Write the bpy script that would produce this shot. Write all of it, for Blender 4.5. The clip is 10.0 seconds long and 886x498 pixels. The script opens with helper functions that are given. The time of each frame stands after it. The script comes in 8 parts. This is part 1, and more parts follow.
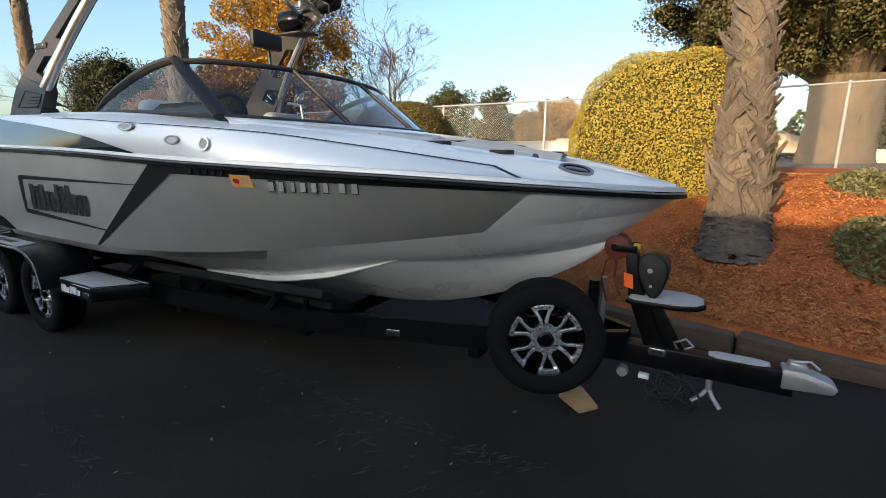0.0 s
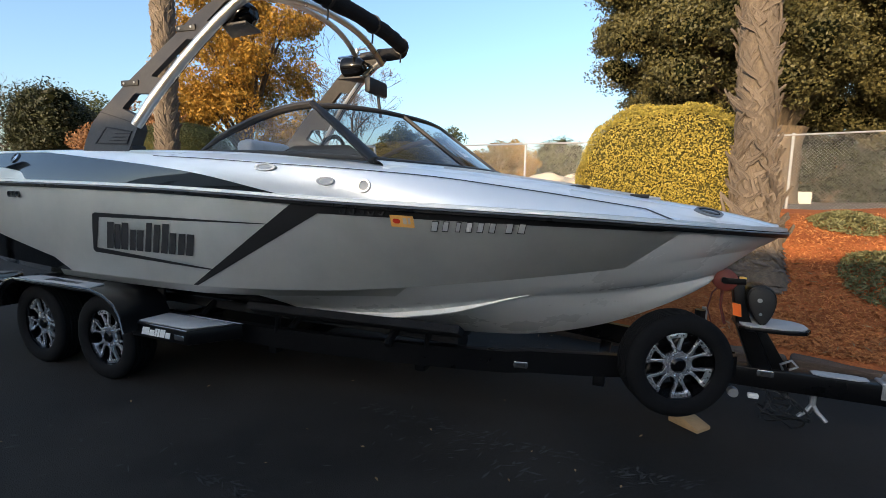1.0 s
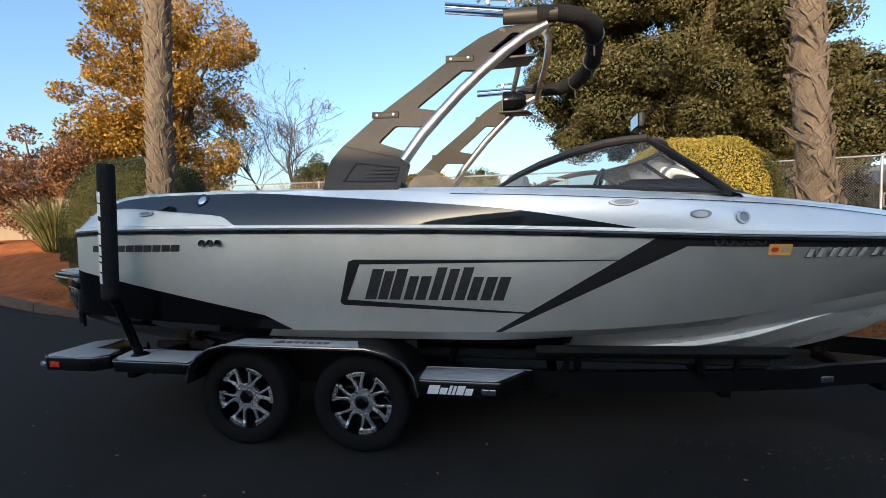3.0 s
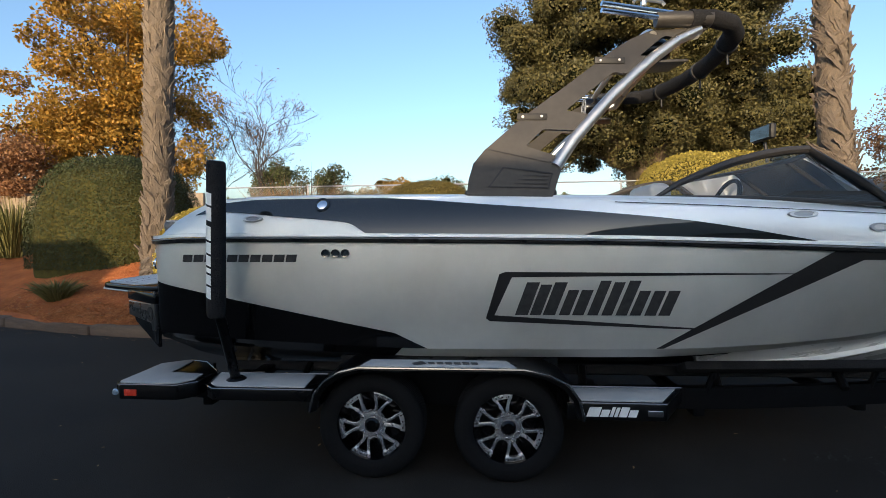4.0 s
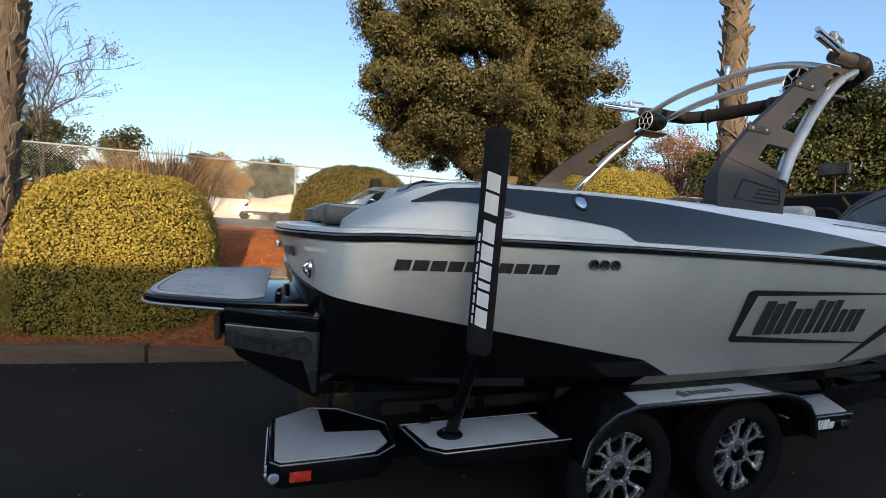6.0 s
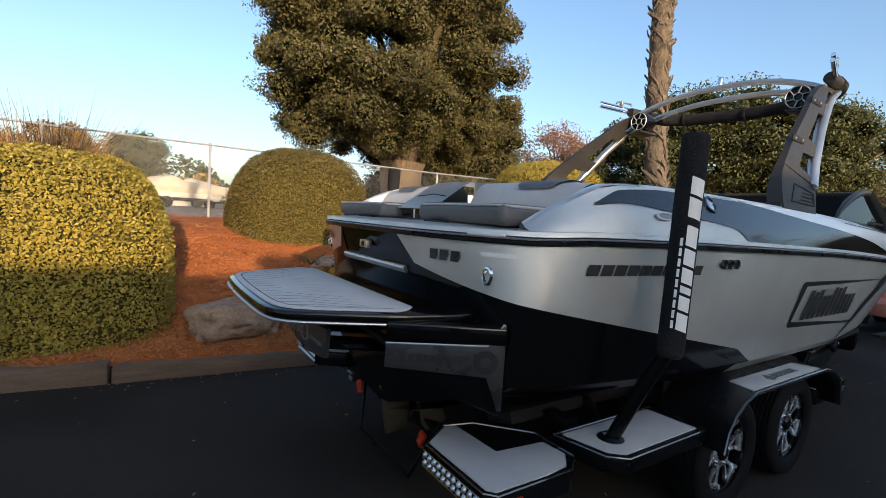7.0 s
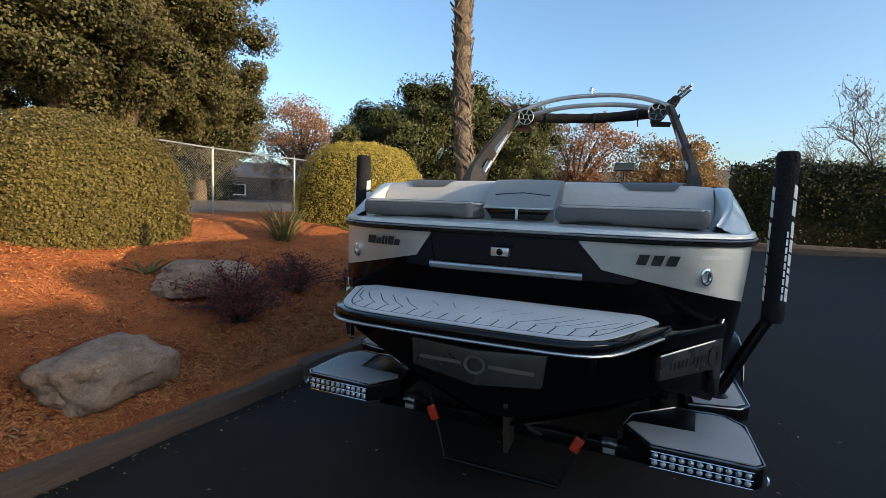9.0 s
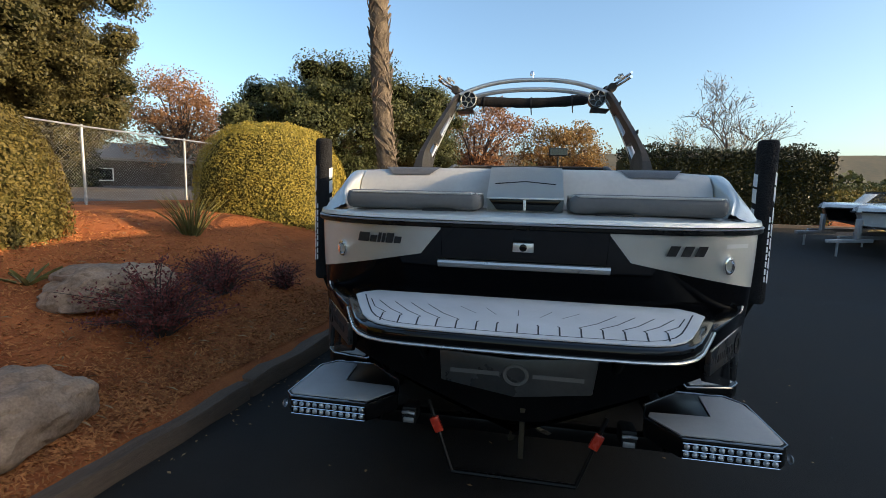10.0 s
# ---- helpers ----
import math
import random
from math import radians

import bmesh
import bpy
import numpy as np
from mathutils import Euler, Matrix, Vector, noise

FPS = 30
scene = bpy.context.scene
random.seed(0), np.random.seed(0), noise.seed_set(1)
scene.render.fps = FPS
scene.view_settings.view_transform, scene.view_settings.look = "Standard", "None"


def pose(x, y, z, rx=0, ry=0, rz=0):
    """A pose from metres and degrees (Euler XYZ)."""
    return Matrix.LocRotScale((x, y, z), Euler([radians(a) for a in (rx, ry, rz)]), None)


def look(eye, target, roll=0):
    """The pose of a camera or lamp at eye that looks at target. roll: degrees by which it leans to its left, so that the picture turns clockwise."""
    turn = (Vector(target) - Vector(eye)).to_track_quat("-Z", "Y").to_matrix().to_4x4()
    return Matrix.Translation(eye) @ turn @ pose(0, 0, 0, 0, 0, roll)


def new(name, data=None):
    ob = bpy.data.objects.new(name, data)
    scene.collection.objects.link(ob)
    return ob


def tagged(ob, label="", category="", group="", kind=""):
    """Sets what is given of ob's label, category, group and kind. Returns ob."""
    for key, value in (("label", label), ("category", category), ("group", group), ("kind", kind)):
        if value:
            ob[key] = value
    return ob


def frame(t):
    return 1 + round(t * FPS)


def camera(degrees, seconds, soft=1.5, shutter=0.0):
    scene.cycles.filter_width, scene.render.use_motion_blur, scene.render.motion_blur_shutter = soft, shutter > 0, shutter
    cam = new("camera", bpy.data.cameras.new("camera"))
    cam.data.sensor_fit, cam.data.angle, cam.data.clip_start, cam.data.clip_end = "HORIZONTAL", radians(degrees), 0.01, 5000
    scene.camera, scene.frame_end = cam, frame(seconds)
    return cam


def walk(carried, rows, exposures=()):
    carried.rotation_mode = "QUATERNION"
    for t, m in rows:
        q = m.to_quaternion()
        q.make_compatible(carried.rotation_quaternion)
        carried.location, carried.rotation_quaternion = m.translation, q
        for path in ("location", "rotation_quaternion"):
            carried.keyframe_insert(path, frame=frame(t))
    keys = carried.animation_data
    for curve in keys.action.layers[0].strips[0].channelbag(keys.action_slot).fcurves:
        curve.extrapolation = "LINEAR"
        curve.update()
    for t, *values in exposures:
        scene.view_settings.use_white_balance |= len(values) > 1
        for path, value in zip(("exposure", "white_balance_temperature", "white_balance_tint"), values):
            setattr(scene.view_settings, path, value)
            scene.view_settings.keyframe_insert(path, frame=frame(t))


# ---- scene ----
cam = camera(87.7, 10.0, soft=0.85)
PATH = [
    (0, (7.677, -2.901, 1.558), (6.707, -1.198, 1.159), 0.5),
    (0.5, (7.196, -3.238, 1.578), (6.326, -1.462, 1.279), 1.4),
    (1, (6.666, -3.594, 1.574), (5.902, -1.762, 1.333), 1.1),
    (1.5, (6.048, -3.859, 1.581), (5.452, -1.961, 1.373), 1.1),
    (2, (5.339, -4.088, 1.589), (4.86, -2.153, 1.421), 0.2),
    (2.5, (4.618, -4.217, 1.599), (4.225, -2.261, 1.456), -0.7),
    (3, (3.896, -4.302, 1.606), (3.539, -2.337, 1.495), -1.2),
    (3.2, (3.62, -4.297, 1.619), (3.282, -2.329, 1.51), -1.2),
    (4.3, (2.159, -4.15, 1.64), (2.098, -2.153, 1.562), 0.1),
    (4.5, (1.896, -4.074, 1.621), (1.899, -2.076, 1.541), 0.7),
    (5, (1.237, -3.859, 1.619), (1.403, -1.867, 1.54), 2.1),
    (5.5, (0.649, -3.621, 1.639), (1.029, -1.659, 1.549), 3.1),
    (5.7, (0.403, -3.483, 1.655), (0.897, -1.547, 1.56), 3.1),
    (6.8, (-0.896, -2.703, 1.647), (0.126, -0.988, 1.521), 3.7),
    (7, (-1.114, -2.536, 1.652), (-0.011, -0.873, 1.517), 3.6),
    (7.5, (-1.576, -2.1, 1.655), (-0.251, -0.609, 1.504), 3.7),
    (8, (-1.932, -1.601, 1.676), (-0.392, -0.336, 1.515), 3.3),
    (8.5, (-2.227, -1.136, 1.692), (-0.514, -0.115, 1.53), 2.6),
    (9, (-2.33, -0.663, 1.692), (-0.494, 0.11, 1.513), 2.2),
    (9.5, (-2.347, -0.265, 1.716), (-0.44, 0.303, 1.513), 1.5),
    (10, (-2.228, -0.018, 1.719), (-0.274, 0.335, 1.482), 1.4),
]
walk(cam, [(t, look(eye, target, roll)) for t, eye, target, roll in PATH], [(0, 1.39, 6550, 9), (1, 1.32, 6300, 10), (2, 1.28, 6100, 8), (3, 1.21, 6050, 8), (4.5, 1.09, 6150, 10), (5.5, 1.08, 6200, 11), (7, 1.13, 6400, 12), (8, 1.18, 6350, 10), (9, 1.21, 6100, 7), (9.5, 1.26, 6150, 7), (10, 1.28, 6400, 8)])

# ---- light ----
SUN_TO = Vector((-0.17, -0.965, 0.20)).normalized()
sky_world = bpy.data.worlds.new("sky")
scene.world = sky_world
sky_world.use_nodes = True
wn = sky_world.node_tree.nodes
wl = sky_world.node_tree.links
sky = wn.new("ShaderNodeTexSky")
sky.sky_type = "NISHITA"
sky.sun_disc = False
sky.sun_elevation = math.asin(SUN_TO.z)
sky.sun_rotation = math.atan2(SUN_TO.x, SUN_TO.y)
sky.air_density, sky.dust_density, sky.ozone_density = 1.0, 2.2, 2.2
wl.new(sky.outputs[0], wn["Background"].inputs[0])
wn["Background"].inputs[1].default_value = 0.15

sun = bpy.data.lights.new("sun", "SUN")
sun.energy, sun.angle, sun.color = 3.4, radians(0.5), (1.0, 0.74, 0.46)
new("sun", sun).matrix_world = look(SUN_TO * 60, (0, 0, 0))

# ---- building helpers ----
V = Vector


def curve(table):
    """A smooth function through (x, value...) rows."""
    xs = [r[0] for r in table]
    cols = list(zip(*table))[1:]

    def pick(col, x):
        n = len(xs)
        if x <= xs[0]:
            return col[0]
        if x >= xs[-1]:
            return col[-1]
        i = next(k for k in range(n - 1) if xs[k] <= x <= xs[k + 1])
        h = xs[i + 1] - xs[i]
        d = [(col[k + 1] - col[k]) / (xs[k + 1] - xs[k]) for k in range(n - 1)]

        def slope(k):
            if k == 0:
                return d[0]
            if k == n - 1:
                return d[-1]
            return 0 if d[k - 1] * d[k] <= 0 else 2 * d[k - 1] * d[k] / (d[k - 1] + d[k])
        m0, m1, s = slope(i), slope(i + 1), (x - xs[i]) / h
        return ((2 * s**3 - 3 * s**2 + 1) * col[i] + (s**3 - 2 * s**2 + s) * h * m0
                + (3 * s**2 - 2 * s**3) * col[i + 1] + (s**3 - s**2) * h * m1)
    if len(cols) == 1:
        return lambda x: pick(cols[0], x)
    return lambda x: tuple(pick(c, x) for c in cols)


def thing(name, at, label, category, group="", kind=""):
    e = new(name)
    e.empty_display_size = 0.2
    e.location = at
    return tagged(e, label, category, group, kind)


def put(name, me, parent=None, m=None, label=""):
    """An object on mesh me at world pose m, as a part of parent."""
    ob = new(name, me)
    m = m or Matrix.Identity(4)
    if parent is not None:
        ob.parent = parent
        up = WORLD_OF.get(parent.name, Matrix.Translation(parent.location))
        ob.matrix_parent_inverse = up.inverted()
    ob.matrix_basis = m
    WORLD_OF[ob.name] = m.copy()
    return tagged(ob, label)


WORLD_OF = {}


def mesh_of(bm, mats, smooth=True, angle=35):
    me = bpy.data.meshes.new("mesh")
    bmesh.ops.recalc_face_normals(bm, faces=bm.faces)
    for f in bm.faces:
        f.smooth = smooth
    if smooth:
        lim = radians(angle)
        for e in bm.edges:
            if len(e.link_faces) == 2 and e.calc_face_angle(0) > lim:
                e.smooth = False
    bm.to_mesh(me)
    bm.free()
    for m in (mats if isinstance(mats, (list, tuple)) else [mats]):
        me.materials.append(m)
    return me


def part(name, bm, mats, parent=None, label="", smooth=True, m=None, angle=35):
    return put(name, mesh_of(bm, mats, smooth, angle), parent, m, label)


def box(bm, lo, hi, bevel=0.0, m=None, seg=2):
    c = [(a + b) / 2 for a, b in zip(lo, hi)]
    s = [abs(b - a) for a, b in zip(lo, hi)]
    r = bmesh.ops.create_cube(bm, size=1, matrix=(m or Matrix.Identity(4)) @ Matrix.Translation(c) @ Matrix.Diagonal((*s, 1)))
    if bevel:
        edges = list({e for v in r["verts"] for e in v.link_edges})
        bmesh.ops.bevel(bm, geom=edges, offset=min(bevel, min(s) * 0.45), segments=seg, affect="EDGES", profile=0.5)
    return bm


def B():
    return bmesh.new()


def tube(bm, pts, r, n=10, caps=True, flat=1.0):
    """A tube along pts; r is one radius or one for each point."""
    pts = [V(p) for p in pts]
    rs = r if isinstance(r, (list, tuple)) else [r] * len(pts)
    t0 = (pts[1] - pts[0]).normalized()
    side = t0.orthogonal().normalized()
    if abs(t0.z) < 0.9:
        side = t0.cross(V((0, 0, 1))).normalized()
    rings = []
    for i, p in enumerate(pts):
        a, b = pts[max(i - 1, 0)], pts[min(i + 1, len(pts) - 1)]
        t = (b - a).normalized()
        side = (side - t * side.dot(t)).normalized()
        up = t.cross(side)
        rings.append([bm.verts.new(p + rs[i] * (math.cos(w) * side + flat * math.sin(w) * up)) for w in (2 * math.pi * k / n for k in range(n))])
    for A, C in zip(rings, rings[1:]):
        for k in range(n):
            bm.faces.new((A[k], A[(k + 1) % n], C[(k + 1) % n], C[k]))
    if caps:
        bm.faces.new(rings[0][::-1])
        bm.faces.new(rings[-1])
    return bm


def lathe(bm, prof, m=None, n=32, closed=False):
    """Turns (radius, height) rows round the z axis of m."""
    m = m or Matrix.Identity(4)
    rings = []
    for r, h in prof:
        if r < 1e-5:
            rings.append([bm.verts.new(m @ V((0, 0, h)))])
        else:
            rings.append([bm.verts.new(m @ V((r * math.cos(2 * math.pi * k / n), r * math.sin(2 * math.pi * k / n), h))) for k in range(n)])
    pairs = list(zip(rings, rings[1:])) + ([(rings[-1], rings[0])] if closed else [])
    for A, C in pairs:
        for k in range(n):
            q = [A[k % len(A)], A[(k + 1) % len(A)], C[(k + 1) % len(C)], C[k % len(C)]]
            q = [v for i, v in enumerate(q) if v not in q[:i]]
            if len(q) > 2:
                bm.faces.new(q)
    return bm


def prism(bm, poly, axis, a, b, bevel=0.0, m=None):
    """A slab of outline poly (2D) from a to b along axis."""
    def p3(p, h):
        return V({"x": (h, p[0], p[1]), "y": (p[0], h, p[1]), "z": (p[0], p[1], h)}[axis])
    m = m or Matrix.Identity(4)
    lo = [bm.verts.new(m @ p3(p, a)) for p in poly]
    hi = [bm.verts.new(m @ p3(p, b)) for p in poly]
    n = len(poly)
    fs = [bm.faces.new(lo), bm.faces.new(hi)]
    for k in range(n):
        fs.append(bm.faces.new((lo[k], lo[(k + 1) % n], hi[(k + 1) % n], hi[k])))
    if bevel:
        bmesh.ops.recalc_face_normals(bm, faces=fs)
        es = list({e for f in fs for e in f.edges})
        bmesh.ops.bevel(bm, geom=es, offset=bevel, segments=2, affect="EDGES", profile=0.5)
    return bm


def grid(bm, rows, close=False):
    """Faces over rows of points."""
    vs = [[bm.verts.new(p) for p in r] for r in rows]
    for A, C in zip(vs, vs[1:]):
        n = len(A)
        for k in range(n if close else n - 1):
            bm.faces.new((A[k], A[(k + 1) % n], C[(k + 1) % n], C[k]))
    return vs


def quads(name, P4, mat, parent=None, label="", m=None):
    """One mesh of loose quads from an array of N x 4 x 3."""
    n = len(P4)
    me = bpy.data.meshes.new(name)
    me.vertices.add(4 * n)
    me.vertices.foreach_set("co", np.ascontiguousarray(P4, dtype=np.float32).ravel())
    me.loops.add(4 * n)
    me.loops.foreach_set("vertex_index", np.arange(4 * n, dtype=np.int32))
    me.polygons.add(n)
    me.polygons.foreach_set("loop_start", np.arange(0, 4 * n, 4, dtype=np.int32))
    me.polygons.foreach_set("loop_total", np.full(n, 4, dtype=np.int32))
    me.update(calc_edges=True)
    me.materials.append(mat)
    return put(name, me, parent, m, label)


def unit(a):
    return a / np.maximum(np.linalg.norm(a, axis=-1, keepdims=True), 1e-9)


def leaf_quads(C, rng, size, nrm=None, tilt=0.9, aspect=0.5):
    """Leaf blades at the points C; nrm: outward directions that they roughly face."""
    n = len(C)
    N = unit(rng.normal(size=(n, 3)))
    if nrm is not None:
        N = unit(nrm + tilt * N)
    T = unit(np.cross(N, unit(rng.normal(size=(n, 3)))))
    S = np.cross(N, T)
    L = (size * rng.uniform(0.6, 1.3, n))[:, None]
    W = L * aspect
    return np.stack([C - T * L * 0.5, C + S * W * 0.5 + N * L * 0.08, C + T * L * 0.5, C - S * W * 0.5 + N * L * 0.08], 1)

# ---- materials ----
def mat(name, c1, c2=None, rough=0.6, metal=0.0, scale=6.0, bump=0.0, bscale=80.0, coat=0.0, fine=None, island=0.0, objrand=0.0, spec=0.5, rvar=0.1, stretch=None, coords="Object", transl=0.0, flake=0.0):
    """Principled material: two colours mixed by noise at two scales, with uneven gloss and relief."""
    mt = bpy.data.materials.new(name)
    mt.use_nodes = True
    N, L = mt.node_tree.nodes, mt.node_tree.links
    bs = N["Principled BSDF"]
    c2 = c2 or tuple(min(1, v * 1.25 + 0.005) for v in c1)
    tc = N.new("ShaderNodeTexCoord")
    src = tc.outputs[coords]
    if stretch:
        mp = N.new("ShaderNodeMapping")
        mp.inputs["Scale"].default_value = stretch
        L.new(src, mp.inputs["Vector"])
        src = mp.outputs[0]
    n1 = N.new("ShaderNodeTexNoise")
    n1.inputs["Scale"].default_value, n1.inputs["Detail"].default_value = scale, 8
    n1.inputs["Roughness"].default_value = 0.65
    L.new(src, n1.inputs["Vector"])
    n2 = N.new("ShaderNodeTexNoise")
    n2.inputs["Scale"].default_value, n2.inputs["Detail"].default_value = fine or scale * 14, 4
    L.new(src, n2.inputs["Vector"])
    add = N.new("ShaderNodeMath")
    add.operation = "MULTIPLY_ADD"
    add.inputs[1].default_value = 0.4
    L.new(n2.outputs[0], add.inputs[0])
    L.new(n1.outputs[0], add.inputs[2])
    fac = add.outputs[0]
    if island or objrand:
        if island:
            g = N.new("ShaderNodeNewGeometry")
            ro = g.outputs["Random Per Island"]
        else:
            g = N.new("ShaderNodeObjectInfo")
            ro = g.outputs["Random"]
        ad = N.new("ShaderNodeMath")
        ad.operation = "MULTIPLY_ADD"
        ad.inputs[1].default_value = island or objrand
        L.new(ro, ad.inputs[0])
        L.new(fac, ad.inputs[2])
        fac = ad.outputs[0]
    top = 0.95 + (island or objrand)
    mr = N.new("ShaderNodeMapRange")
    mr.inputs["From Min"].default_value, mr.inputs["From Max"].default_value = 0.45, top
    L.new(fac, mr.inputs["Value"])
    mx = N.new("ShaderNodeMix")
    mx.data_type = "RGBA"
    mx.inputs["A"].default_value, mx.inputs["B"].default_value = (*c1, 1), (*c2, 1)
    L.new(mr.outputs[0], mx.inputs["Factor"])
    L.new(mx.outputs["Result"], bs.inputs["Base Color"])
    rr = N.new("ShaderNodeMapRange")
    rr.inputs["From Min"].default_value, rr.inputs["From Max"].default_value = 0.3, 0.7
    rr.inputs["To Min"].default_value, rr.inputs["To Max"].default_value = max(0.02, rough - rvar), min(1, rough + rvar)
    L.new(n1.outputs[0], rr.inputs["Value"])
    L.new(rr.outputs[0], bs.inputs["Roughness"])
    bs.inputs["Metallic"].default_value = metal
    bs.inputs["Coat Weight"].default_value, bs.inputs["Coat Roughness"].default_value = coat, 0.04
    bs.inputs["Specular IOR Level"].default_value = spec
    if bump:
        n3 = N.new("ShaderNodeTexNoise")
        n3.inputs["Scale"].default_value, n3.inputs["Detail"].default_value = bscale, 5
        L.new(src, n3.inputs["Vector"])
        bp = N.new("ShaderNodeBump")
        bp.inputs["Strength"].default_value, bp.inputs["Distance"].default_value = bump, 0.02
        L.new(n3.outputs[0], bp.inputs["Height"])
        L.new(bp.outputs[0], bs.inputs["Normal"])
    if transl:
        tr = N.new("ShaderNodeBsdfTranslucent")
        L.new(mx.outputs["Result"], tr.inputs["Color"])
        ms = N.new("ShaderNodeMixShader")
        ms.inputs[0].default_value = transl
        L.new(bs.outputs[0], ms.inputs[1])
        L.new(tr.outputs[0], ms.inputs[2])
        L.new(ms.outputs[0], N["Material Output"].inputs["Surface"])
    return mt


def glass(name, tint, rough=0.02, clear=0.75):
    """A thin pane: mostly see-through, with mirror gloss by Fresnel."""
    mt = bpy.data.materials.new(name)
    mt.use_nodes = True
    N, L = mt.node_tree.nodes, mt.node_tree.links
    N.remove(N["Principled BSDF"])
    tr, gl, ms, fr = (N.new(k) for k in ("ShaderNodeBsdfTransparent", "ShaderNodeBsdfGlossy", "ShaderNodeMixShader", "ShaderNodeFresnel"))
    tr.inputs[0].default_value = (*tint, 1)
    gl.inputs["Roughness"].default_value = rough
    fr.inputs[0].default_value = 1.5
    L.new(fr.outputs[0], ms.inputs[0])
    L.new(tr.outputs[0], ms.inputs[1])
    L.new(gl.outputs[0], ms.inputs[2])
    L.new(ms.outputs[0], N["Material Output"].inputs["Surface"])
    return mt


M_asphalt = mat("asphalt", (0.0076, 0.0068, 0.0059), (0.040, 0.0345, 0.0285), rough=0.8, scale=0.7, fine=75, bump=0.4, bscale=140, spec=0.22)
M_mulch = mat("mulch", (0.21, 0.06, 0.02), (0.52, 0.17, 0.055), rough=0.95, scale=2.2, fine=70, bump=1.0, bscale=55, spec=0.15)
M_chip = mat("wood_chip", (0.14, 0.042, 0.015), (0.70, 0.285, 0.10), rough=0.9, scale=4, island=0.5, spec=0.15)
M_straw = mat("straw", (0.2, 0.11, 0.05), (0.46, 0.31, 0.17), rough=0.9, scale=4, island=0.5, spec=0.15)
M_timber = mat("weathered_timber", (0.045, 0.029, 0.02), (0.21, 0.145, 0.098), rough=0.9, scale=3, bump=0.7, bscale=40, stretch=(0.6, 6, 6), objrand=0.3)
M_rock = mat("rock", (0.12, 0.073, 0.045), (0.44, 0.305, 0.205), rough=0.9, scale=4.5, bump=1.0, bscale=16)
M_wornkerb = mat("worn_kerb", (0.08, 0.062, 0.047), (0.19, 0.15, 0.115), rough=0.95, scale=3, bump=0.5, bscale=20)
M_concrete = mat("concrete", (0.34, 0.32, 0.29), (0.5, 0.48, 0.44), rough=0.9, scale=1.5, bump=0.2)
M_lot = mat("far_lot_paving", (0.07, 0.058, 0.047), (0.14, 0.115, 0.095), rough=0.9, scale=0.2, bump=0.1)
M_hull = mat("silver_flake_gelcoat", (0.60, 0.605, 0.565), (0.75, 0.75, 0.705), rough=0.36, metal=0.68, scale=2.0, fine=380, bump=0.26, bscale=400, coat=0.5, rvar=0.04)
M_white = mat("white_gelcoat", (0.86, 0.86, 0.84), (0.9, 0.9, 0.88), rough=0.3, scale=0.8, coat=0.4, rvar=0.05)
M_deck = mat("silver_deck_gelcoat", (0.80, 0.82, 0.84), (0.88, 0.90, 0.92), rough=0.32, metal=0.28, scale=1.0, fine=900, bump=0.04, bscale=700, coat=0.4, rvar=0.04)
M_black = mat("black_gelcoat", (0.002, 0.002, 0.0024), (0.0045, 0.0045, 0.005), rough=0.12, scale=1.0, spec=0.3, rvar=0.05)
M_stripe = mat("dark_metallic_stripe", (0.012, 0.014, 0.015), (0.020, 0.023, 0.024), rough=0.06, metal=0.0, scale=1.0, coat=0.5, spec=0.5, rvar=0.03)
M_decal = mat("black_decal", (0.010, 0.010, 0.011), (0.02, 0.02, 0.02), rough=0.35, scale=4)
M_logo = mat("carbon_decal", (0.02, 0.021, 0.022), (0.06, 0.06, 0.06), rough=0.4, metal=0.3, scale=30, fine=400)
M_whitepaint = mat("white_paint", (0.72, 0.72, 0.7), (0.8, 0.8, 0.78), rough=0.5, scale=8)
M_scuff = mat("scuffed_asphalt", (0.034, 0.033, 0.032), (0.085, 0.083, 0.08), rough=0.95, scale=8, island=0.5, spec=0.1)
M_maroon = mat("worn_red_rubber", (0.10, 0.018, 0.012), (0.18, 0.035, 0.025), rough=0.6, scale=20)
M_letter = mat("silver_lettering", (0.5, 0.5, 0.49), (0.58, 0.58, 0.57), rough=0.5, scale=8)
M_sticker = mat("orange_sticker", (0.74, 0.36, 0.08), (0.84, 0.46, 0.13), rough=0.5, scale=20)
M_red = mat("red_plastic", (0.45, 0.03, 0.015), (0.6, 0.06, 0.03), rough=0.25, scale=20, coat=0.4)
M_orange = mat("orange_plastic", (0.9, 0.14, 0.02), (0.95, 0.2, 0.03), rough=0.35, scale=20)
M_yellow = mat("yellow_plastic", (0.75, 0.42, 0.04), (0.85, 0.5, 0.06), rough=0.4, scale=20)
M_tower = mat("charcoal_powder_coat", (0.024, 0.022, 0.020), (0.046, 0.042, 0.038), rough=0.5, metal=0.3, scale=2, bump=0.08, bscale=300)
M_alu = mat("brushed_aluminium", (0.55, 0.53, 0.49), (0.68, 0.66, 0.62), rough=0.33, metal=0.95, scale=3, fine=120)
M_chrome = mat("chrome", (0.75, 0.75, 0.76), (0.85, 0.85, 0.86), rough=0.08, metal=1.0, scale=5, rvar=0.03)
M_galv = mat("galvanised_steel", (0.32, 0.325, 0.33), (0.46, 0.465, 0.47), rough=0.5, metal=0.7, scale=12)
M_rubber = mat("tyre_rubber", (0.004, 0.004, 0.0044), (0.010, 0.010, 0.0105), rough=0.8, scale=6, bump=0.1, bscale=150, spec=0.12)
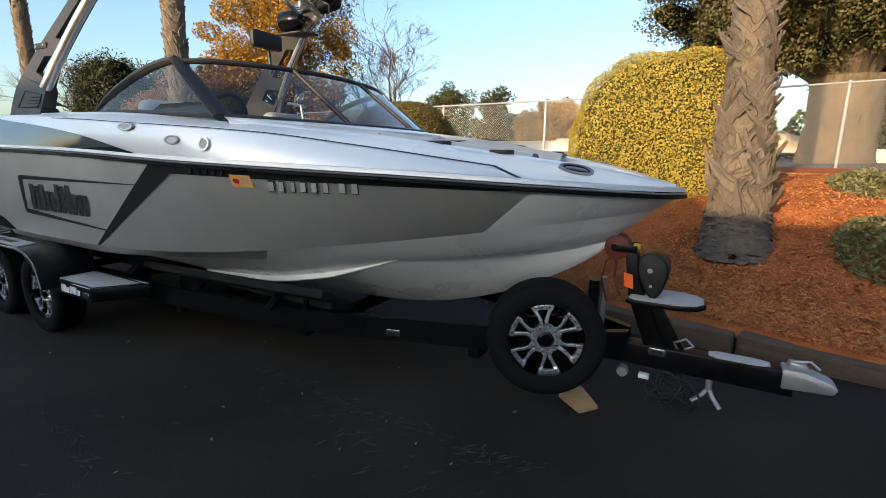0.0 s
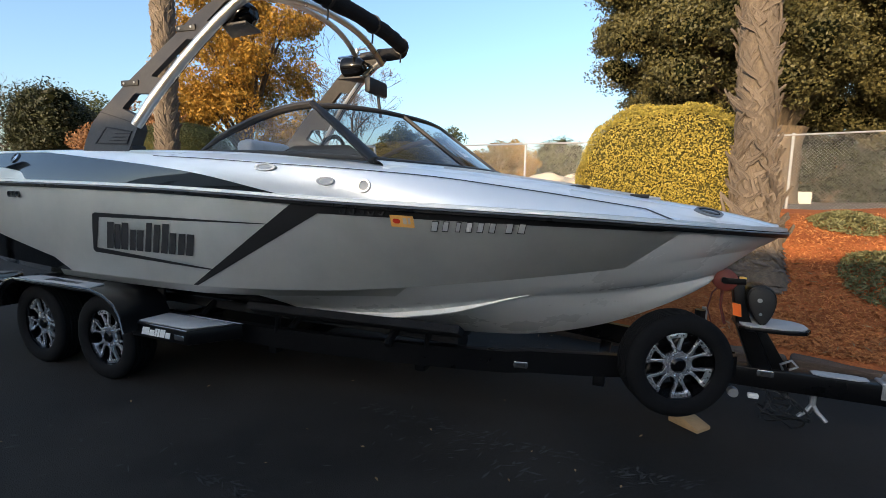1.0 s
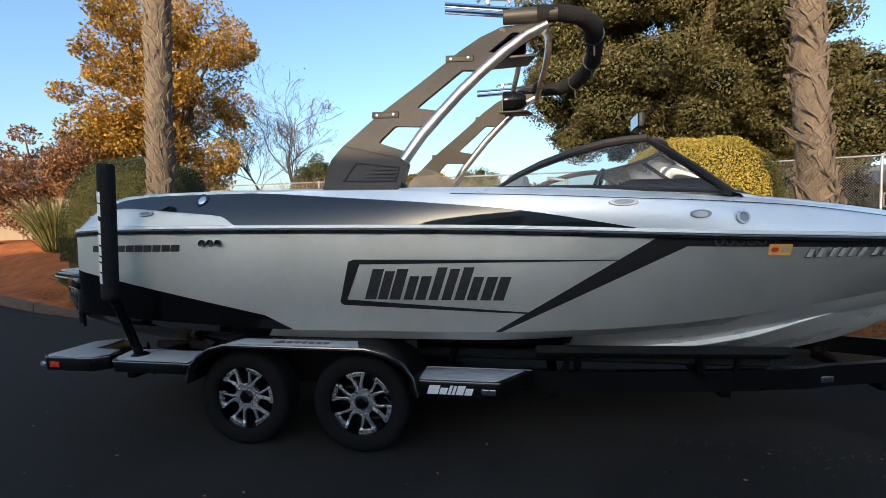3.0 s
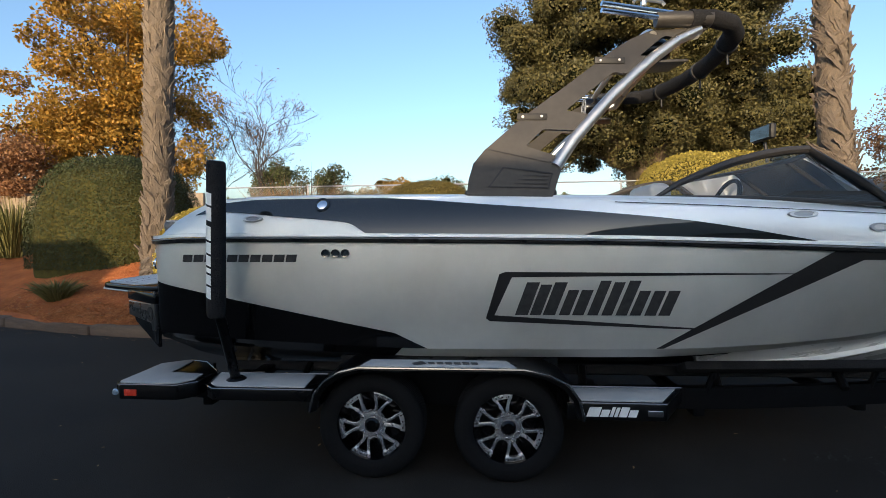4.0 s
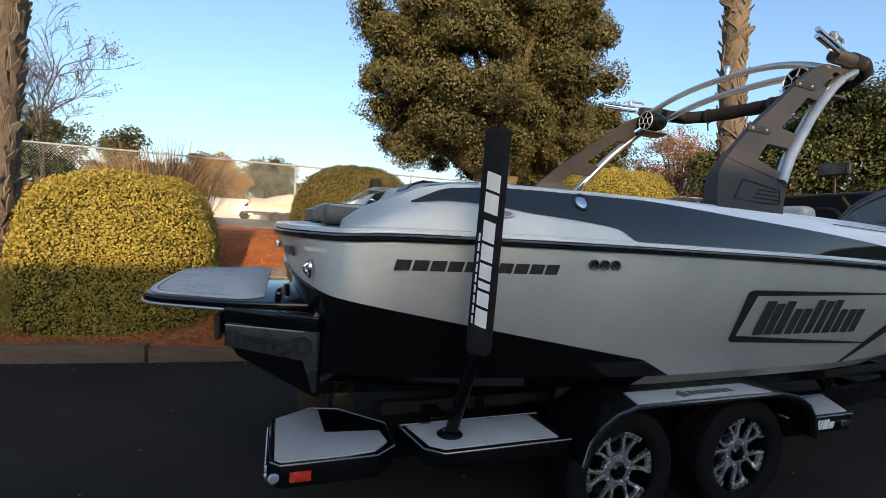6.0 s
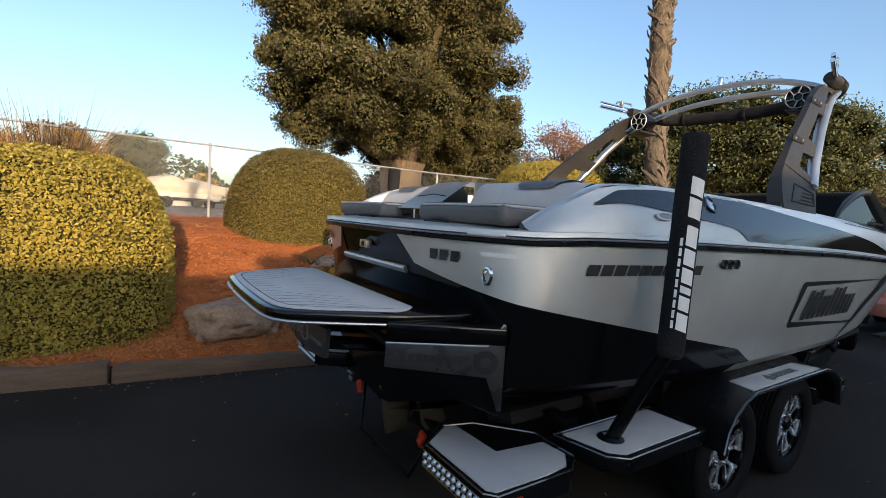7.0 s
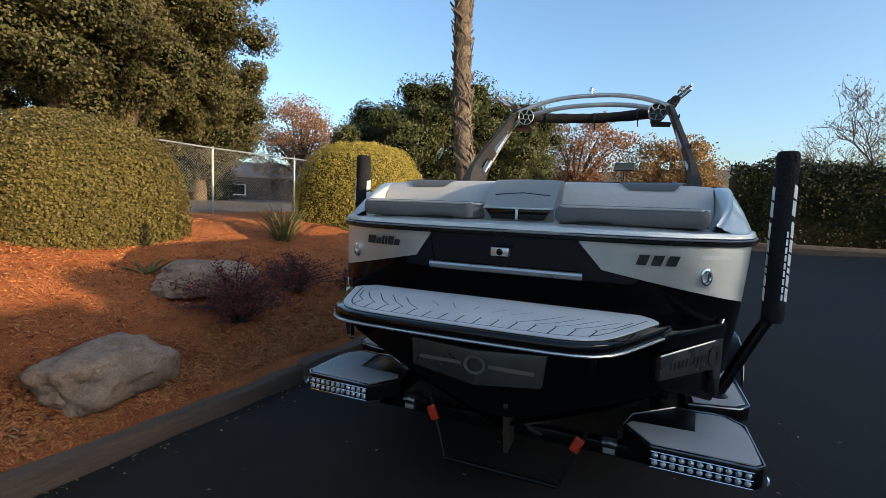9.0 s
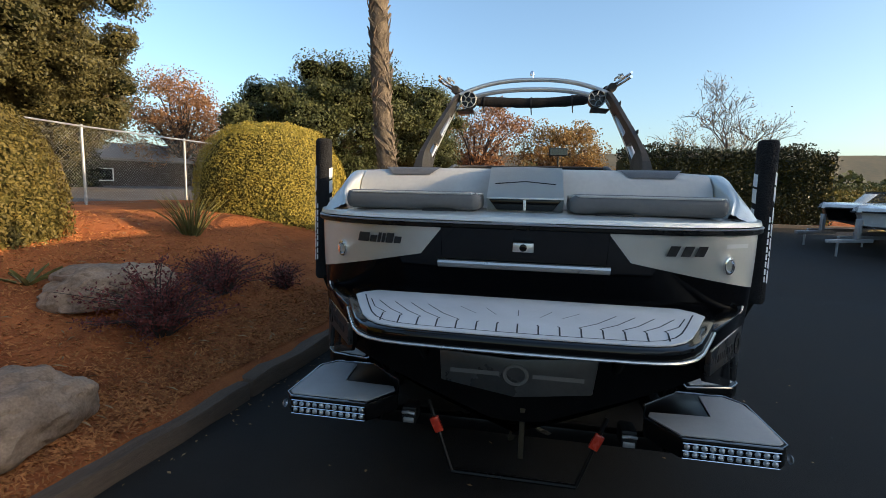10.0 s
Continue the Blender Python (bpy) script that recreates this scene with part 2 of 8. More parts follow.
M_rimface = mat("machined_rim", (0.70, 0.70, 0.71), (0.86, 0.86, 0.87), rough=0.24, metal=0.85, scale=5, fine=200)
M_rail = mat("black_rail_vinyl", (0.003, 0.003, 0.0034), (0.006, 0.006, 0.0064), rough=0.3, scale=4, spec=0.22)
M_faintline = mat("shallow_groove", (0.13, 0.13, 0.128), rough=0.9, scale=10)
M_gate = mat("grey_gate_plate", (0.03, 0.0305, 0.032), (0.055, 0.056, 0.058), rough=0.3, metal=0.3, scale=5)
M_cover = mat("tan_boat_cover", (0.42, 0.36, 0.28), (0.55, 0.48, 0.38), rough=0.9, scale=1.5, bump=0.3, bscale=12)
M_edge = mat("polished_black_edge", (0.02, 0.02, 0.021), (0.03, 0.03, 0.031), rough=0.12, metal=0.0, scale=4, coat=1.0, spec=1.0, rvar=0.03)
M_frame = mat("black_trailer_paint", (0.003, 0.003, 0.0034), (0.006, 0.006, 0.0064), rough=0.32, scale=2, spec=0.18)
M_matte = mat("black_plastic", (0.004, 0.004, 0.004), (0.010, 0.010, 0.010), rough=0.6, scale=10, bump=0.1)
M_fabric = mat("black_canvas", (0.007, 0.007, 0.008), (0.02, 0.02, 0.021), rough=0.95, scale=5, bump=0.5, bscale=90, spec=0.2)
M_pad = mat("grey_foam_pad", (0.37, 0.365, 0.355), (0.46, 0.455, 0.445), rough=0.9, scale=4, fine=160, bump=0.2, bscale=250, spec=0.2)
M_swimpad = mat("pale_grey_foam_pad", (0.49, 0.49, 0.485), (0.59, 0.59, 0.585), rough=0.9, scale=4, fine=160, bump=0.2, bscale=250, spec=0.2)
M_padline = mat("pad_groove", (0.02, 0.02, 0.022), rough=0.9, scale=10)
M_vinyl = mat("light_vinyl", (0.42, 0.41, 0.39), (0.52, 0.51, 0.485), rough=0.5, scale=3, bump=0.15, bscale=180)
M_vinyl2 = mat("grey_vinyl", (0.085, 0.085, 0.086), (0.125, 0.125, 0.124), rough=0.5, scale=3, bump=0.2, bscale=180)
M_wake = mat("grey_wake_plate", (0.05, 0.053, 0.056), (0.08, 0.083, 0.086), rough=0.3, metal=0.3, scale=3)
M_bronze = mat("dark_bronze", (0.07, 0.058, 0.04), (0.13, 0.11, 0.08), rough=0.45, metal=0.6, scale=8)
M_lens = mat("clear_lens", (0.5, 0.55, 0.6), (0.7, 0.75, 0.8), rough=0.1, metal=0.6, scale=60)
M_glass = glass("tinted_glass", (0.50, 0.53, 0.55))
M_clear = glass("side_glass", (0.62, 0.66, 0.7))
M_railmetal = mat("dull_rail_metal", (0.20, 0.205, 0.21), (0.3, 0.305, 0.31), rough=0.35, metal=0.5, scale=4)
M_wood = mat("pale_wood", (0.36, 0.22, 0.10), (0.5, 0.33, 0.17), rough=0.8, scale=5, stretch=(2, 14, 14), bump=0.2)
M_bark = mat("oak_bark", (0.02, 0.014, 0.009), (0.165, 0.118, 0.07), rough=0.95, scale=4.5, bump=1.0, bscale=14, stretch=(2, 2, 0.5))
M_twig = mat("bare_twig", (0.035, 0.028, 0.024), (0.085, 0.068, 0.056), rough=0.9, scale=4)
M_fibre = mat("palm_fibre", (0.05, 0.041, 0.034), (0.17, 0.138, 0.11), rough=0.95, scale=6, bump=0.6, bscale=60, island=0.5)
M_palm = mat("palm_bark", (0.055, 0.042, 0.03), (0.19, 0.146, 0.102), rough=0.95, scale=3, bump=0.9, bscale=30, stretch=(4, 4, 1))
M_boot = mat("palm_leaf_base", (0.066, 0.050, 0.037), (0.20, 0.157, 0.118), rough=0.9, scale=6, bump=0.8, bscale=45, stretch=(4, 4, 1), objrand=0.6)
M_frond = mat("palm_frond", (0.05, 0.08, 0.02), (0.12, 0.16, 0.05), rough=0.6, island=0.4, transl=0.2)


def leafmat(name, a, b, transl=0.25, rough=0.55):
    return mat(name, a, b, rough=rough, scale=0.9, island=0.7, transl=transl, spec=0.3)


M_darkgreen = leafmat("dark_hedge_leaves", (0.009, 0.013, 0.006), (0.045, 0.05, 0.018), transl=0.15)
M_privet = leafmat("variegated_leaves", (0.15, 0.13, 0.018), (0.52, 0.40, 0.075))
M_green = leafmat("hedge_leaves", (0.013, 0.021, 0.006), (0.068, 0.078, 0.021))
M_oliveh = leafmat("clipped_leaves", (0.05, 0.045, 0.011), (0.22, 0.165, 0.04))
# near-black colour that stands in for shade deep inside tree crowns
M_shade = mat("painted_crown_shade", (0.006, 0.008, 0.003), (0.016, 0.017, 0.007), rough=1.0, spec=0.05)
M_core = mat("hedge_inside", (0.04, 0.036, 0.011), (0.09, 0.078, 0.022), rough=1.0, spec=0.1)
M_oakleaf = leafmat("oak_leaves", (0.022, 0.026, 0.010), (0.145, 0.125, 0.045), transl=0.2)
M_ginkgo = leafmat("autumn_leaves", (0.13, 0.09, 0.018), (0.56, 0.31, 0.05), transl=0.4)
M_rust = leafmat("rust_leaves", (0.12, 0.056, 0.026), (0.36, 0.19, 0.085), transl=0.3)
M_dull = leafmat("fading_leaves", (0.07, 0.06, 0.024), (0.38, 0.23, 0.085), transl=0.3)
M_fargreen = leafmat("far_green_leaves", (0.020, 0.029, 0.011), (0.11, 0.12, 0.042), transl=0.2)
M_redbush = leafmat("barberry_leaves", (0.085, 0.02, 0.02), (0.27, 0.075, 0.062), transl=0.2)
M_grassg = leafmat("grass_blades", (0.06, 0.07, 0.02), (0.25, 0.22, 0.08), transl=0.2)
M_grassb = leafmat("dry_grass", (0.16, 0.08, 0.03), (0.42, 0.27, 0.12), transl=0.2)
M_juniper = leafmat("groundcover_leaves", (0.08, 0.085, 0.035), (0.27, 0.255, 0.12), transl=0.2)
M_stucco = mat("tan_stucco", (0.21, 0.165, 0.115), (0.29, 0.23, 0.16), rough=0.9, scale=2, bump=0.2)
M_pale = mat("pale_stucco", (0.66, 0.63, 0.57), (0.76, 0.73, 0.67), rough=0.9, scale=2, bump=0.2)
M_roof = mat("grey_roof", (0.12, 0.12, 0.125), (0.2, 0.2, 0.2), rough=0.9, scale=3, bump=0.3)
M_wall = mat("grey_siding", (0.045, 0.038, 0.033), (0.07, 0.06, 0.053), rough=0.9, scale=2)
M_pink = mat("faded_orange_paint", (0.55, 0.17, 0.10), (0.65, 0.24, 0.15), rough=0.5, scale=3)
M_carwhite = mat("white_car_paint", (0.6, 0.6, 0.6), (0.7, 0.7, 0.7), rough=0.25, coat=0.5)
M_hill = mat("far_hill", (0.055, 0.058, 0.042), (0.125, 0.105, 0.07), rough=1.0, scale=0.05)

# ---- ground, kerb, planting bed ----
kerb_y = curve([(-60, 24.0), (-30, 12.5), (-14, 6.3), (-9, 4.5), (-6.3, 3.4), (-4.5, 2.8), (-2.5, 2.48), (-1, 2.33), (0.5, 2.2), (2, 2.08), (4, 1.9), (6, 1.62), (7.5, 1.33), (8.5, 1.02), (10, 0.7), (14, 0.4), (30, 0.2), (60, 0.2)])


def lot_z(x, y):
    return 0.036 * max(0.0, min(x, 60) - 7)


bed_rise = curve([(-0.1, 0.13), (-0.03, 0.185), (0, 0.2), (0.3, 0.26), (1.0, 0.50), (2.0, 0.86), (2.8, 1.10), (3.6, 1.24), (5, 1.29), (60, 1.30)])


def bed_z(x, y):
    d = y - kerb_y(x) - 0.2
    h = bed_rise(d) + lot_z(x, y) * 0.6
    return h + 0.05 * noise.noise(V((x * 0.7, y * 0.7, 3))) * min(1, max(d, 0)) + 0.02 * noise.noise(V((x * 3, y * 3, 1)))


bm = B()
xs = [-900, -400, -150, -60, -30, -15, -8, -4, 0, 4, 7, 12, 20, 30, 60, 150, 400, 900]
ys = [-900, -300, -100, -40, -20, -10, -5, 0, 4, 10, 30, 100, 300, 900]
grid(bm, [[(x, y, lot_z(x, y)) for y in ys] for x in xs])
tagged(part("ground", bm, M_asphalt, smooth=False), "worn black asphalt of a parking lot", "ground", kind="structure")

bm = B()
xs = [-60, -45, -32, -24, -18] + [-14 + 0.35 * k for k in range(93)] + [20, 24, 30, 40, 60]
ds = [-0.1, -0.03] + [0.16 * k for k in range(24)] + [4.0, 4.5, 5.2, 6, 7, 8, 9.5]
grid(bm, [[(x, kerb_y(x) + 0.2 + d, bed_z(x, kerb_y(x) + 0.2 + d)) for d in ds] for x in xs])
tagged(part("planting_bed", bm, M_mulch), "sloping bed of orange-brown shredded bark mulch", "mulch bed", kind="structure")

bm = B()
xs = [-300, -100, -60, -30, -10, 0, 10, 20, 40, 70, 150, 300]
rows = [[(x, y, 1.27 + lot_z(x, y) * 0.6 - (0.1 if y < 11 else 0.02)) for y in (9.2 if abs(x) < 30 else kerb_y(x) + 9, 13, 40, 120, 500)] for x in xs]
grid(bm, rows)
tagged(part("pavement", bm, M_lot, smooth=False), "pale paved lot beyond the chain-link fence", "pavement", kind="structure")

# kerb of landscape timbers, laid end to end
kerb = thing("kerb", (0, kerb_y(0), 0), "kerb of weathered landscape timbers edging the bed", "kerb", kind="structure")
rng = random.Random(4)
x = -22.0
while x < 24:
    ln = rng.choice((2.1, 2.4, 2.4))
    x2 = x + ln
    a, c = V((x, kerb_y(x) + 0.1, 0)), V((x2, kerb_y(x2) + 0.1, 0))
    bm = B()
    z0 = min(lot_z(x, 0), lot_z(x2, 0))
    box(bm, (0.01, -0.1, -0.05), ((c - a).length - 0.01, 0.14, 0.165 + rng.uniform(-0.02, 0.012)), 0.03)
    bmesh.ops.subdivide_edges(bm, edges=[e for e in bm.edges if abs(e.verts[0].co.x - e.verts[1].co.x) > 1], cuts=9)
    for v in bm.verts:
        v.co += 0.03 * V((0, noise.noise(v.co * 2.3 + a), noise.noise(v.co * 2.1 - a)))
    m = Matrix.Translation(a + V((0, 0, z0))) @ Matrix.Rotation(math.atan2(c.y - a.y, c.x - a.x), 4, "Z") @ Matrix.Rotation(rng.uniform(-0.03, 0.03), 4, "X")
    part("timber", bm, M_timber, kerb, m=m)
    x = x2

SCUFFS = [((4.9, 7.3), (-0.79, -0.90, -0.03), 170, 0.05, 0.7), ((5.2, 7.1), (-1.05, -1.2, 0.0), 70, 0.14, 0.9), ((4.1, 5.2), (-1.84, -2.0, 0.0), 40, 0.03, -0.1), ((2.5, 6.5), (-2.0, -2.1, 0.2), 70, 0.35, 0.6), ((-3, 8), (-2.2, -2.6, 0.3), 80, 0.6, 0.3)]

# bark chips and straw on the bed, loose grit on the asphalt
R = np.random.default_rng(5)


def scatter(n, x0, x1, d0, d1, lift=0.012):
    X = R.uniform(x0, x1, n)
    D = d0 + (d1 - d0) * R.uniform(0, 1, n) ** 1.3
    return np.array([(x, kerb_y(x) + 0.22 + d, bed_z(x, kerb_y(x) + 0.22 + d) + lift) for x, d in zip(X, D)])


UPN = np.array([0.0, -0.25, 1.0])
C = np.concatenate([scatter(15000, 7.2, 10.8, 0.0, 3.4), scatter(9000, 7.0, 10.5, -0.03, 1.6), scatter(36000, -7, 11, 0.0, 5.2), scatter(16000, -2.5, 3.5, -0.03, 3.0), scatter(9000, -3, 3.5, -0.02, 0.7), scatter(9000, 3.5, 10.5, -0.02, 0.7), scatter(9000, -5, 0.5, -0.10, 0.6), scatter(5000, -7, -1, 0.0, 2.5)])
tagged(quads("bark_chips", leaf_quads(C, R, 0.046, np.tile(UPN, (len(C), 1)), 0.7, 0.24), M_chip), "loose shredded bark chips covering the bed", "mulch", kind="stuff")
C = scatter(900, -7, 10.5, 0.0, 3.6, 0.02)
tagged(quads("straw", leaf_quads(C, R, 0.09, np.tile(UPN, (len(C), 1)), 0.35, 0.16), M_straw), "pale dry leaves and twigs lying on the mulch", "leaf litter", kind="stuff")
C = np.stack([R.uniform(-6, 10, 190), R.uniform(-5, 2.1, 190), np.full(190, 0.006)], 1)
C = np.concatenate([C, np.array([(x, kerb_y(x) - abs(R.normal(0, 0.12)) - 0.02, 0.008) for x in R.uniform(-6, 9, 300)])])
tagged(quads("asphalt_litter", leaf_quads(C, R, 0.03, np.tile(np.array([0, 0, 1.0]), (len(C), 1)), 0.3, 0.5), M_straw), "bits of leaf and grit on the asphalt", "leaf litter", kind="stuff")

# old drag marks on the asphalt: two swinging arcs of short scratches
S = []
for ax, ay, n, spread, turn in SCUFFS:
    u = R.uniform(0, 1, n)
    px = ax[0] + (ax[1] - ax[0]) * u
    py = ay[0] + (ay[1] - ay[0]) * u + ay[2] * np.sin(np.pi * u) + R.normal(0, spread, n)
    a = turn + R.normal(0, 0.5, n)
    L, W = R.uniform(0.012, 0.06, n), R.uniform(0.003, 0.010, n)
    dx, dy = np.cos(a) * L, np.sin(a) * L
    wx, wy = -np.sin(a) * W, np.cos(a) * W
    z = np.full(n, 0.004)
    S.append(np.stack([np.stack([px - dx, py - dy, z], 1), np.stack([px + wx, py + wy, z], 1), np.stack([px + dx, py + dy, z], 1), np.stack([px - wx, py - wy, z], 1)], 1))
tagged(quads("scuff_marks", np.concatenate(S), M_scuff), "pale scuffs and drag scratches on the asphalt", "scuff marks", kind="stuff")


def rock(name, at, size, seed, label, turn=0):
    bm = B()
    bmesh.ops.create_icosphere(bm, subdivisions=5, radius=1)
    for v in bm.verts:
        p = v.co.copy()
        k = 1 + 0.22 * noise.noise(p * 1.1 + V((seed, 0, 0))) + 0.11 * noise.noise(p * 2.7 + V((0, seed, 0))) + 0.05 * noise.noise(p * 6) - 0.05 * max(0, 0.12 - abs(noise.noise(p * 2.1 + V((0, 0, seed))))) / 0.12 + 0.012 * noise.noise(p * 17)
        q = V([math.copysign(abs(c) ** 0.88, c) for c in p]) * k
        v.co = V((q.x * size[0], q.y * size[1], max(q.z, -0.6) * size[2]))
    m = pose(*at, 0, 0, turn)
    return tagged(part(name, bm, M_rock, m=m), label, "boulder", "boulders in the bed")


rock("boulder", (-0.22, 2.86, 0.39), (0.45, 0.32, 0.25), 3, "large tan boulder half sunk in the mulch", 8)
rock("boulder", (1.36, 3.78, 0.79), (0.52, 0.36, 0.22), 9, "flat tan boulder beside the red barberry bushes", -15)

# ---- wake boat ----
boat = thing("wakeboard_boat", (3.6, 0, 0.45), "silver and black wakeboard boat with folding tower, on its trailer", "boat")
rail_l = curve([(0.28, 1.115, 1.575), (0.31, 1.147, 1.577), (0.36, 1.177, 1.58), (0.43, 1.2, 1.584), (0.52, 1.218, 1.588), (0.8, 1.25, 1.59), (1.3, 1.285, 1.588), (2.0, 1.30, 1.58), (3.4, 1.31, 1.556), (4.4, 1.31, 1.52), (4.8, 1.295, 1.503), (5.2, 1.255, 1.486), (5.6, 1.185, 1.472), (6.0, 1.085, 1.455), (6.4, 0.945, 1.436), (6.8, 0.755, 1.41), (7.1, 0.565, 1.39), (7.35, 0.335, 1.368), (7.5, 0.155, 1.356), (7.56, 0.0, 1.35)])
knuckle_l = curve([(0.24, 1.075, 0.93), (0.27, 1.093, 0.928), (0.32, 1.108, 0.925), (0.42, 1.12, 0.918), (0.6, 1.133, 0.905), (1.5, 1.185, 0.87), (2.2, 1.20, 0.85), (3.6, 1.205, 0.86), (4.3, 1.17, 0.885), (4.8, 1.105, 0.915), (5.4, 0.985, 0.975), (6.0, 0.81, 1.05), (6.6, 0.60, 1.135), (7.0, 0.385, 1.195), (7.3, 0.16, 1.24), (7.42, 0.0, 1.255)])
chine_l = curve([(0.22, 1.01, 0.87), (0.6, 1.07, 0.845), (1.5, 1.13, 0.805), (2.2, 1.15, 0.785), (3.6, 1.15, 0.795), (4.3, 1.09, 0.825), (4.8, 1.0, 0.858), (5.4, 0.85, 0.885), (6.0, 0.63, 0.915), (6.3, 0.515, 0.945), (6.6, 0.40, 0.983), (6.85, 0.28, 1.018), (7.0, 0.20, 1.042), (7.2, 0.06, 1.085), (7.24, 0.0, 1.10)])
low_l = curve([(0.22, 0.60, 0.66), (1.5, 0.64, 0.62), (3.6, 0.655, 0.605), (4.2, 0.645, 0.617), (4.85, 0.64, 0.65), (5.45, 0.605, 0.735), (5.83, 0.575, 0.825), (6.05, 0.535, 0.87), (6.3, 0.42, 0.893), (6.6, 0.27, 0.93), (6.85, 0.155, 0.967), (7.0, 0.09, 1.0), (7.2, 0.0, 1.06)])
keel_l = curve([(0.2, 0.0, 0.43), (3.0, 0.0, 0.41), (5.0, 0.0, 0.405), (5.56, 0.0, 0.425), (5.94, 0.0, 0.467), (6.3, 0.0, 0.555), (6.58, 0.0, 0.655), (6.85, 0.0, 0.79), (7.05, 0.0, 0.91), (7.15, 0.0, 0.985)])
shoulder_l = curve([(0.30, 1.03, 1.645), (0.37, 1.065, 1.70), (0.47, 1.095, 1.75), (0.6, 1.118, 1.81), (0.72, 1.13, 1.85), (0.85, 1.14, 1.863), (1.2, 1.165, 1.868), (1.8, 1.185, 1.865), (2.8, 1.20, 1.85), (3.9, 1.18, 1.822), (4.6, 1.13, 1.785), (5.1, 1.065, 1.75), (5.6, 0.965, 1.70), (6.1, 0.825, 1.64), (6.6, 0.62, 1.565), (7.0, 0.43, 1.505), (7.3, 0.24, 1.445), (7.45, 0.11, 1.405), (7.52, 0.0, 1.39)])


def on(line, u, x0, x1, s):
    x = x0 + (x1 - x0) * u
    y, z = line(x)
    return V((x, s * y, z))


def tr_x(y, z):
    """How far forward the transom lies at y, z; it meets the hull's sides at its edges."""
    q = (1.575 - z) / 1.05
    w = min(1, abs(y) / 1.115)
    xc = 0.005 + 0.14 * min(1, q / 0.4)
    xe = 0.28 - 0.04 * min(1.3, (1.575 - z) / 0.645)
    k = w ** 4.5
    return xc * (1 - k) + xe * k


US = [0, 0.002, 0.004, 0.008, 0.012, 0.018, 0.024, 0.03] + [0.03 + 0.92 * k / 46 for k in range(1, 47)] + [0.962, 0.974, 0.984, 0.992, 0.997, 1.0]


def strip(bm, la, xa, lb, xb, s, n, bulge=0.0, round_to=None):
    rows = []
    for u in US:
        a, c = on(la, u, *xa, s), on(lb, u, *xb, s)
        rows.append([a.lerp(c, k / n) + V((0, s * bulge * 4 * (k / n) * (1 - k / n), 0)) for k in range(n + 1)])
    if round_to:
        rows = [[V((round_to(f * p.y, p.z) - 0.005 * min(1, (1 - f) * 20), f * p.y, p.z)) for p in rows[0]] for f in (0.36, 0.45, 0.55, 0.65, 0.74, 0.81, 0.87, 0.91, 0.94, 0.965, 0.985)] + rows
    grid(bm, rows)


XR, XN, XC, XL, XK, XS = (0.28, 7.56), (0.24, 7.42), (0.22, 7.24), (0.22, 7.2), (0.2, 7.15), (0.30, 7.52)
from mathutils.bvhtree import BVHTree

side_tree = {}
for s in (-1, 1):
    bm = B()
    strip(bm, knuckle_l, XN, rail_l, XR, s, 10, 0.012, tr_x)
    # the silver panel ends in a raked line before the white bow
    r = bmesh.ops.bisect_plane(bm, geom=bm.verts[:] + bm.edges[:] + bm.faces[:], plane_co=(6.62, 0, 1.139), plane_no=V((0.27, 0, -0.33)).normalized())
    nose = V((0.27, 0, -0.33)).normalized()
    for f in bm.faces:
        f.material_index = 1 if (f.calc_center_median() - V((6.62, 0, 1.139))).dot(nose) > 0 and f.calc_center_median().x > 6.3 else 0
    # the black graphic that sweeps back to the stern
    low = V((0.197, 0, 1.0)).normalized()
    end = V((0.5, 0, 1.0)).normalized()
    for co, no in (((1.99, 0, 0.957), low), ((1.99, 0, 0.957), end)):
        bmesh.ops.bisect_plane(bm, geom=bm.verts[:] + bm.edges[:] + bm.faces[:], plane_co=co, plane_no=no)
    for f in bm.faces:
        c = f.calc_center_median() - V((1.99, 0, 0.957))
        if c.dot(low) < 0 and c.dot(end) < 0 and c.x < 0.4:
            f.material_index = 2
    # the silver wraps round the corner onto the transom, ending in a raked outline
    wing = ((V((0, s * 0.51, 1.415)), V((0, s * -0.117, -0.594)).normalized()), (V((0, s * 0.51, 1.415)), V((0, s * -0.133, -0.11)).normalized()), (V((0, 0, 1.302)), V((0, 0, -1.0))))
    near = [f for f in bm.faces if f.calc_center_median().x < 0.285]
    for co, no in wing[:2]:
        gm = list({v for f in near if f.is_valid for v in f.verts} | {e for f in near if f.is_valid for e in f.edges} | {f for f in near if f.is_valid})
        bmesh.ops.bisect_plane(bm, geom=gm, plane_co=co, plane_no=no)
        near = [f for f in bm.faces if f.calc_center_median().x < 0.285]
    for f in near:
        c = f.calc_center_median()
        if abs(c.y) < 1.11:
            f.material_index = 2 if any((c - co).dot(no) > 0 for co, no in wing[:2]) else 0
    side_tree[s] = BVHTree.FromBMesh(bm)
    part("hull_side", bm, [M_hull, M_white, M_black], boat, "silver flake hull side with black aft graphic and white nose", angle=60)
bm = B()
for s in (-1, 1):
    strip(bm, chine_l, XC, knuckle_l, XN, s, 2)
    strip(bm, low_l, XL, chine_l, XC, s, 5, -0.01)
    strip(bm, keel_l, XK, low_l, XL, s, 5, 0.02)
bmesh.ops.remove_doubles(bm, verts=bm.verts, dist=0.0008)
bmesh.ops.bisect_plane(bm, geom=bm.verts[:] + bm.edges[:] + bm.faces[:], plane_co=(4.2, 0, 0.8), plane_no=V((1, 0, 0)))
bmesh.ops.bisect_plane(bm, geom=bm.verts[:] + bm.edges[:] + bm.faces[:], plane_co=(5.25, 0, 0.9), plane_no=V((0.35, 0, -1)).normalized())
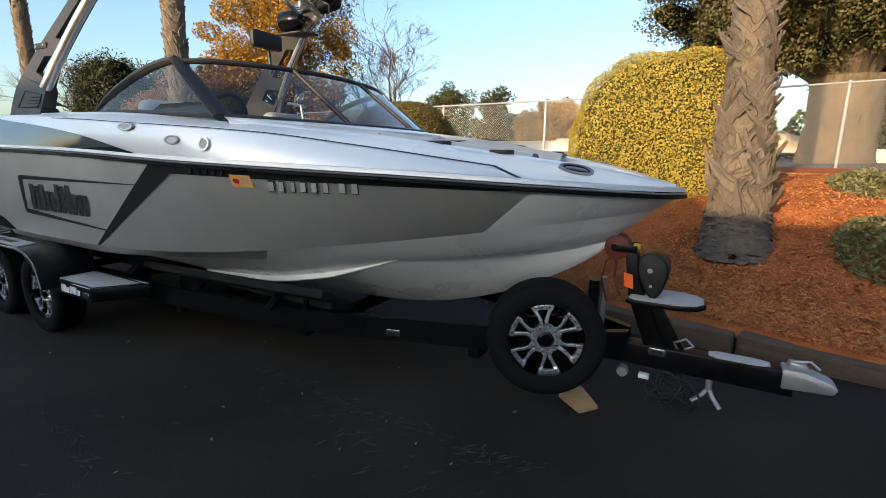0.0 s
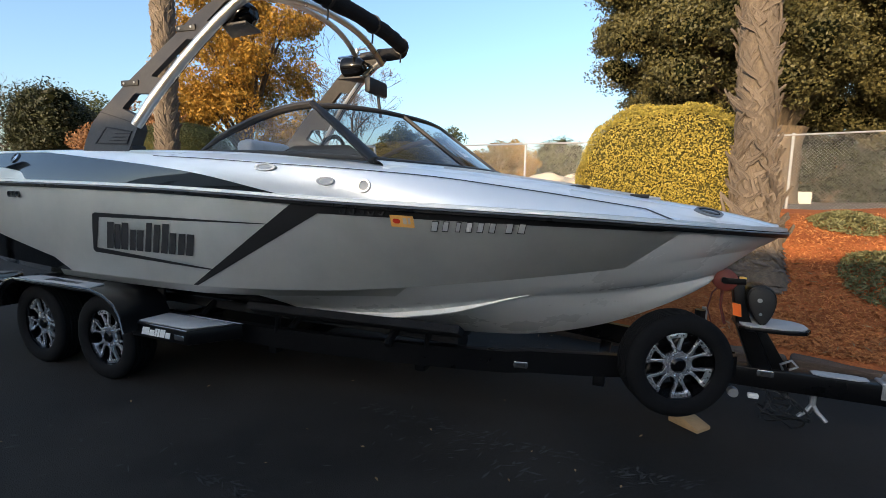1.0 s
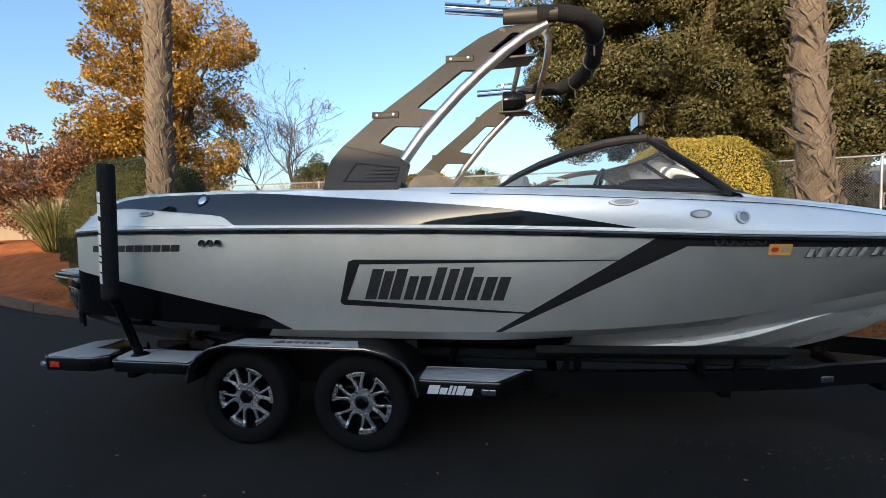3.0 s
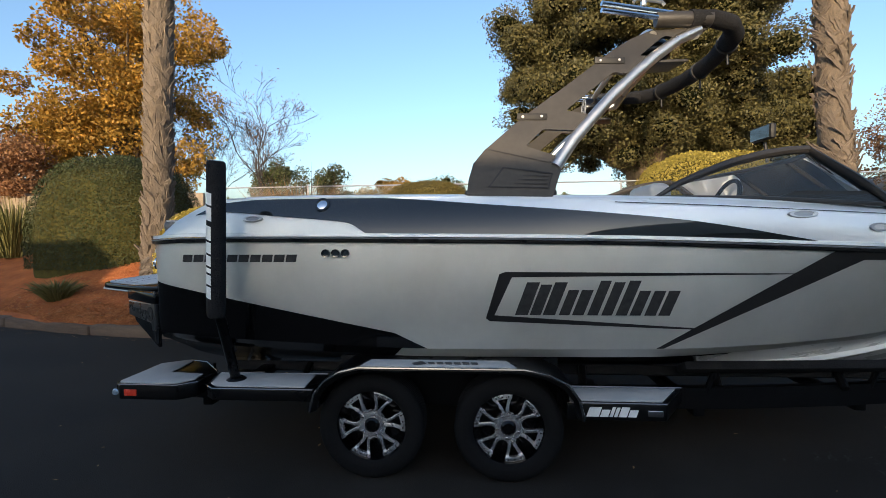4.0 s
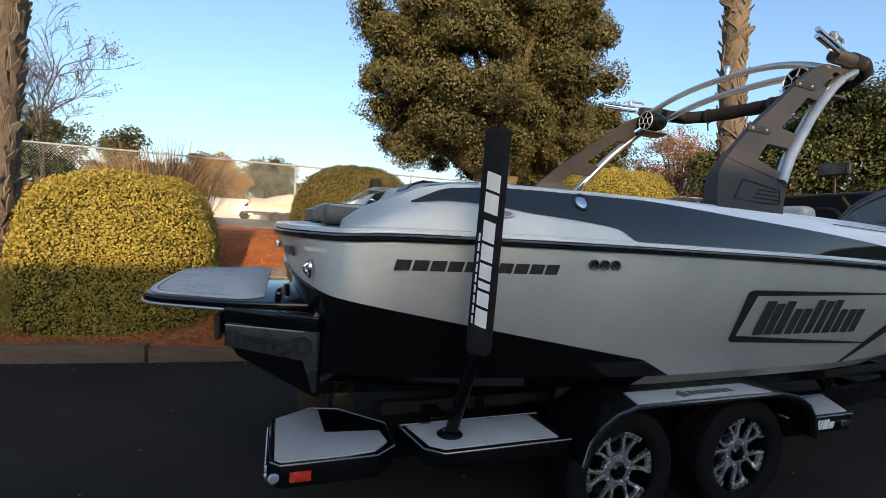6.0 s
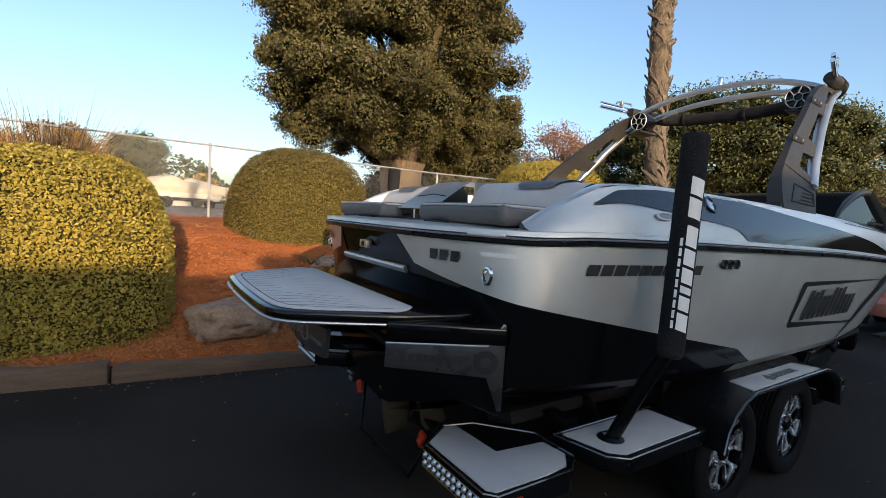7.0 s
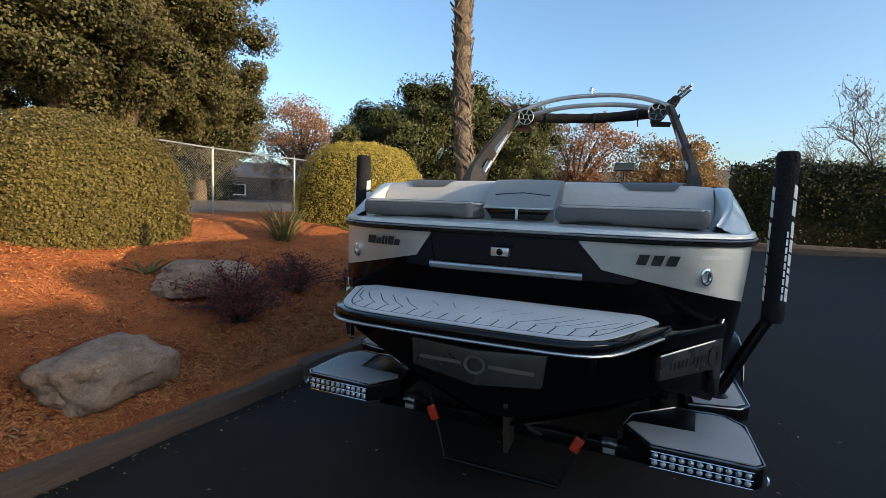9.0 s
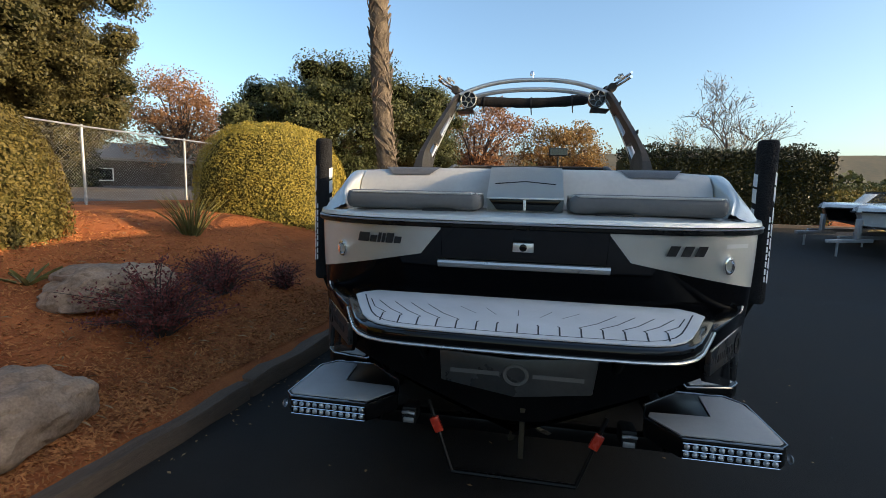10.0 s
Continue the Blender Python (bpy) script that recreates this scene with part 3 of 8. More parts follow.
for f in bm.faces:
    c = f.calc_center_median()
    band = c.z > chine_l(c.x)[1] + 0.004 and abs(c.y) > chine_l(c.x)[0] - 0.004
    f.material_index = 2 if band and 2.05 < c.x < 5.25 else 0 if c.x > 4.2 else 1
part("hull_bottom", bm, [M_white, M_black, M_hull], boat, "white bow bottom turning black aft, silver chine band", angle=25)

# moulded running strakes under the bow
strake_l = curve([(4.18, 0.655, 0.612), (4.85, 0.65, 0.645), (5.45, 0.625, 0.742), (5.83, 0.605, 0.848), (6.04, 0.607, 0.913)])
for s in (-1, 1):
    bm = B()
    rows = []
    for k in range(42):
        x = 4.18 + 1.86 * k / 41
        y, z = strake_l(x)
        g = min(1, (6.05 - x) / 0.55 + 0.03)
        w = 0.055 * g
        rows.append([(x, s * (y - w), z - 0.012 * g), (x, s * (y + 0.014 * g - 0.002), z - 0.024 * g), (x, s * (y + 0.024 * g - 0.002), z - 0.014 * g), (x, s * (y + 0.012 * g - 0.002), z + 0.03 * g), (x, s * (y - w), z + 0.03 * g)])
    vs = grid(bm, rows, True)
    bm.faces.new(vs[0])
    part("running_strake", bm, M_white, boat, angle=50)


# transom
bm = B()
rows = []
NY = 28
for k in range(NY + 1):
    w = -1 + 2 * k / NY
    row = []
    for j in range(11):
        q = j / 10
        z = 1.575 - q * 1.05
        half = 1.115 - 0.04 * min(1, q / 0.614) - (0.06 * min(1, max(0, q - 0.614) / 0.06))
        zb = 0.48 + 0.39 * abs(w)
        z = max(z, zb) if j > 5 else z
        row.append((tr_x(w * 1.115, z), w * half, z))
    rows.append(row)
grid(bm, rows)
part("transom", bm, M_black, boat, "gloss black transom")


def decal(name, poly, material, s=-1, off=0.004, label="", step=0.12):
    """A flat graphic of outline poly in x, z laid on the hull's side."""
    bm = B()
    f = bm.faces.new([bm.verts.new((x, 0, z)) for x, z in poly])
    x0, x1 = min(p[0] for p in poly), max(p[0] for p in poly)
    k = math.ceil(x0 / step)
    while k * step < x1:
        bmesh.ops.bisect_plane(bm, geom=bm.verts[:] + bm.edges[:] + bm.faces[:], plane_co=(k * step, 0, 0), plane_no=(1, 0, 0))
        k += 1
    bmesh.ops.triangulate(bm, faces=bm.faces)
    for v in bm.verts:
        hit, nn, _, _ = side_tree[s].ray_cast(V((v.co.x, s * 4, v.co.z)), V((0, -s, 0)))
        if hit is None:
            hit = side_tree[s].find_nearest(V((v.co.x, s * 1.22, v.co.z)))[0]
        v.co = hit + V((0, s * off, 0))
    return part(name, bm, material, boat, label)


for s in (-1, 1):
    decal("chevron", [(4.70, 1.50), (4.66, 1.48), (3.68, 0.866), (3.725, 0.866), (4.86, 1.435), (5.6, 1.418), (6.2, 1.40), (6.8, 1.382), (6.85, 1.39), (6.3, 1.425), (5.6, 1.455), (5.0, 1.482)], M_decal, s, label="black chevron graphic")
    decal("badge_frame", [(2.72, 1.37), (4.46, 1.355), (4.46, 1.35), (2.76, 1.335), (2.65, 1.085), (3.92, 1.005), (3.92, 0.995), (2.62, 1.045), (2.595, 1.065), (2.68, 1.355)], M_decal, s, label="black outlined badge panel")


def bars(name, x0, z0, x1, z1, n, material, s=-1, lean=0.0, gap=0.25, rnd=None, tall=()):
    """Lettering that stays plain: a row of bars."""
    w = (x1 - x0) / n
    for k in range(n):
        a, c = x0 + k * w, x0 + (k + 1 - gap) * w
        za, zb = z0 + (z1 - z0) * 0, z1
        h = zb - za
        if tall and k not in tall:
            zb = za + h * 0.72
        d = lean * (zb - za)
        decal(name, [(a, za), (c, za), (c + d, zb), (a + d, zb)], material, s, 0.006)


# maker's badge as plain slanted blocks
w0 = 2.78
for wd, hh, gap in ((0.082, 0.215, 0.012), (0.07, 0.20, 0.012), (0.078, 0.215, 0.024), (0.066, 0.165, 0.016), (0.072, 0.165, 0.022), (0.066, 0.225, 0.022), (0.066, 0.215, 0.022), (0.07, 0.225, 0.016), (0.068, 0.16, 0.022), (0.07, 0.16, 0.016), (0.07, 0.16, 0.0)):
    z0 = 1.088
    decal("badge_block", [(w0, z0), (w0 + wd, z0), (w0 + wd + 0.35 * hh, z0 + hh), (w0 + 0.35 * hh, z0 + hh)], M_logo, -1, 0.006)
    w0 += wd + gap
bars("name_block", 0.52, 1.437, 1.36, 1.487, 10, M_logo, -1, 0.25, 0.14)
decal("registration_sticker", [(5.335, 1.372), (5.475, 1.368), (5.475, 1.438), (5.335, 1.442)], M_sticker, -1, 0.006, "orange registration sticker")
decal("sticker_mark", [(5.35, 1.402), (5.36, 1.392), (5.385, 1.391), (5.395, 1.40), (5.395, 1.41), (5.385, 1.419), (5.36, 1.42), (5.35, 1.411)], M_red, -1, 0.008)
for a, wd in ((5.412, 0.022), (5.442, 0.014)):
    decal("sticker_digit", [(a, 1.388), (a + wd, 1.388), (a + wd, 1.425), (a, 1.425)], M_cover, -1, 0.008)
for k, (a, wd) in enumerate(((5.56, 0.055), (5.625, 0.05), (5.70, 0.04), (5.757, 0.05), (5.82, 0.05), (5.885, 0.05), (5.975, 0.055), (6.042, 0.055))):
    decal("registration_bar", [(a + 0.004, 1.350), (a + 0.80 * wd, 1.349), (a + 0.80 * wd + 0.02, 1.412), (a + 0.024, 1.413)], M_decal, -1, 0.006)
    decal("registration_bar_face", [(a + 0.009, 1.355), (a + 0.75 * wd, 1.354), (a + 0.75 * wd + 0.017, 1.407), (a + 0.026, 1.408)], M_letter, -1, 0.009)
for k in range(3):
    x = 1.555 + 0.066 * k
    bm = B()
    y = -rail_l(x)[0] - 0.002
    m = Matrix.Translation((x, y + 0.006, 1.494)) @ Matrix.Rotation(radians(90), 4, "X")
    lathe(bm, [(0.0, 0.004), (0.015, 0.004), (0.017, 0.012), (0.027, 0.014), (0.028, 0.0)], m, 20)
    part("drain_fitting", bm, M_stripe, boat)
for k in range(5):
    x = 5.04 + 0.062 * k
    hit = side_tree[-1].ray_cast(V((x, -4, 1.458)), V((0, 1, 0)))[0]
    bm = B()
    m = Matrix.Translation(hit) @ Matrix.Rotation(radians(90), 4, "X") @ Matrix.Rotation(radians(-8), 4, "Y")
    lathe(bm, [(0.014, 0.006), (0.016, 0.011), (0.024, 0.011), (0.026, 0.0)], m, 16)
    part("vent_fitting", bm, M_matte, boat)

# rub rail all round: black moulding with a bright insert
loop = [V((tr_x(w, 1.575) - 0.004, w, 1.575)) for w in [-1.08 + 2.16 * k / 24 for k in range(25)]]
port = [V((0.28 + 7.28 * u, rail_l(0.28 + 7.28 * u)[0], rail_l(0.28 + 7.28 * u)[1])) for u in US]
path = loop + port + [V((p.x, -p.y, p.z)) for p in port[::-1][1:]]


def sweep(bm, pts, prof):
    n = len(pts)
    rows = []
    for i, p in enumerate(pts):
        t = (pts[(i + 1) % n] - pts[i - 1])
        o = V((-t.y, t.x, 0)).normalized()
        rows.append([p + o * a + V((0, 0, h)) for a, h in prof])
    grid(bm, rows + [rows[0]], True)


bm = B()
sweep(bm, path, [(-0.03, -0.020), (0.014, -0.019), (0.021, -0.013), (0.021, 0.0), (0.016, 0.004), (-0.03, 0.004)])
part("rub_rail", bm, M_rail, boat, "black rub rail")
bm = B()
sweep(bm, path, [(0.010, 0.004), (0.022, 0.004), (0.024, 0.009), (0.018, 0.013), (0.010, 0.013)])
part("rub_rail_insert", bm, M_railmetal, boat, "dull metal rail insert")
bm = B()
sweep(bm, path, [(-0.02, 0.019), (0.014, 0.019), (0.008, 0.04), (-0.02, 0.045)])
part("rail_cap", bm, M_hull, boat, "silver rail cap")

# the crease where the deck's side turns into its top
def crease_l(x):
    y0, z0 = rail_l(x)
    y1, z1 = shoulder_l(x)
    inset = deck_inset(x)
    return max(0.0, y0 - inset) if x > 7.3 else y0 - inset, max(z0 + 0.03, z1 - deck_gap(x))


deck_inset = curve([(0.28, 0.075), (0.8, 0.11), (1.2, 0.115), (2.0, 0.11), (2.8, 0.09), (3.4, 0.05), (4.0, 0.02), (4.5, 0.015), (4.93, 0.025), (5.2, 0.05), (5.6, 0.08), (6.1, 0.11), (6.7, 0.135), (7.1, 0.13), (7.35, 0.08), (7.5, 0.04), (7.56, 0.0)])
deck_gap = curve([(0.28, 0.012), (3.0, 0.014), (3.5, 0.03), (4.5, 0.045), (5.2, 0.038), (5.6, 0.03), (6.1, 0.035), (6.6, 0.035), (7.0, 0.04), (7.4, 0.02), (7.56, 0.01)])
XE = (0.29, 7.54)
# topsides of the deck, from rail to shoulder, and the gunwale top
for s in (-1, 1):
    bm = B()
    rows = []
    for u in US:
        a, c = on(rail_l, u, *XR, s) + V((0, 0, 0.02)), on(shoulder_l, u, *XS, s)
        e = on(crease_l, u, *XE, s)
        row = []
        for k in range(8):
            q = k / 7
            p = a.lerp(e, q)
            p.y += s * 0.012 * math.sin(math.pi * q) * min(1, a.y * s * 3)
            row.append(p)
        rows.append(row + [e.lerp(c, 0.5) + V((0, 0, 0.006)), c])
    grid(bm, rows)
    deck_tree = BVHTree.FromBMesh(bm)
    side_tree[s * 2] = deck_tree
    rake = V((1.0, 0, -2.1)).normalized()
    for co, no in ((V((6.71, 0, 1.515)), rake), (V((1.95, 0, 1.6)), V((1, 0, 0)))):
        bmesh.ops.bisect_plane(bm, geom=bm.verts[:] + bm.edges[:] + bm.faces[:], plane_co=co, plane_no=no)
    for f in bm.faces:
        c = f.calc_center_median()
        top = abs(c.y) < crease_l(c.x)[0] - 0.004 and c.z > crease_l(c.x)[1] - 0.01
        nose_end = c.x > 6.72 + 0.19 * max(0.0, min(1.0, (1.513 - c.z) / 0.09))
        f.material_index = 2 if (top and c.x > 1.6) or nose_end else 0 if c.x < 1.95 else 1
    part("deck_side", bm, [M_hull, M_deck, M_white], boat, "silver aft and pearl forward deck side", angle=28)
    bm = B()
    rows = []
    for u in US:
        c = on(shoulder_l, u, *XS, s)
        inn = 0.16
        if c.x < 0.9:
            continue
        w = max(0, abs(c.y) - inn)
        rows.append([c, V((c.x, s * (w + inn * 0.93 if w else abs(c.y) * 0.9), c.z + 0.012)), V((c.x, s * (w + inn * 0.5 if w else abs(c.y) * 0.5), c.z + 0.02)), V((c.x, s * w, c.z + 0.012)), V((c.x, s * max(0, w - 0.02), c.z - 0.12 * max(0.1, min(1, (7.4 - c.x) / 0.3))))])
    grid(bm, rows)
    part("gunwale", bm, M_deck, boat, angle=50)


def deck_pt(x, z, s, off):
    """The point of the deck's side at x and z, lifted off it."""
    y0, z0 = rail_l(x)
    y1, z1 = crease_l(x)
    q = max(0, min(1, (z - z0 - 0.02) / (z1 - z0 - 0.02)))
    return V((x, s * (y0 + (y1 - y0) * q + 0.012 * math.sin(math.pi * q) * min(1, 3 * y0) + off), min(z, z1 + 0.004)))


def deck_band(name, lower, upper, x0, x1, material, s, label, n=90, off=0.006):
    lo, hi = curve(lower), curve(upper)
    bm = B()
    grid(bm, [[deck_pt(x, lo(x) + (hi(x) - lo(x)) * j / 7, s, off) for j in range(8)] for x in [x0 + (x1 - x0) * k / n for k in range(n + 1)]])
    return part(name, bm, material, boat, label)


for s in (-1, 1):
    deck_band("deck_stripe", [(0.6, 1.755), (0.8, 1.775), (1.2, 1.742), (1.68, 1.695), (1.72, 1.685), (1.86, 1.612), (3.0, 1.597), (4.0, 1.566), (4.62, 1.540)], [(0.6, 1.762), (0.8, 1.838), (1.2, 1.862), (1.8, 1.858), (2.63, 1.80), (3.78, 1.69), (4.62, 1.545)], 0.6, 4.62, M_stripe, s, "dark glossy deck stripe", 120)
    xs = [3.4 + 3.31 * k / 24 for k in range(25)]
    deck_band("bow_line", [(x, crease_l(x)[1] - 0.008) for x in xs], [(x, crease_l(x)[1] - 0.003) for x in xs], 3.4, 6.71, M_logo, s, "thin dark line under the deck edge", 90)
    zc = crease_l(6.71)[1]
    deck_band("bow_line", [(6.71, zc - 0.009), (6.90, 1.426)], [(6.71, zc - 0.002), (6.90, 1.436)], 6.71, 6.90, M_logo, s, "raked dark line at the bow", 20)


def fitting(name, x, z, rx, rz, material, label, s=-1, inner=None):
    p = deck_pt(x, z, s, 0.0)
    ax = (deck_pt(x + 0.03, z, s, 0.0) - deck_pt(x - 0.03, z, s, 0.0)).normalized()
    up = deck_pt(x, z + 0.02, s, 0.0) - deck_pt(x, z - 0.02, s, 0.0)
    nn = ax.cross(up).normalized()
    nn = nn if nn.y * s > 0 else -nn
    m = Matrix.Translation(p + nn * 0.003) @ Matrix((ax, nn.cross(ax), nn)).transposed().to_4x4() @ Matrix.Diagonal((rx, rz, 1, 1))
    bm = B()
    lathe(bm, [(0, 0.006), (0.62, 0.006), (0.7, 0.012), (0.92, 0.012), (1.0, 0.0)], m, 28)
    ob = part(name, bm, material, boat, label)
    bm = B()
    lathe(bm, [(0, 0.009), (0.6, 0.008), (0.66, 0.006)], m, 28)
    part(name + "_insert", bm, inner or M_matte, ob)


for s in (-1, 1):
    fitting("cleat", 4.485, 1.713, 0.09, 0.024, M_alu, "dull chrome pull-up cleat", s, M_galv)
    fitting("vent", 4.931, 1.631, 0.063, 0.027, M_galv, "oval chrome vent", s, M_letter)
    fitting("speaker_ring", 5.177, 1.606, 0.042, 0.042, M_alu, "round chrome ring fitting", s, M_railmetal)
    loc = side_tree[s * 2].find_nearest(V((7.06, s * 0.414, 1.478)))[0]
    nn = V((0.46, s * 0.52, 0.72)).normalized()
    ax = (V((0.83, -s * 0.5, -0.16)) - nn * V((0.83, -s * 0.5, -0.16)).dot(nn)).normalized()
    m = Matrix.Translation(loc + nn * 0.005) @ Matrix((ax, nn.cross(ax), nn)).transposed().to_4x4() @ Matrix.Diagonal((0.10, 0.034, 1, 1))
    bm = B()
    lathe(bm, [(0.74, 0.006), (0.8, 0.014), (0.94, 0.012), (1.0, -0.03)], m, 28)
    cleat = part("bow_cleat", bm, M_railmetal, boat, "oval bow cleat folded flush in its cup")
    bm = B()
    lathe(bm, [(0, 0.004), (0.6, 0.005), (0.76, 0.007)], m, 28)
    part("cup", bm, M_black, cleat)
    bm = B()
    lathe(bm, [(0, 0.014), (0.5, 0.013), (0.66, 0.006)], m @ Matrix.Diagonal((1, 0.45, 1, 1)), 24)
    part("horn", bm, M_railmetal, cleat)
    fitting("fuel_cap", 1.51, 1.812, 0.055, 0.055, M_stripe, "round fuel cap with a chrome lid", s, M_chrome)
    fitting("stern_cleat", 1.04, 1.722, 0.075, 0.022, M_alu, "chrome stern cleat", s, M_railmetal)

# cockpit: floor, liner, seats
bm = B()
rows = []
for u in US[6:-4]:
    x = XS[0] + (XS[1] - XS[0]) * u
    y = max(0.05, shoulder_l(x)[0] - 0.17)
    rows.append([(x, -y, shoulder_l(x)[1] - 0.1), (x, -y + 0.02, 1.2), (x, y - 0.02, 1.2), (x, y, shoulder_l(x)[1] - 0.1)])
grid(bm, rows)
part("cockpit_liner", bm, M_vinyl, boat, "light grey cockpit liner", angle=30)
bm = B()
prism(bm, [(4.55, -1.0), (5.45, -0.84), (5.45, 0.84), (4.55, 1.0)], "z", 1.55, 1.70, 0.03)
part("dash", bm, M_matte, boat, "dark dashboard")
for y in (-0.62, 0.55):
    bm = B()
    box(bm, (3.75, y - 0.24, 1.42), (3.92, y + 0.24, 1.96), 0.06, Matrix.Identity(4), 3)
    part("helm_seat", bm, M_vinyl, boat, "light helm seat back")
bm = B()
tube(bm, [(4.42 + 0.06 * math.sin(a), -0.55 + 0.17 * math.cos(a), 1.83 + 0.16 * math.sin(a)) for a in [2 * math.pi * k / 20 for k in range(21)]], 0.016, 8, caps=False)
part("steering_wheel", bm, M_matte, boat)
bm = B()
for s in (-1, 1):
    grid(bm, [[(x, s * (shoulder_l(x)[0] - a), shoulder_l(x)[1] + h) for a, h in ((0.15, 0.0), (0.19, 0.035), (0.27, 0.035), (0.33, -0.02), (0.34, -0.1))] for x in [5.5 + 0.1 * k for k in range(14)]])
part("bow_cushion", bm, M_vinyl, boat, "light vinyl bow bolsters")

# ---- windshield ----
def holed(bm, outer, holes, lo, hi):
    """A plate with openings; lo and hi carry 2D points to the two faces."""
    for mp, flip in ((lo, False), (hi, True)):
        es = []
        for loop_ in [outer] + holes:
            vs = [bm.verts.new(mp(*p)) for p in loop_]
            es += [bm.edges.new((vs[k], vs[(k + 1) % len(vs)])) for k in range(len(vs))]
        bmesh.ops.triangle_fill(bm, edges=es, use_beauty=True)
    for loop_ in [outer] + holes:
        a = [bm.verts.new(lo(*p)) for p in loop_]
        c = [bm.verts.new(hi(*p)) for p in loop_]
        for k in range(len(a)):
            j = (k + 1) % len(a)
            bm.faces.new((a[k], a[j], c[j], c[k]))
    bmesh.ops.remove_doubles(bm, verts=bm.verts, dist=0.0005)
    return bm


ws_top = curve([(-1.0, 4.68, 2.125), (-0.85, 4.80, 2.14), (-0.5, 4.94, 2.15), (0, 5.0, 2.155), (0.5, 4.94, 2.15), (0.85, 4.80, 2.14), (1.0, 4.68, 2.125)])
ws_bot = curve([(-1.0, 5.13, 1.775), (-0.85, 5.28, 1.765), (-0.5, 5.47, 1.755), (0, 5.56, 1.75), (0.5, 5.47, 1.755), (0.85, 5.28, 1.765), (1.0, 5.13, 1.775)])


def ws_pt(w, q):
    a, c = ws_bot(w), ws_top(w)
    lo = V((a[0], w * 1.10, a[1]))
    hi = V((c[0], w * 1.05, c[1]))
    return lo.lerp(hi, q)


for w0, w1, nm in ((-0.97, -0.36, "front_pane"), (-0.34, 0.34, "walkthrough_pane"), (0.36, 0.97, "front_pane")):
    bm = B()
    grid(bm, [[ws_pt(w0 + (w1 - w0) * k / 12, j / 4) for j in range(5)] for k in range(13)])
    part(nm, bm, M_glass, boat, "tinted windshield glass").visible_shadow = False
bm = B()
tube(bm, [ws_pt(-1 + 2 * k / 40, 1.0) for k in range(41)], 0.018, 8)
part("windshield_header", bm, M_tower, boat, "charcoal windshield top frame")
bm = B()
tube(bm, [ws_pt(-1 + 2 * k / 40, -0.02) + V((0.01, 0, 0)) for k in range(41)], 0.022, 8)
part("windshield_base", bm, M_tower, boat)
for w in (-0.35, 0.35):
    bm = B()
    tube(bm, [ws_pt(w, 0), ws_pt(w, 1)], 0.017, 8)
    part("windshield_mullion", bm, M_tower, boat)
for s in (-1, 1):
    bm = B()
    tube(bm, [(5.16, s * 1.10, 1.765), (4.92, s * 1.085, 1.955), (4.67, s * 1.055, 2.135)], [0.066, 0.062, 0.045], 10, flat=0.4)
    part("corner_post", bm, M_tower, boat, "charcoal corner post")
    top = [(3.70, 1.835), (3.85, 1.925), (4.0, 1.99), (4.2, 2.06), (4.4, 2.11), (4.55, 2.13), (4.67, 2.135)]
    yy = lambda x, z: s * (1.12 - 0.2 * (z - 1.83))
    bm = B()
    tube(bm, [(x, yy(x, z), z) for x, z in top], [0.012, 0.02, 0.026, 0.028, 0.028, 0.027, 0.026], 8)
    tube(bm, [(3.70, yy(0, 1.835), 1.835), (4.3, s * 1.12, 1.825), (5.14, s * 1.11, 1.775)], 0.016, 8)
    part("side_frame", bm, M_tower, boat, "charcoal side window frame")
    bm = B()
    low = [(x, 1.835 - 0.045 * max(0, (x - 3.7) / 1.4)) for x, z in top]
    grid(bm, [[(x, yy(x, zl + (zh - zl) * j / 3), zl + (zh - zl) * j / 3) for j in range(4)] for (x, zh), (_, zl) in zip(top + [(5.08, 1.80)], low + [(5.08, 1.785)])])
    part("side_pane", bm, M_clear, boat, "clear side window").visible_shadow = False
    bm = B()
    holed(bm, [(4.42, 1.815), (4.56, 1.865), (4.98, 1.86), (5.1, 1.79)], [], lambda x, z: V((x, s * 1.118, z)), lambda x, z: V((x, s * 1.10, z)))
    part("window_trim", bm, M_matte, boat, "dark trim block in the side window")
bm = B()
tube(bm, [(4.80, -0.42, 2.14), (4.78, -0.42, 2.30)], 0.012, 8)
mirror_arm = part("mirror_arm", bm, M_matte, boat)
bm = B()
box(bm, (-0.02, -0.135, -0.055), (0.03, 0.135, 0.065), 0.025, pose(4.76, -0.42, 2.36, 0, 0, 0))
part("mirror", bm, M_matte, boat, "black rear-view mirror")
bm = B()
prism(bm, [(-0.12, -0.042), (0.12, -0.042), (0.12, 0.05), (-0.12, 0.05)], "x", -0.024, -0.021, m=pose(4.76, -0.42, 2.36, 0, 0, 0))
part("mirror_glass", bm, M_stripe, boat, "dark mirror glass")
bm = B()
tube(bm, [(4.3, 0.35, 1.86), (4.28, 0.35, 2.0), (4.1, 0.36, 2.03)], 0.014, 8)
part("grab_handle", bm, M_alu, boat)

# cowl: pale ledge in front of the windshield, and the foredeck edge beside it
bm = B()
rows = []
for k in range(41):
    w = -1 + 2 * k / 40
    p = ws_pt(w, 0)
    fwd = 0.10 + 0.10 * (1 - w * w)
    rows.append([p + V((-0.05, 0, -0.005)), p + V((0.02, 0, 0.0)), p + V((fwd * 0.8, w * 0.02, -0.02)), p + V((fwd, w * 0.02, -0.035)), p + V((fwd, w * 0.02, -0.12))])
grid(bm, rows)
part("cowl", bm, M_white, boat, "pale cowl ledge at the windshield's foot")

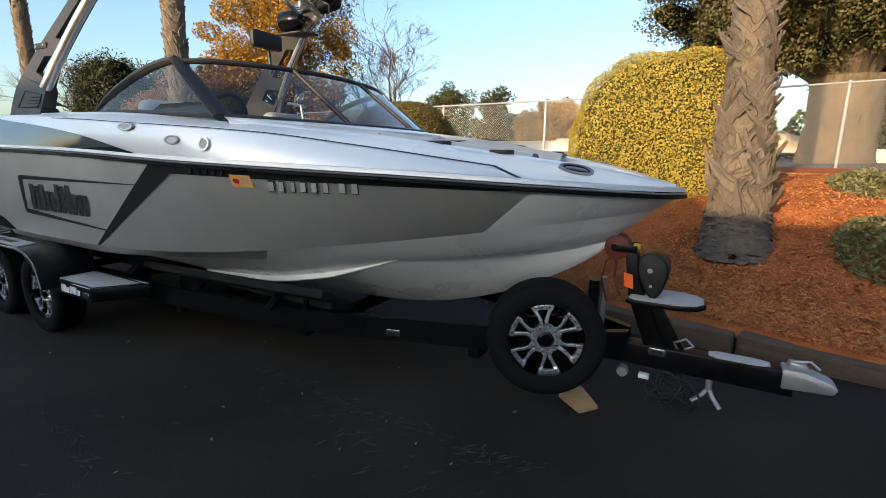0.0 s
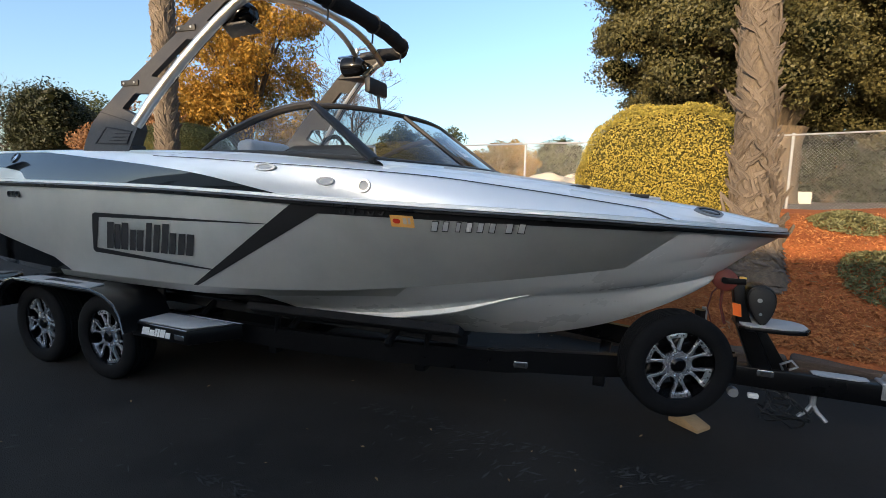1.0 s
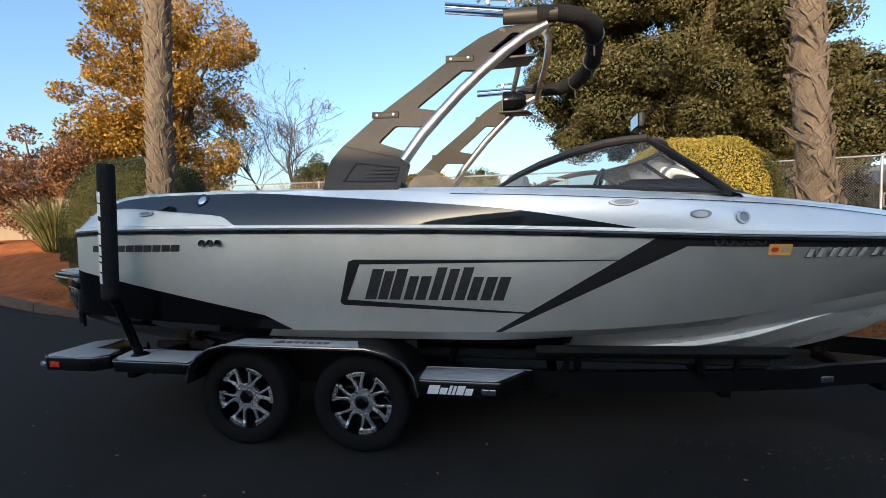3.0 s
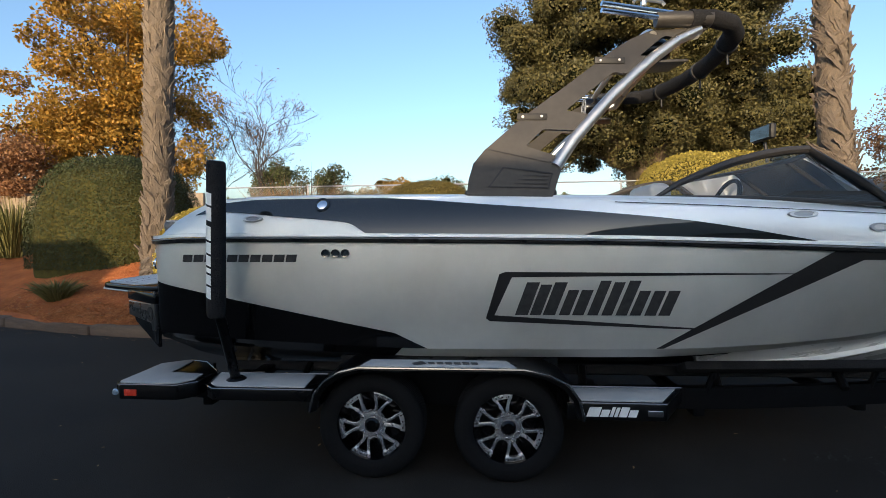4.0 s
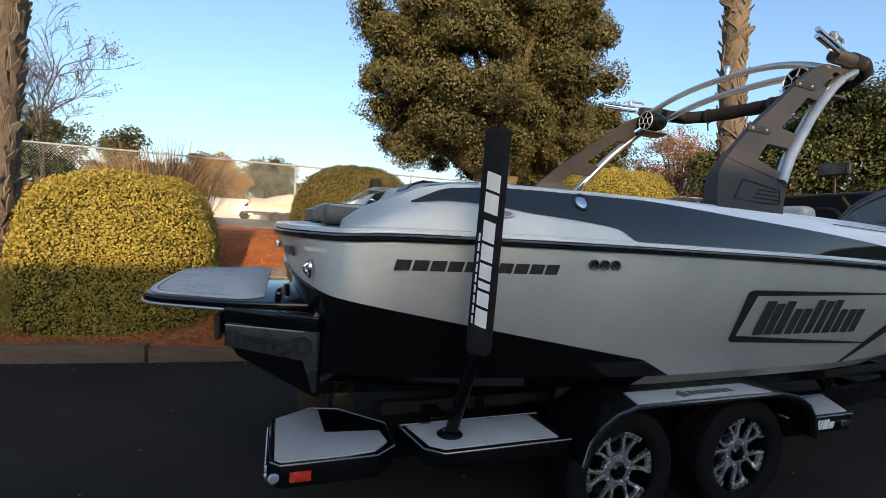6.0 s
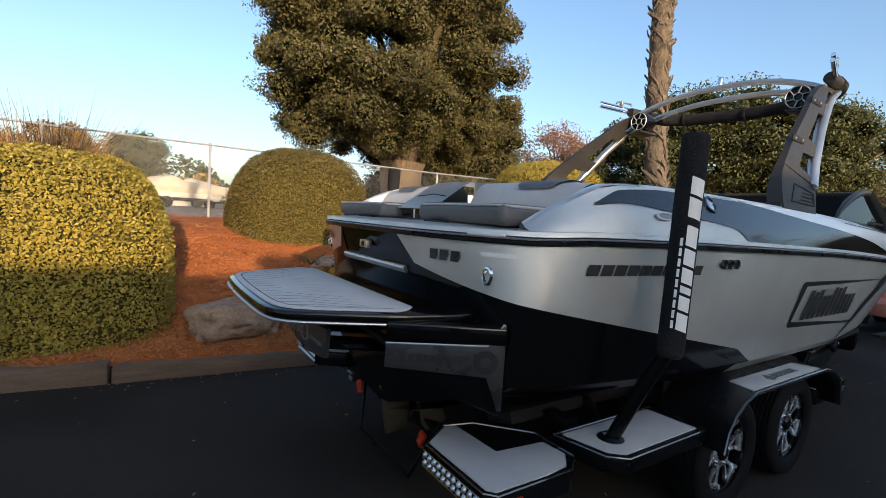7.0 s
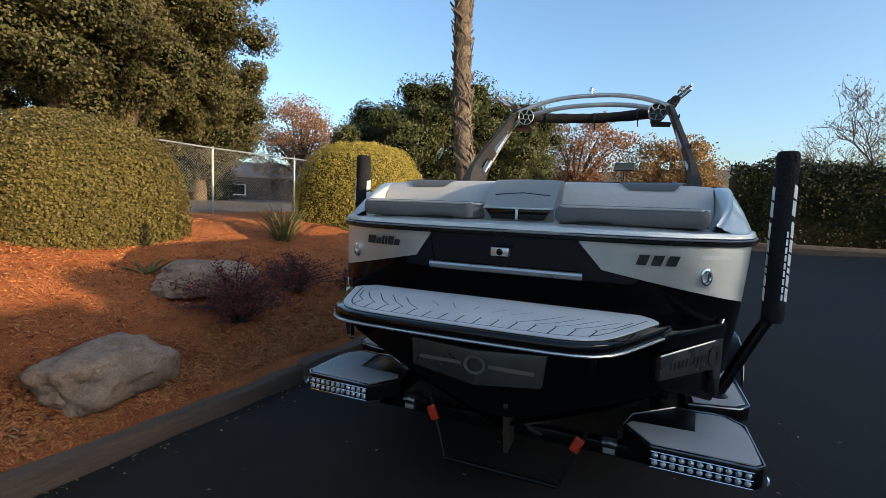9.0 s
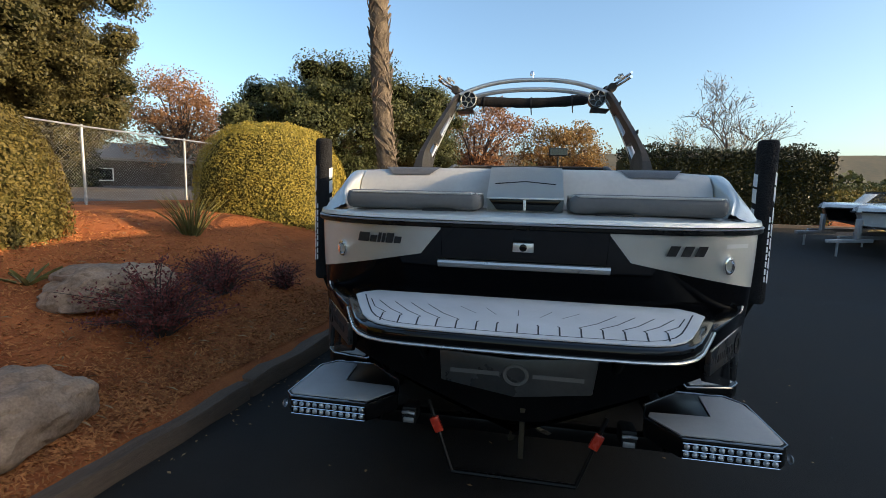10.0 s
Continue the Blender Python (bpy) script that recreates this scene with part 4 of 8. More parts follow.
for s in (-1, 1):
    for x0, x1, y, z in ((5.72, 5.99, 0.64, 1.668), (6.25, 6.39, 0.60, 1.625), (6.62, 6.73, 0.50, 1.578)):
        bm = B()
        box(bm, (x0, -0.05, -0.012), (x1, 0.05, 0.012), 0.006, Matrix.Translation((0, s * y, z)))
        part("bow_grille", bm, M_matte, boat, "black slot in the bow coaming")

# ---- tower ----
def ty(z):
    return 1.20 - 0.27 * max(0, (z - 1.87)) / 1.1


spar = [(2.474, 1.862), (2.488, 1.969), (2.519, 2.076), (2.591, 2.164), (2.705, 2.263), (2.818, 2.361), (2.941, 2.455), (3.144, 2.602), (3.338, 2.749), (3.434, 2.826), (3.587, 2.924), (3.74, 2.988), (4.03, 2.988), (4.10, 2.98),
        (4.03, 2.945), (3.91, 2.885), (3.76, 2.77), (3.61, 2.635), (3.47, 2.50), (3.335, 2.355), (3.20, 2.205), (3.07, 2.065), (3.088, 2.018), (3.03, 1.845)]
holes = [[(2.873, 2.185), (2.878, 2.20), (2.975, 2.295), (2.995, 2.302), (3.195, 2.288), (3.20, 2.278), (3.075, 2.122), (3.06, 2.118)],
         [(3.145, 2.425), (3.15, 2.44), (3.45, 2.68), (3.47, 2.688), (3.565, 2.678), (3.565, 2.665), (3.305, 2.402), (3.29, 2.397)],
         [(3.645, 2.803), (3.80, 2.93), (3.82, 2.938), (3.885, 2.928), (3.735, 2.805), (3.715, 2.795)]]
for s in (-1, 1):
    bm = B()
    holed(bm, spar, holes, lambda x, z: V((x, s * ty(z), z)), lambda x, z: V((x, s * (ty(z) - 0.10 + 0.055 * min(1, max(0, (z - 1.95) / 0.25))), z)))
    leg = part("tower_leg", bm, M_tower, boat, "charcoal slotted tower leg", smooth=False)
    bm = B()
    pts = [(3.057, 2.047), (3.177, 2.223), (3.314, 2.379), (3.451, 2.528), (3.589, 2.659), (3.747, 2.797), (3.904, 2.91), (4.052, 2.98)]
    tube(bm, [(x, s * (ty(z) - 0.012), z) for x, z in pts], [0.040, 0.040, 0.039, 0.039, 0.038, 0.038, 0.037, 0.036], 18)
    part("tower_tube", bm, M_alu, boat, "brushed aluminium tower tube")
    for x, z, a in ((2.862, 2.388, 0.03), (3.391, 2.772, 0.05)):
        bm = B()
        box(bm, (-0.10, -0.007, -0.023), (0.10, 0.007, 0.023), 0.006, Matrix.Translation((x + 0.05, s * (ty(z) + 0.006), z + 0.0)) @ Matrix.Rotation(a, 4, "Y"))
        plate = part("hinge_plate", bm, M_matte, leg)
        for dx in (-0.062, 0.062):
            bm = B()
            lathe(bm, [(0, 0.006), (0.008, 0.005), (0.010, 0)], Matrix.Translation((x + 0.05 + dx, s * (ty(z) + 0.014), z)) @ Matrix.Rotation(radians(-90 * s), 4, "X"), 10)
            part("bolt", bm, M_galv, plate)
    bm = B()
    skin = lambda x, z: V((x, s * (ty(z) + 0.003), z))
    under = lambda x, z: V((x, s * (ty(z) - 0.002), z))
    holed(bm, [(2.612, 1.915), (2.712, 2.05), (3.035, 2.003), (3.006, 1.902)], [[(2.632, 1.92), (2.72, 2.041), (3.026, 1.996), (2.999, 1.910)]], skin, under)
    for q in range(3):
        z = 1.935 + 0.026 * q
        holed(bm, [(2.78 + 0.03 * q, z), (3.00 + 0.007 * q, z - 0.006), (3.00 + 0.007 * q, z - 0.001), (2.78 + 0.03 * q, z + 0.005)], [], skin, under)
    holed(bm, [(2.60, 2.172), (3.06, 2.058), (3.06, 2.064), (2.604, 2.178)], [], skin, under)
    part("leg_louvre", bm, M_padline, leg, "dark louvre lines")
    bm = B()
    box(bm, (2.46, s * 1.13 - 0.06, 1.845), (3.06, s * 1.13 + 0.06, 1.90), 0.02)
    part("leg_mount", bm, M_matte, boat)
    # speaker can
    m = Matrix.Translation((3.66, s * 0.77, 2.895)) @ Matrix.Rotation(radians(90), 4, "Y")
    bm = B()
    lathe(bm, [(0.075, 0.012), (0.098, 0.0), (0.104, 0.02), (0.104, 0.06), (0.10, 0.13), (0.085, 0.2), (0.05, 0.245), (0.0, 0.25)], m, 28)
    lathe(bm, [(0.0, 0.02), (0.08, 0.02)], m, 28)
    can = part("tower_speaker", bm, M_black, boat, "black bullet speaker")
    bm = B()
    lathe(bm, [(0.03, 0.0), (0.034, -0.006), (0.038, 0.0)], m, 20)
    for k in range(6):
        a = math.pi * k / 3
        tube(bm, [m @ V((0.035 * math.cos(a), 0.035 * math.sin(a), -0.002)), m @ V((0.095 * math.cos(a + 0.25), 0.095 * math.sin(a + 0.25), 0.0))], 0.006, 6)
    lathe(bm, [(0.090, 0.0), (0.095, -0.006), (0.101, 0.002)], m, 28)
    part("speaker_grille", bm, M_galv, can, "aluminium speaker grille")
    bm = B()
    prism(bm, [(3.60, 0.70), (3.92, 0.72), (3.98, 0.93), (3.75, 0.93)], "z", 2.765, 2.785, 0.006, Matrix.Diagonal((1, s, 1, 1)))
    part("speaker_bracket", bm, M_tower, boat)
    # board rack of paired bars
    rack = None
    for dz in (0.0, 0.055):
        bm = B()
        tube(bm, [(3.98, s * 0.93, 3.03 + dz * 0.7), (3.36, s * 1.085, 3.062 + dz * 0.8)], 0.017, 10)
        rack = part("rack_bar", bm, M_chrome, boat, "polished board rack bar")
    bm = B()
    tube(bm, [(3.58, s * 1.03, 3.128), (3.60, s * 1.027, 3.15), (3.78, s * 0.982, 3.145), (3.80, s * 0.978, 3.125)], 0.011, 8)
    box(bm, (3.635, s * 1.012 - 0.02, 3.105), (3.665, s * 1.012 + 0.02, 3.165), 0.006)
    part("rack_clamp", bm, M_alu, boat)
    bm = B()
    tube(bm, [(3.75, s * 0.955, 3.04), (3.76, s * 0.955, 3.04), (4.12, s * 0.925, 3.045)], [0.046, 0.052, 0.052], 16)
    part("rack_hub", bm, M_tower, boat, "charcoal rack hub")


def arch(y, xa, xm, za, zm):
    w = y / 0.93
    return (xm + (xa - xm) * w * w, y, zm + (za - zm) * abs(w) ** 2.4)


for xa, xm, za, zm, r in ((3.74, 3.86, 2.95, 3.165, 0.027), (4.02, 4.10, 2.94, 3.10, 0.03)):
    bm = B()
    tube(bm, [arch(-0.93 + 1.86 * k / 30, xa, xm, za, zm) for k in range(31)], r, 12)
    part("tower_arch", bm, M_alu, boat, "brushed aluminium tower arch")
bm = B()
lathe(bm, [(0.018, 0), (0.018, 0.03), (0.028, 0.032), (0.028, 0.07), (0.02, 0.085), (0, 0.088)], Matrix.Translation((3.86, 0, 3.185)), 16)
part("anchor_light", bm, M_chrome, boat, "small anchor light")
bm = B()
pts = [(3.98, -0.93, 3.045), (4.13, -0.92, 3.05), (4.29, -0.85, 3.04), (4.39, -0.7, 3.025), (4.44, -0.45, 3.01), (4.47, -0.2, 3.005), (4.475, 0, 3.0), (4.47, 0.2, 3.005), (4.44, 0.45, 3.01), (4.39, 0.7, 3.015), (4.29, 0.85, 3.02), (4.13, 0.92, 3.03), (3.98, 0.93, 3.04)]
fine = []
for a, c in zip(pts, pts[1:]):
    fine += [V(a).lerp(V(c), k / 5) for k in range(5)]
fine.append(V(pts[-1]))
tube(bm, fine, [0.060 + 0.012 * noise.noise(p * 6) + (0.006 if 10 < k < 50 else 0) for k, p in enumerate(fine)], 14)
part("bimini_roll", bm, M_fabric, boat, "rolled black canvas bimini")
for k in (18, 30, 44):
    bm = B()
    p = fine[k]
    t = (fine[k + 1] - fine[k - 1]).normalized()
    tube(bm, [p - t * 0.012, p + t * 0.012], 0.078, 14)
    tube(bm, [p - V((0, 0, 0.07)), p - V((0, 0.01, 0.16))], 0.008, 6)
    part("bimini_strap", bm, M_matte, boat)

# ---- stern: seat backs, cushions, hatch, swim platform ----
bm = B()
rows = []
for k in range(33):
    y = -1.035 + 2.07 * k / 32
    x0 = tr_x(y * 1.06, 1.575)
    rows.append([(x0 + 0.005, y, 1.595), (x0 + 0.03, y, 1.618), (x0 + 0.16, y, 1.628), (0.50 + 0.12 * y * y, y, 1.632), (0.62, y, 1.64)])
grid(bm, rows)
part("transom_deck", bm, M_hull, boat, "silver transom deck")


def pad(name, x0, x1, y0, y1, z0, z1, material, label, tilt=0, bevel=0.035):
    bm = B()
    c = V(((x0 + x1) / 2, (y0 + y1) / 2, (z0 + z1) / 2))
    box(bm, (x0 - c.x, y0 - c.y, z0 - c.z), (x1 - c.x, y1 - c.y, z1 - c.z), bevel, None, 4)
    ob = part(name, bm, material, boat, label, m=Matrix.Translation(c) @ Matrix.Rotation(radians(tilt), 4, "Y"))
    return ob


for s in (-1, 1):
    a, c = sorted((s * 0.235, s * 0.985))
    cu = pad("stern_cushion", 0.215, 0.54, a, c, 1.632, 1.735, M_vinyl2, "grey padded stern seat cushion", 0, 0.04)
    bm = B()
    tube(bm, [(0.50, a + 0.008, 1.722), (0.26, a + 0.008, 1.722), (0.223, a + 0.045, 1.724), (0.223, c - 0.045, 1.724), (0.26, c - 0.008, 1.722), (0.50, c - 0.008, 1.722)], 0.007, 6)
    part("piping", bm, M_vinyl, cu)
    # seat back, with a darker insert
    bm = B()
    rows = []
    for k in range(17):
        y = s * (0.215 + 0.822 * k / 16)
        z1 = 1.885 - 0.02 * (k / 16) ** 3
        rows.append([(0.57, y, 1.64), (0.60, y, 1.74), (0.63, y, 1.80), (0.68, y, z1 - 0.02), (0.73, y, z1), (0.82, y, z1 - 0.005), (0.9, y, z1 - 0.05), (0.92, y, 1.5)])
    grid(bm, rows)
    part("seat_back", bm, M_vinyl, boat, "light vinyl stern seat back", angle=60)
    bm = B()
    grid(bm, [[(0.652, s * (0.60 + 0.24 * j / 6), 1.838), (0.676, s * (0.565 + 0.30 * j / 6), 1.866), (0.727, s * (0.54 + 0.36 * j / 6), 1.888), (0.82, s * (0.52 + 0.40 * j / 6), 1.884)] for j in range(7)])
    part("seat_insert", bm, M_vinyl2, boat, "grey vinyl insert")
    # moulded wing beside the seat back, sloping in from the shoulder to the deck
    bm = B()
    rows = []
    for k in range(21):
        x = 0.30 + 0.68 * k / 20
        y, z = shoulder_l(x)
        foot = V((x, 0.985 + 0.03 * min(1, (x - 0.3) / 0.3), 1.612))
        g = min(1, (x - 0.3) / 0.35)
        top = V((x, (y - 0.02) * (1 - g) + 1.045 * g, z + 0.002))
        ins = top.lerp(foot, 0.5) + V((0, 0.006, -0.004))
        row = [V((x, y, z)), V((x, y - 0.012, z + 0.008)), top.lerp(V((x, y, z)), 0.35) + V((0, 0, 0.008)), top, top.lerp(foot, 0.12), ins, foot.lerp(top, 0.1), foot]
        rows.append([(p.x, s * p.y, p.z) for p in row])
    vs = grid(bm, rows)
    part("seat_wing", bm, M_hull, boat, angle=70)
    # small black block set in for the dark recess under the cushion
    bm = B()
    box(bm, (0.19, s * 0.45 - 0.09, 1.624), (0.24, s * 0.45 + 0.09, 1.637), 0.004)
    part("cushion_recess", bm, M_matte, cu)
# centre hatch
bm = B()
rows = []
for k in range(9):
    y = -0.208 + 0.416 * k / 8
    rows.append([(0.40, y, 1.632), (0.345, y, 1.702), (0.36, y, 1.72), (0.46, y, 1.79), (0.565, y, 1.862), (0.61, y, 1.885 + 0.006 * (1 - abs(y) * 4)), (0.95, y, 1.89), (0.96, y, 1.6)])
grid(bm, rows)
bmesh.ops.solidify(bm, geom=bm.faces[:], thickness=0.012)
hatch = part("centre_hatch", bm, M_hull, boat, "silver moulded centre hatch")
bm = B()
prism(bm, [(-0.15, 1.640), (0.15, 1.640), (0.195, 1.698), (-0.195, 1.698)], "x", 0.335, 0.40, 0.003)
vent = part("hatch_vent", bm, M_black, hatch, "black slot under the hatch")
bm = B()
box(bm, (0.33, -0.008, 1.638), (0.36, 0.008, 1.70), 0.003)
part("vent_divider", bm, M_hull, vent)
bm = B()
box(bm, (0.325, -0.208, 1.699), (0.38, 0.208, 1.71), 0.005)
part("hatch_lip", bm, M_hull, hatch)
bm = B()
tube(bm, [(0.452, -0.17, 1.785), (0.475, 0.0, 1.80), (0.452, 0.17, 1.785)], 0.004, 6)
part("hatch_crease", bm, M_padline, hatch)

# transom graphics and fittings
def on_transom(name, poly, material, off=0.004, label="", n=8):
    bm = B()
    bm.faces.new([bm.verts.new((0, y, z)) for y, z in poly])
    for k in range(-18, 19):
        bmesh.ops.bisect_plane(bm, geom=bm.verts[:] + bm.edges[:] + bm.faces[:], plane_co=(0, k * 0.06, 0), plane_no=(0, 1, 0))
    for z in (1.55, 1.5, 1.45, 1.4, 1.35, 1.3):
        bmesh.ops.bisect_plane(bm, geom=bm.verts[:] + bm.edges[:] + bm.faces[:], plane_co=(0, 0, z), plane_no=(0, 0, 1))
    for v in bm.verts:
        v.co.x = tr_x(v.co.y, v.co.z) - off
    return part(name, bm, material, boat, label)


for s in (-1, 1):
    if s > 0:
        for k, (wd, hh) in enumerate(((0.066, 0.05), (0.038, 0.036), (0.018, 0.052), (0.018, 0.05), (0.04, 0.052), (0.038, 0.036))):
            y0 = 0.865 - (0.0, 0.072, 0.117, 0.141, 0.165, 0.211)[k]
            on_transom("transom_name", [(y0, 1.462), (y0 - wd, 1.462), (y0 - wd - 0.3 * hh, 1.462 + hh), (y0 - 0.3 * hh, 1.462 + hh)], M_logo, 0.012)
    else:
        for k in range(3):
            y0 = -0.662 - 0.066 * k
            on_transom("transom_name", [(y0, 1.455), (y0 - 0.046, 1.455), (y0 - 0.062, 1.505), (y0 - 0.016, 1.505)], M_logo, 0.012)
    m = Matrix.Translation((tr_x(0.975, 1.41) - 0.011, s * 0.975, 1.41)) @ Matrix.Rotation(radians(-90), 4, "Y") @ Matrix.Rotation(radians(-14 * s), 4, "X") @ Matrix.Diagonal((1.25, 0.78, 0.9, 1))
    bm = B()
    lathe(bm, [(0.018, 0.004), (0.026, 0.014), (0.033, 0.012), (0.037, 0.0)], m, 24)
    eye = part("tow_eye", bm, M_chrome, boat, "chrome oval tow eye")
    bm = B()
    tube(bm, [m @ V((-0.024, 0, 0.004)), m @ V((-0.01, 0, 0.03)), m @ V((0.01, 0, 0.03)), m @ V((0.024, 0, 0.004))], 0.006, 8)
    part("eye_loop", bm, M_chrome, eye)
on_transom("transom_label", [(-0.95, 1.515), (-1.08, 1.515), (-1.08, 1.495), (-0.95, 1.495)], M_whitepaint, 0.012)
bm = B()
for z, r in ((1.375, 0.016), (1.362, 0.012)):
    tube(bm, [(tr_x(y, z) - 0.012, y, z) for y in [-0.42 + 0.84 * k / 16 for k in range(17)]], r, 8)
part("grab_rail", bm, M_alu, boat, "aluminium transom grab rail")
bm = B()
box(bm, (-0.006, -0.055, 1.45), (0.03, 0.045, 1.495), 0.004)
camera_badge = part("stern_badge", bm, M_alu, boat, "small aluminium stern badge")
bm = B()
lathe(bm, [(0, 0.006), (0.014, 0.004), (0.018, 0)], Matrix.Translation((-0.006, -0.005, 1.472)) @ Matrix.Rotation(radians(-90), 4, "Y"), 16)
part("badge_lens", bm, M_black, camera_badge)

half = [(0.34, 0.90), (0.02, 0.862), (-0.13, 0.825), (-0.22, 0.79), (-0.40, 0.705), (-0.52, 0.645), (-0.585, 0.60), (-0.63, 0.545), (-0.652, 0.48), (-0.662, 0.40), (-0.668, 0.25), (-0.671, 0.12), (-0.672, 0.0)]
outline = half + [(x, -y) for x, y in half[::-1][1:]]
bm = B()
prism(bm, outline, "z", 1.176, 1.224, 0.014)
platform = part("swim_platform", bm, M_black, boat, "black swim platform with a grey foam deck")
bm = B()
padhalf = [(-0.045, 0.70), (-0.10, 0.755), (-0.16, 0.775)] + [(x + 0.030, y * 0.962) for x, y in half[3:]]
prism(bm, padhalf + [(x, -y) for x, y in padhalf[::-1][1:]], "z", 1.225, 1.233, 0.003)
part("platform_pad", bm, M_swimpad, platform, "grey foam deck pad")
bm = B()


def ribbon(bm, pts, w, z=1.2338):
    """A flat dark groove line along pts."""
    rows = []
    for k, p in enumerate(pts):
        a, c = pts[max(0, k - 1)], pts[min(len(pts) - 1, k + 1)]
        d = math.hypot(c[0] - a[0], c[1] - a[1])
        nx, ny = -(c[1] - a[1]) / d * w / 2, (c[0] - a[0]) / d * w / 2
        rows.append([(p[0] + nx, p[1] + ny, z), (p[0] - nx, p[1] - ny, z)])
    grid(bm, rows)


ribbon(bm, [(x + 0.062, y * 0.92) for x, y in outline][3:-3], 0.006)
part("pad_border", bm, M_padline, platform, "dark border groove")
for k in range(-7, 8):
    y = k * 0.076
    xr = next((a[0] + (c[0] - a[0]) * (abs(y) - a[1]) / (c[1] - a[1]) for a, c in zip(half, half[1:]) if c[1] <= abs(y) <= a[1]), half[-1][0])
    g = max(-1, min(1, y / 0.12))
    # herringbone: a short groove in from the edge, then a longer one raked outwards
    bm = B()
    ribbon(bm, [(xr + 0.062, y * 0.98), (xr + 0.17, y * 1.02), (xr + 0.185, y * 1.02 - 0.006 * g)], 0.006)
    part("pad_groove", bm, M_padline, platform, "short dark groove")
    bm = B()
    if abs(k) > 2:
        ribbon(bm, [(xr + 0.185, y * 1.02 - 0.006 * g), (xr + 0.26, y + 0.075 * g), (min(-0.09, xr + 0.40), y + 0.17 * g if abs(y) < 0.5 else y + 0.14 * g)], 0.005)
    else:
        ribbon(bm, [(xr + 0.30, y + 0.02 * g), (xr + 0.40, y + 0.10 * g)], 0.004)
    part("pad_groove", bm, M_padline if abs(k) > 2 else M_faintline, platform, "raked dark groove")
bm = B()
tube(bm, [(x - 0.003, y * 1.003, 1.180) for x, y in outline][3:-3], 0.0065, 8)
part("platform_trim", bm, M_alu, platform, "bright lower trim")
for s in (-1, 1):
    bm = B()
    tube(bm, [(0.22, s * 0.5, 0.8), (-0.22, s * 0.5, 1.13)], 0.022, 8)
    part("platform_strut", bm, M_matte, boat)
    # surf gate: a faceted trim plate hinged at the corner
    m = pose(0.20, s * 1.06, 0.0, 0, 0, 34 * s)
    bm = B()
    prism(bm, [(-0.50, 0.995), (-0.50, 1.10), (-0.06, 1.112), (0.005, 1.21), (0.015, 1.21), (0.015, 0.83), (-0.005, 0.83), (-0.06, 0.975)], "y", -0.012, 0.012, 0.004, m)
    gate = part("surf_gate", bm, M_gate, boat, "dark grey hinged surf gate plate")
    # aluminium tube that draws in the highlight on the plate's top edge
    bm = B()
    tube(bm, [m @ V((x_, s * 0.008, z_ + 0.002)) for x_, z_ in ((-0.50, 1.10), (-0.06, 1.112), (0.005, 1.21))], 0.004, 6)
    part("gate_highlight", bm, M_alu, gate, "bright tube drawn as the highlight along the plate's edge")
    bm = B()
    lo, hi = sorted((-s * 0.014, -s * 0.034))
    prism(bm, [(-0.49, 1.0), (-0.44, 0.945), (-0.01, 0.80), (0.012, 0.80), (0.012, 1.12), (-0.49, 1.09)], "y", lo, hi, 0.004, m)
    part("gate_panel", bm, M_black, gate, "gloss black gate blade")
    for k in range(8):
        if k == 4:
            continue
        bm = B()
        prism(bm, [(-0.40 + 0.031 * k, 1.03), (-0.378 + 0.031 * k, 1.03), (-0.372 + 0.031 * k, 1.062), (-0.394 + 0.031 * k, 1.062)], "y", -0.016, 0.016, 0, m)
        part("emblem_bar", bm, M_matte, gate)
    bm = B()
    lathe(bm, [(0.024, -0.017), (0.052, -0.017), (0.052, 0.017), (0.024, 0.017)], m @ Matrix.Translation((-0.065, 0, 1.043)) @ Matrix.Rotation(radians(90), 4, "X"), 24, True)
    part("gate_emblem", bm, M_matte, gate)
    bm = B()
    box(bm, (-0.50, -0.02 if s < 0 else -0.06, 1.118), (0.02, 0.06 if s < 0 else 0.02, 1.196), 0.012, m)
    part("gate_arm", bm, M_black, boat, "gloss black arm over the gate plate")
# wedge, rudder and propeller under the transom
bm = B()
prism(bm, [(-0.335, 1.06), (0.0, 1.035), (0.33, 1.05), (0.32, 0.915), (0.0, 0.865), (-0.315, 0.905)], "x", -0.325, -0.295, 0.006)
wedge = part("wake_plate", bm, M_wake, boat, "grey wake plate under the swim platform")
bm = B()
lathe(bm, [(0.034, 0.0), (0.036, 0.004), (0.046, 0.004), (0.048, 0.0)], Matrix.Translation((-0.325, 0.0, 0.965)) @ Matrix.Rotation(radians(-90), 4, "Y") @ Matrix.Diagonal((1.0, 1.15, 1, 1)), 24)
part("plate_emblem", bm, M_faintline, wedge, "plain oval emblem")
for y0, y1 in ((-0.28, -0.07), (0.07, 0.28)):
    bm = B()
    box(bm, (-0.3265, y0, 0.956), (-0.3245, y1, 0.974))
    part("emblem_bar", bm, M_faintline, wedge)
for y0 in (-0.22, 0.22):
    bm = B()
    prism(bm, [(-0.30, 1.00), (0.16, 0.93), (0.16, 0.86), (-0.30, 0.93)], "y", y0 - 0.015, y0 + 0.015, 0.004)
    part("wedge_arm", bm, M_black, wedge)
bm = B()
prism(bm, [(0.02, 0.60), (0.24, 0.60), (0.22, 0.30), (0.08, 0.28)], "y", -0.014, 0.014, 0.004, Matrix.Translation((0.12, -0.04, 0)))
part("rudder", bm, M_bronze, boat, "dark bronze rudder")
bm = B()
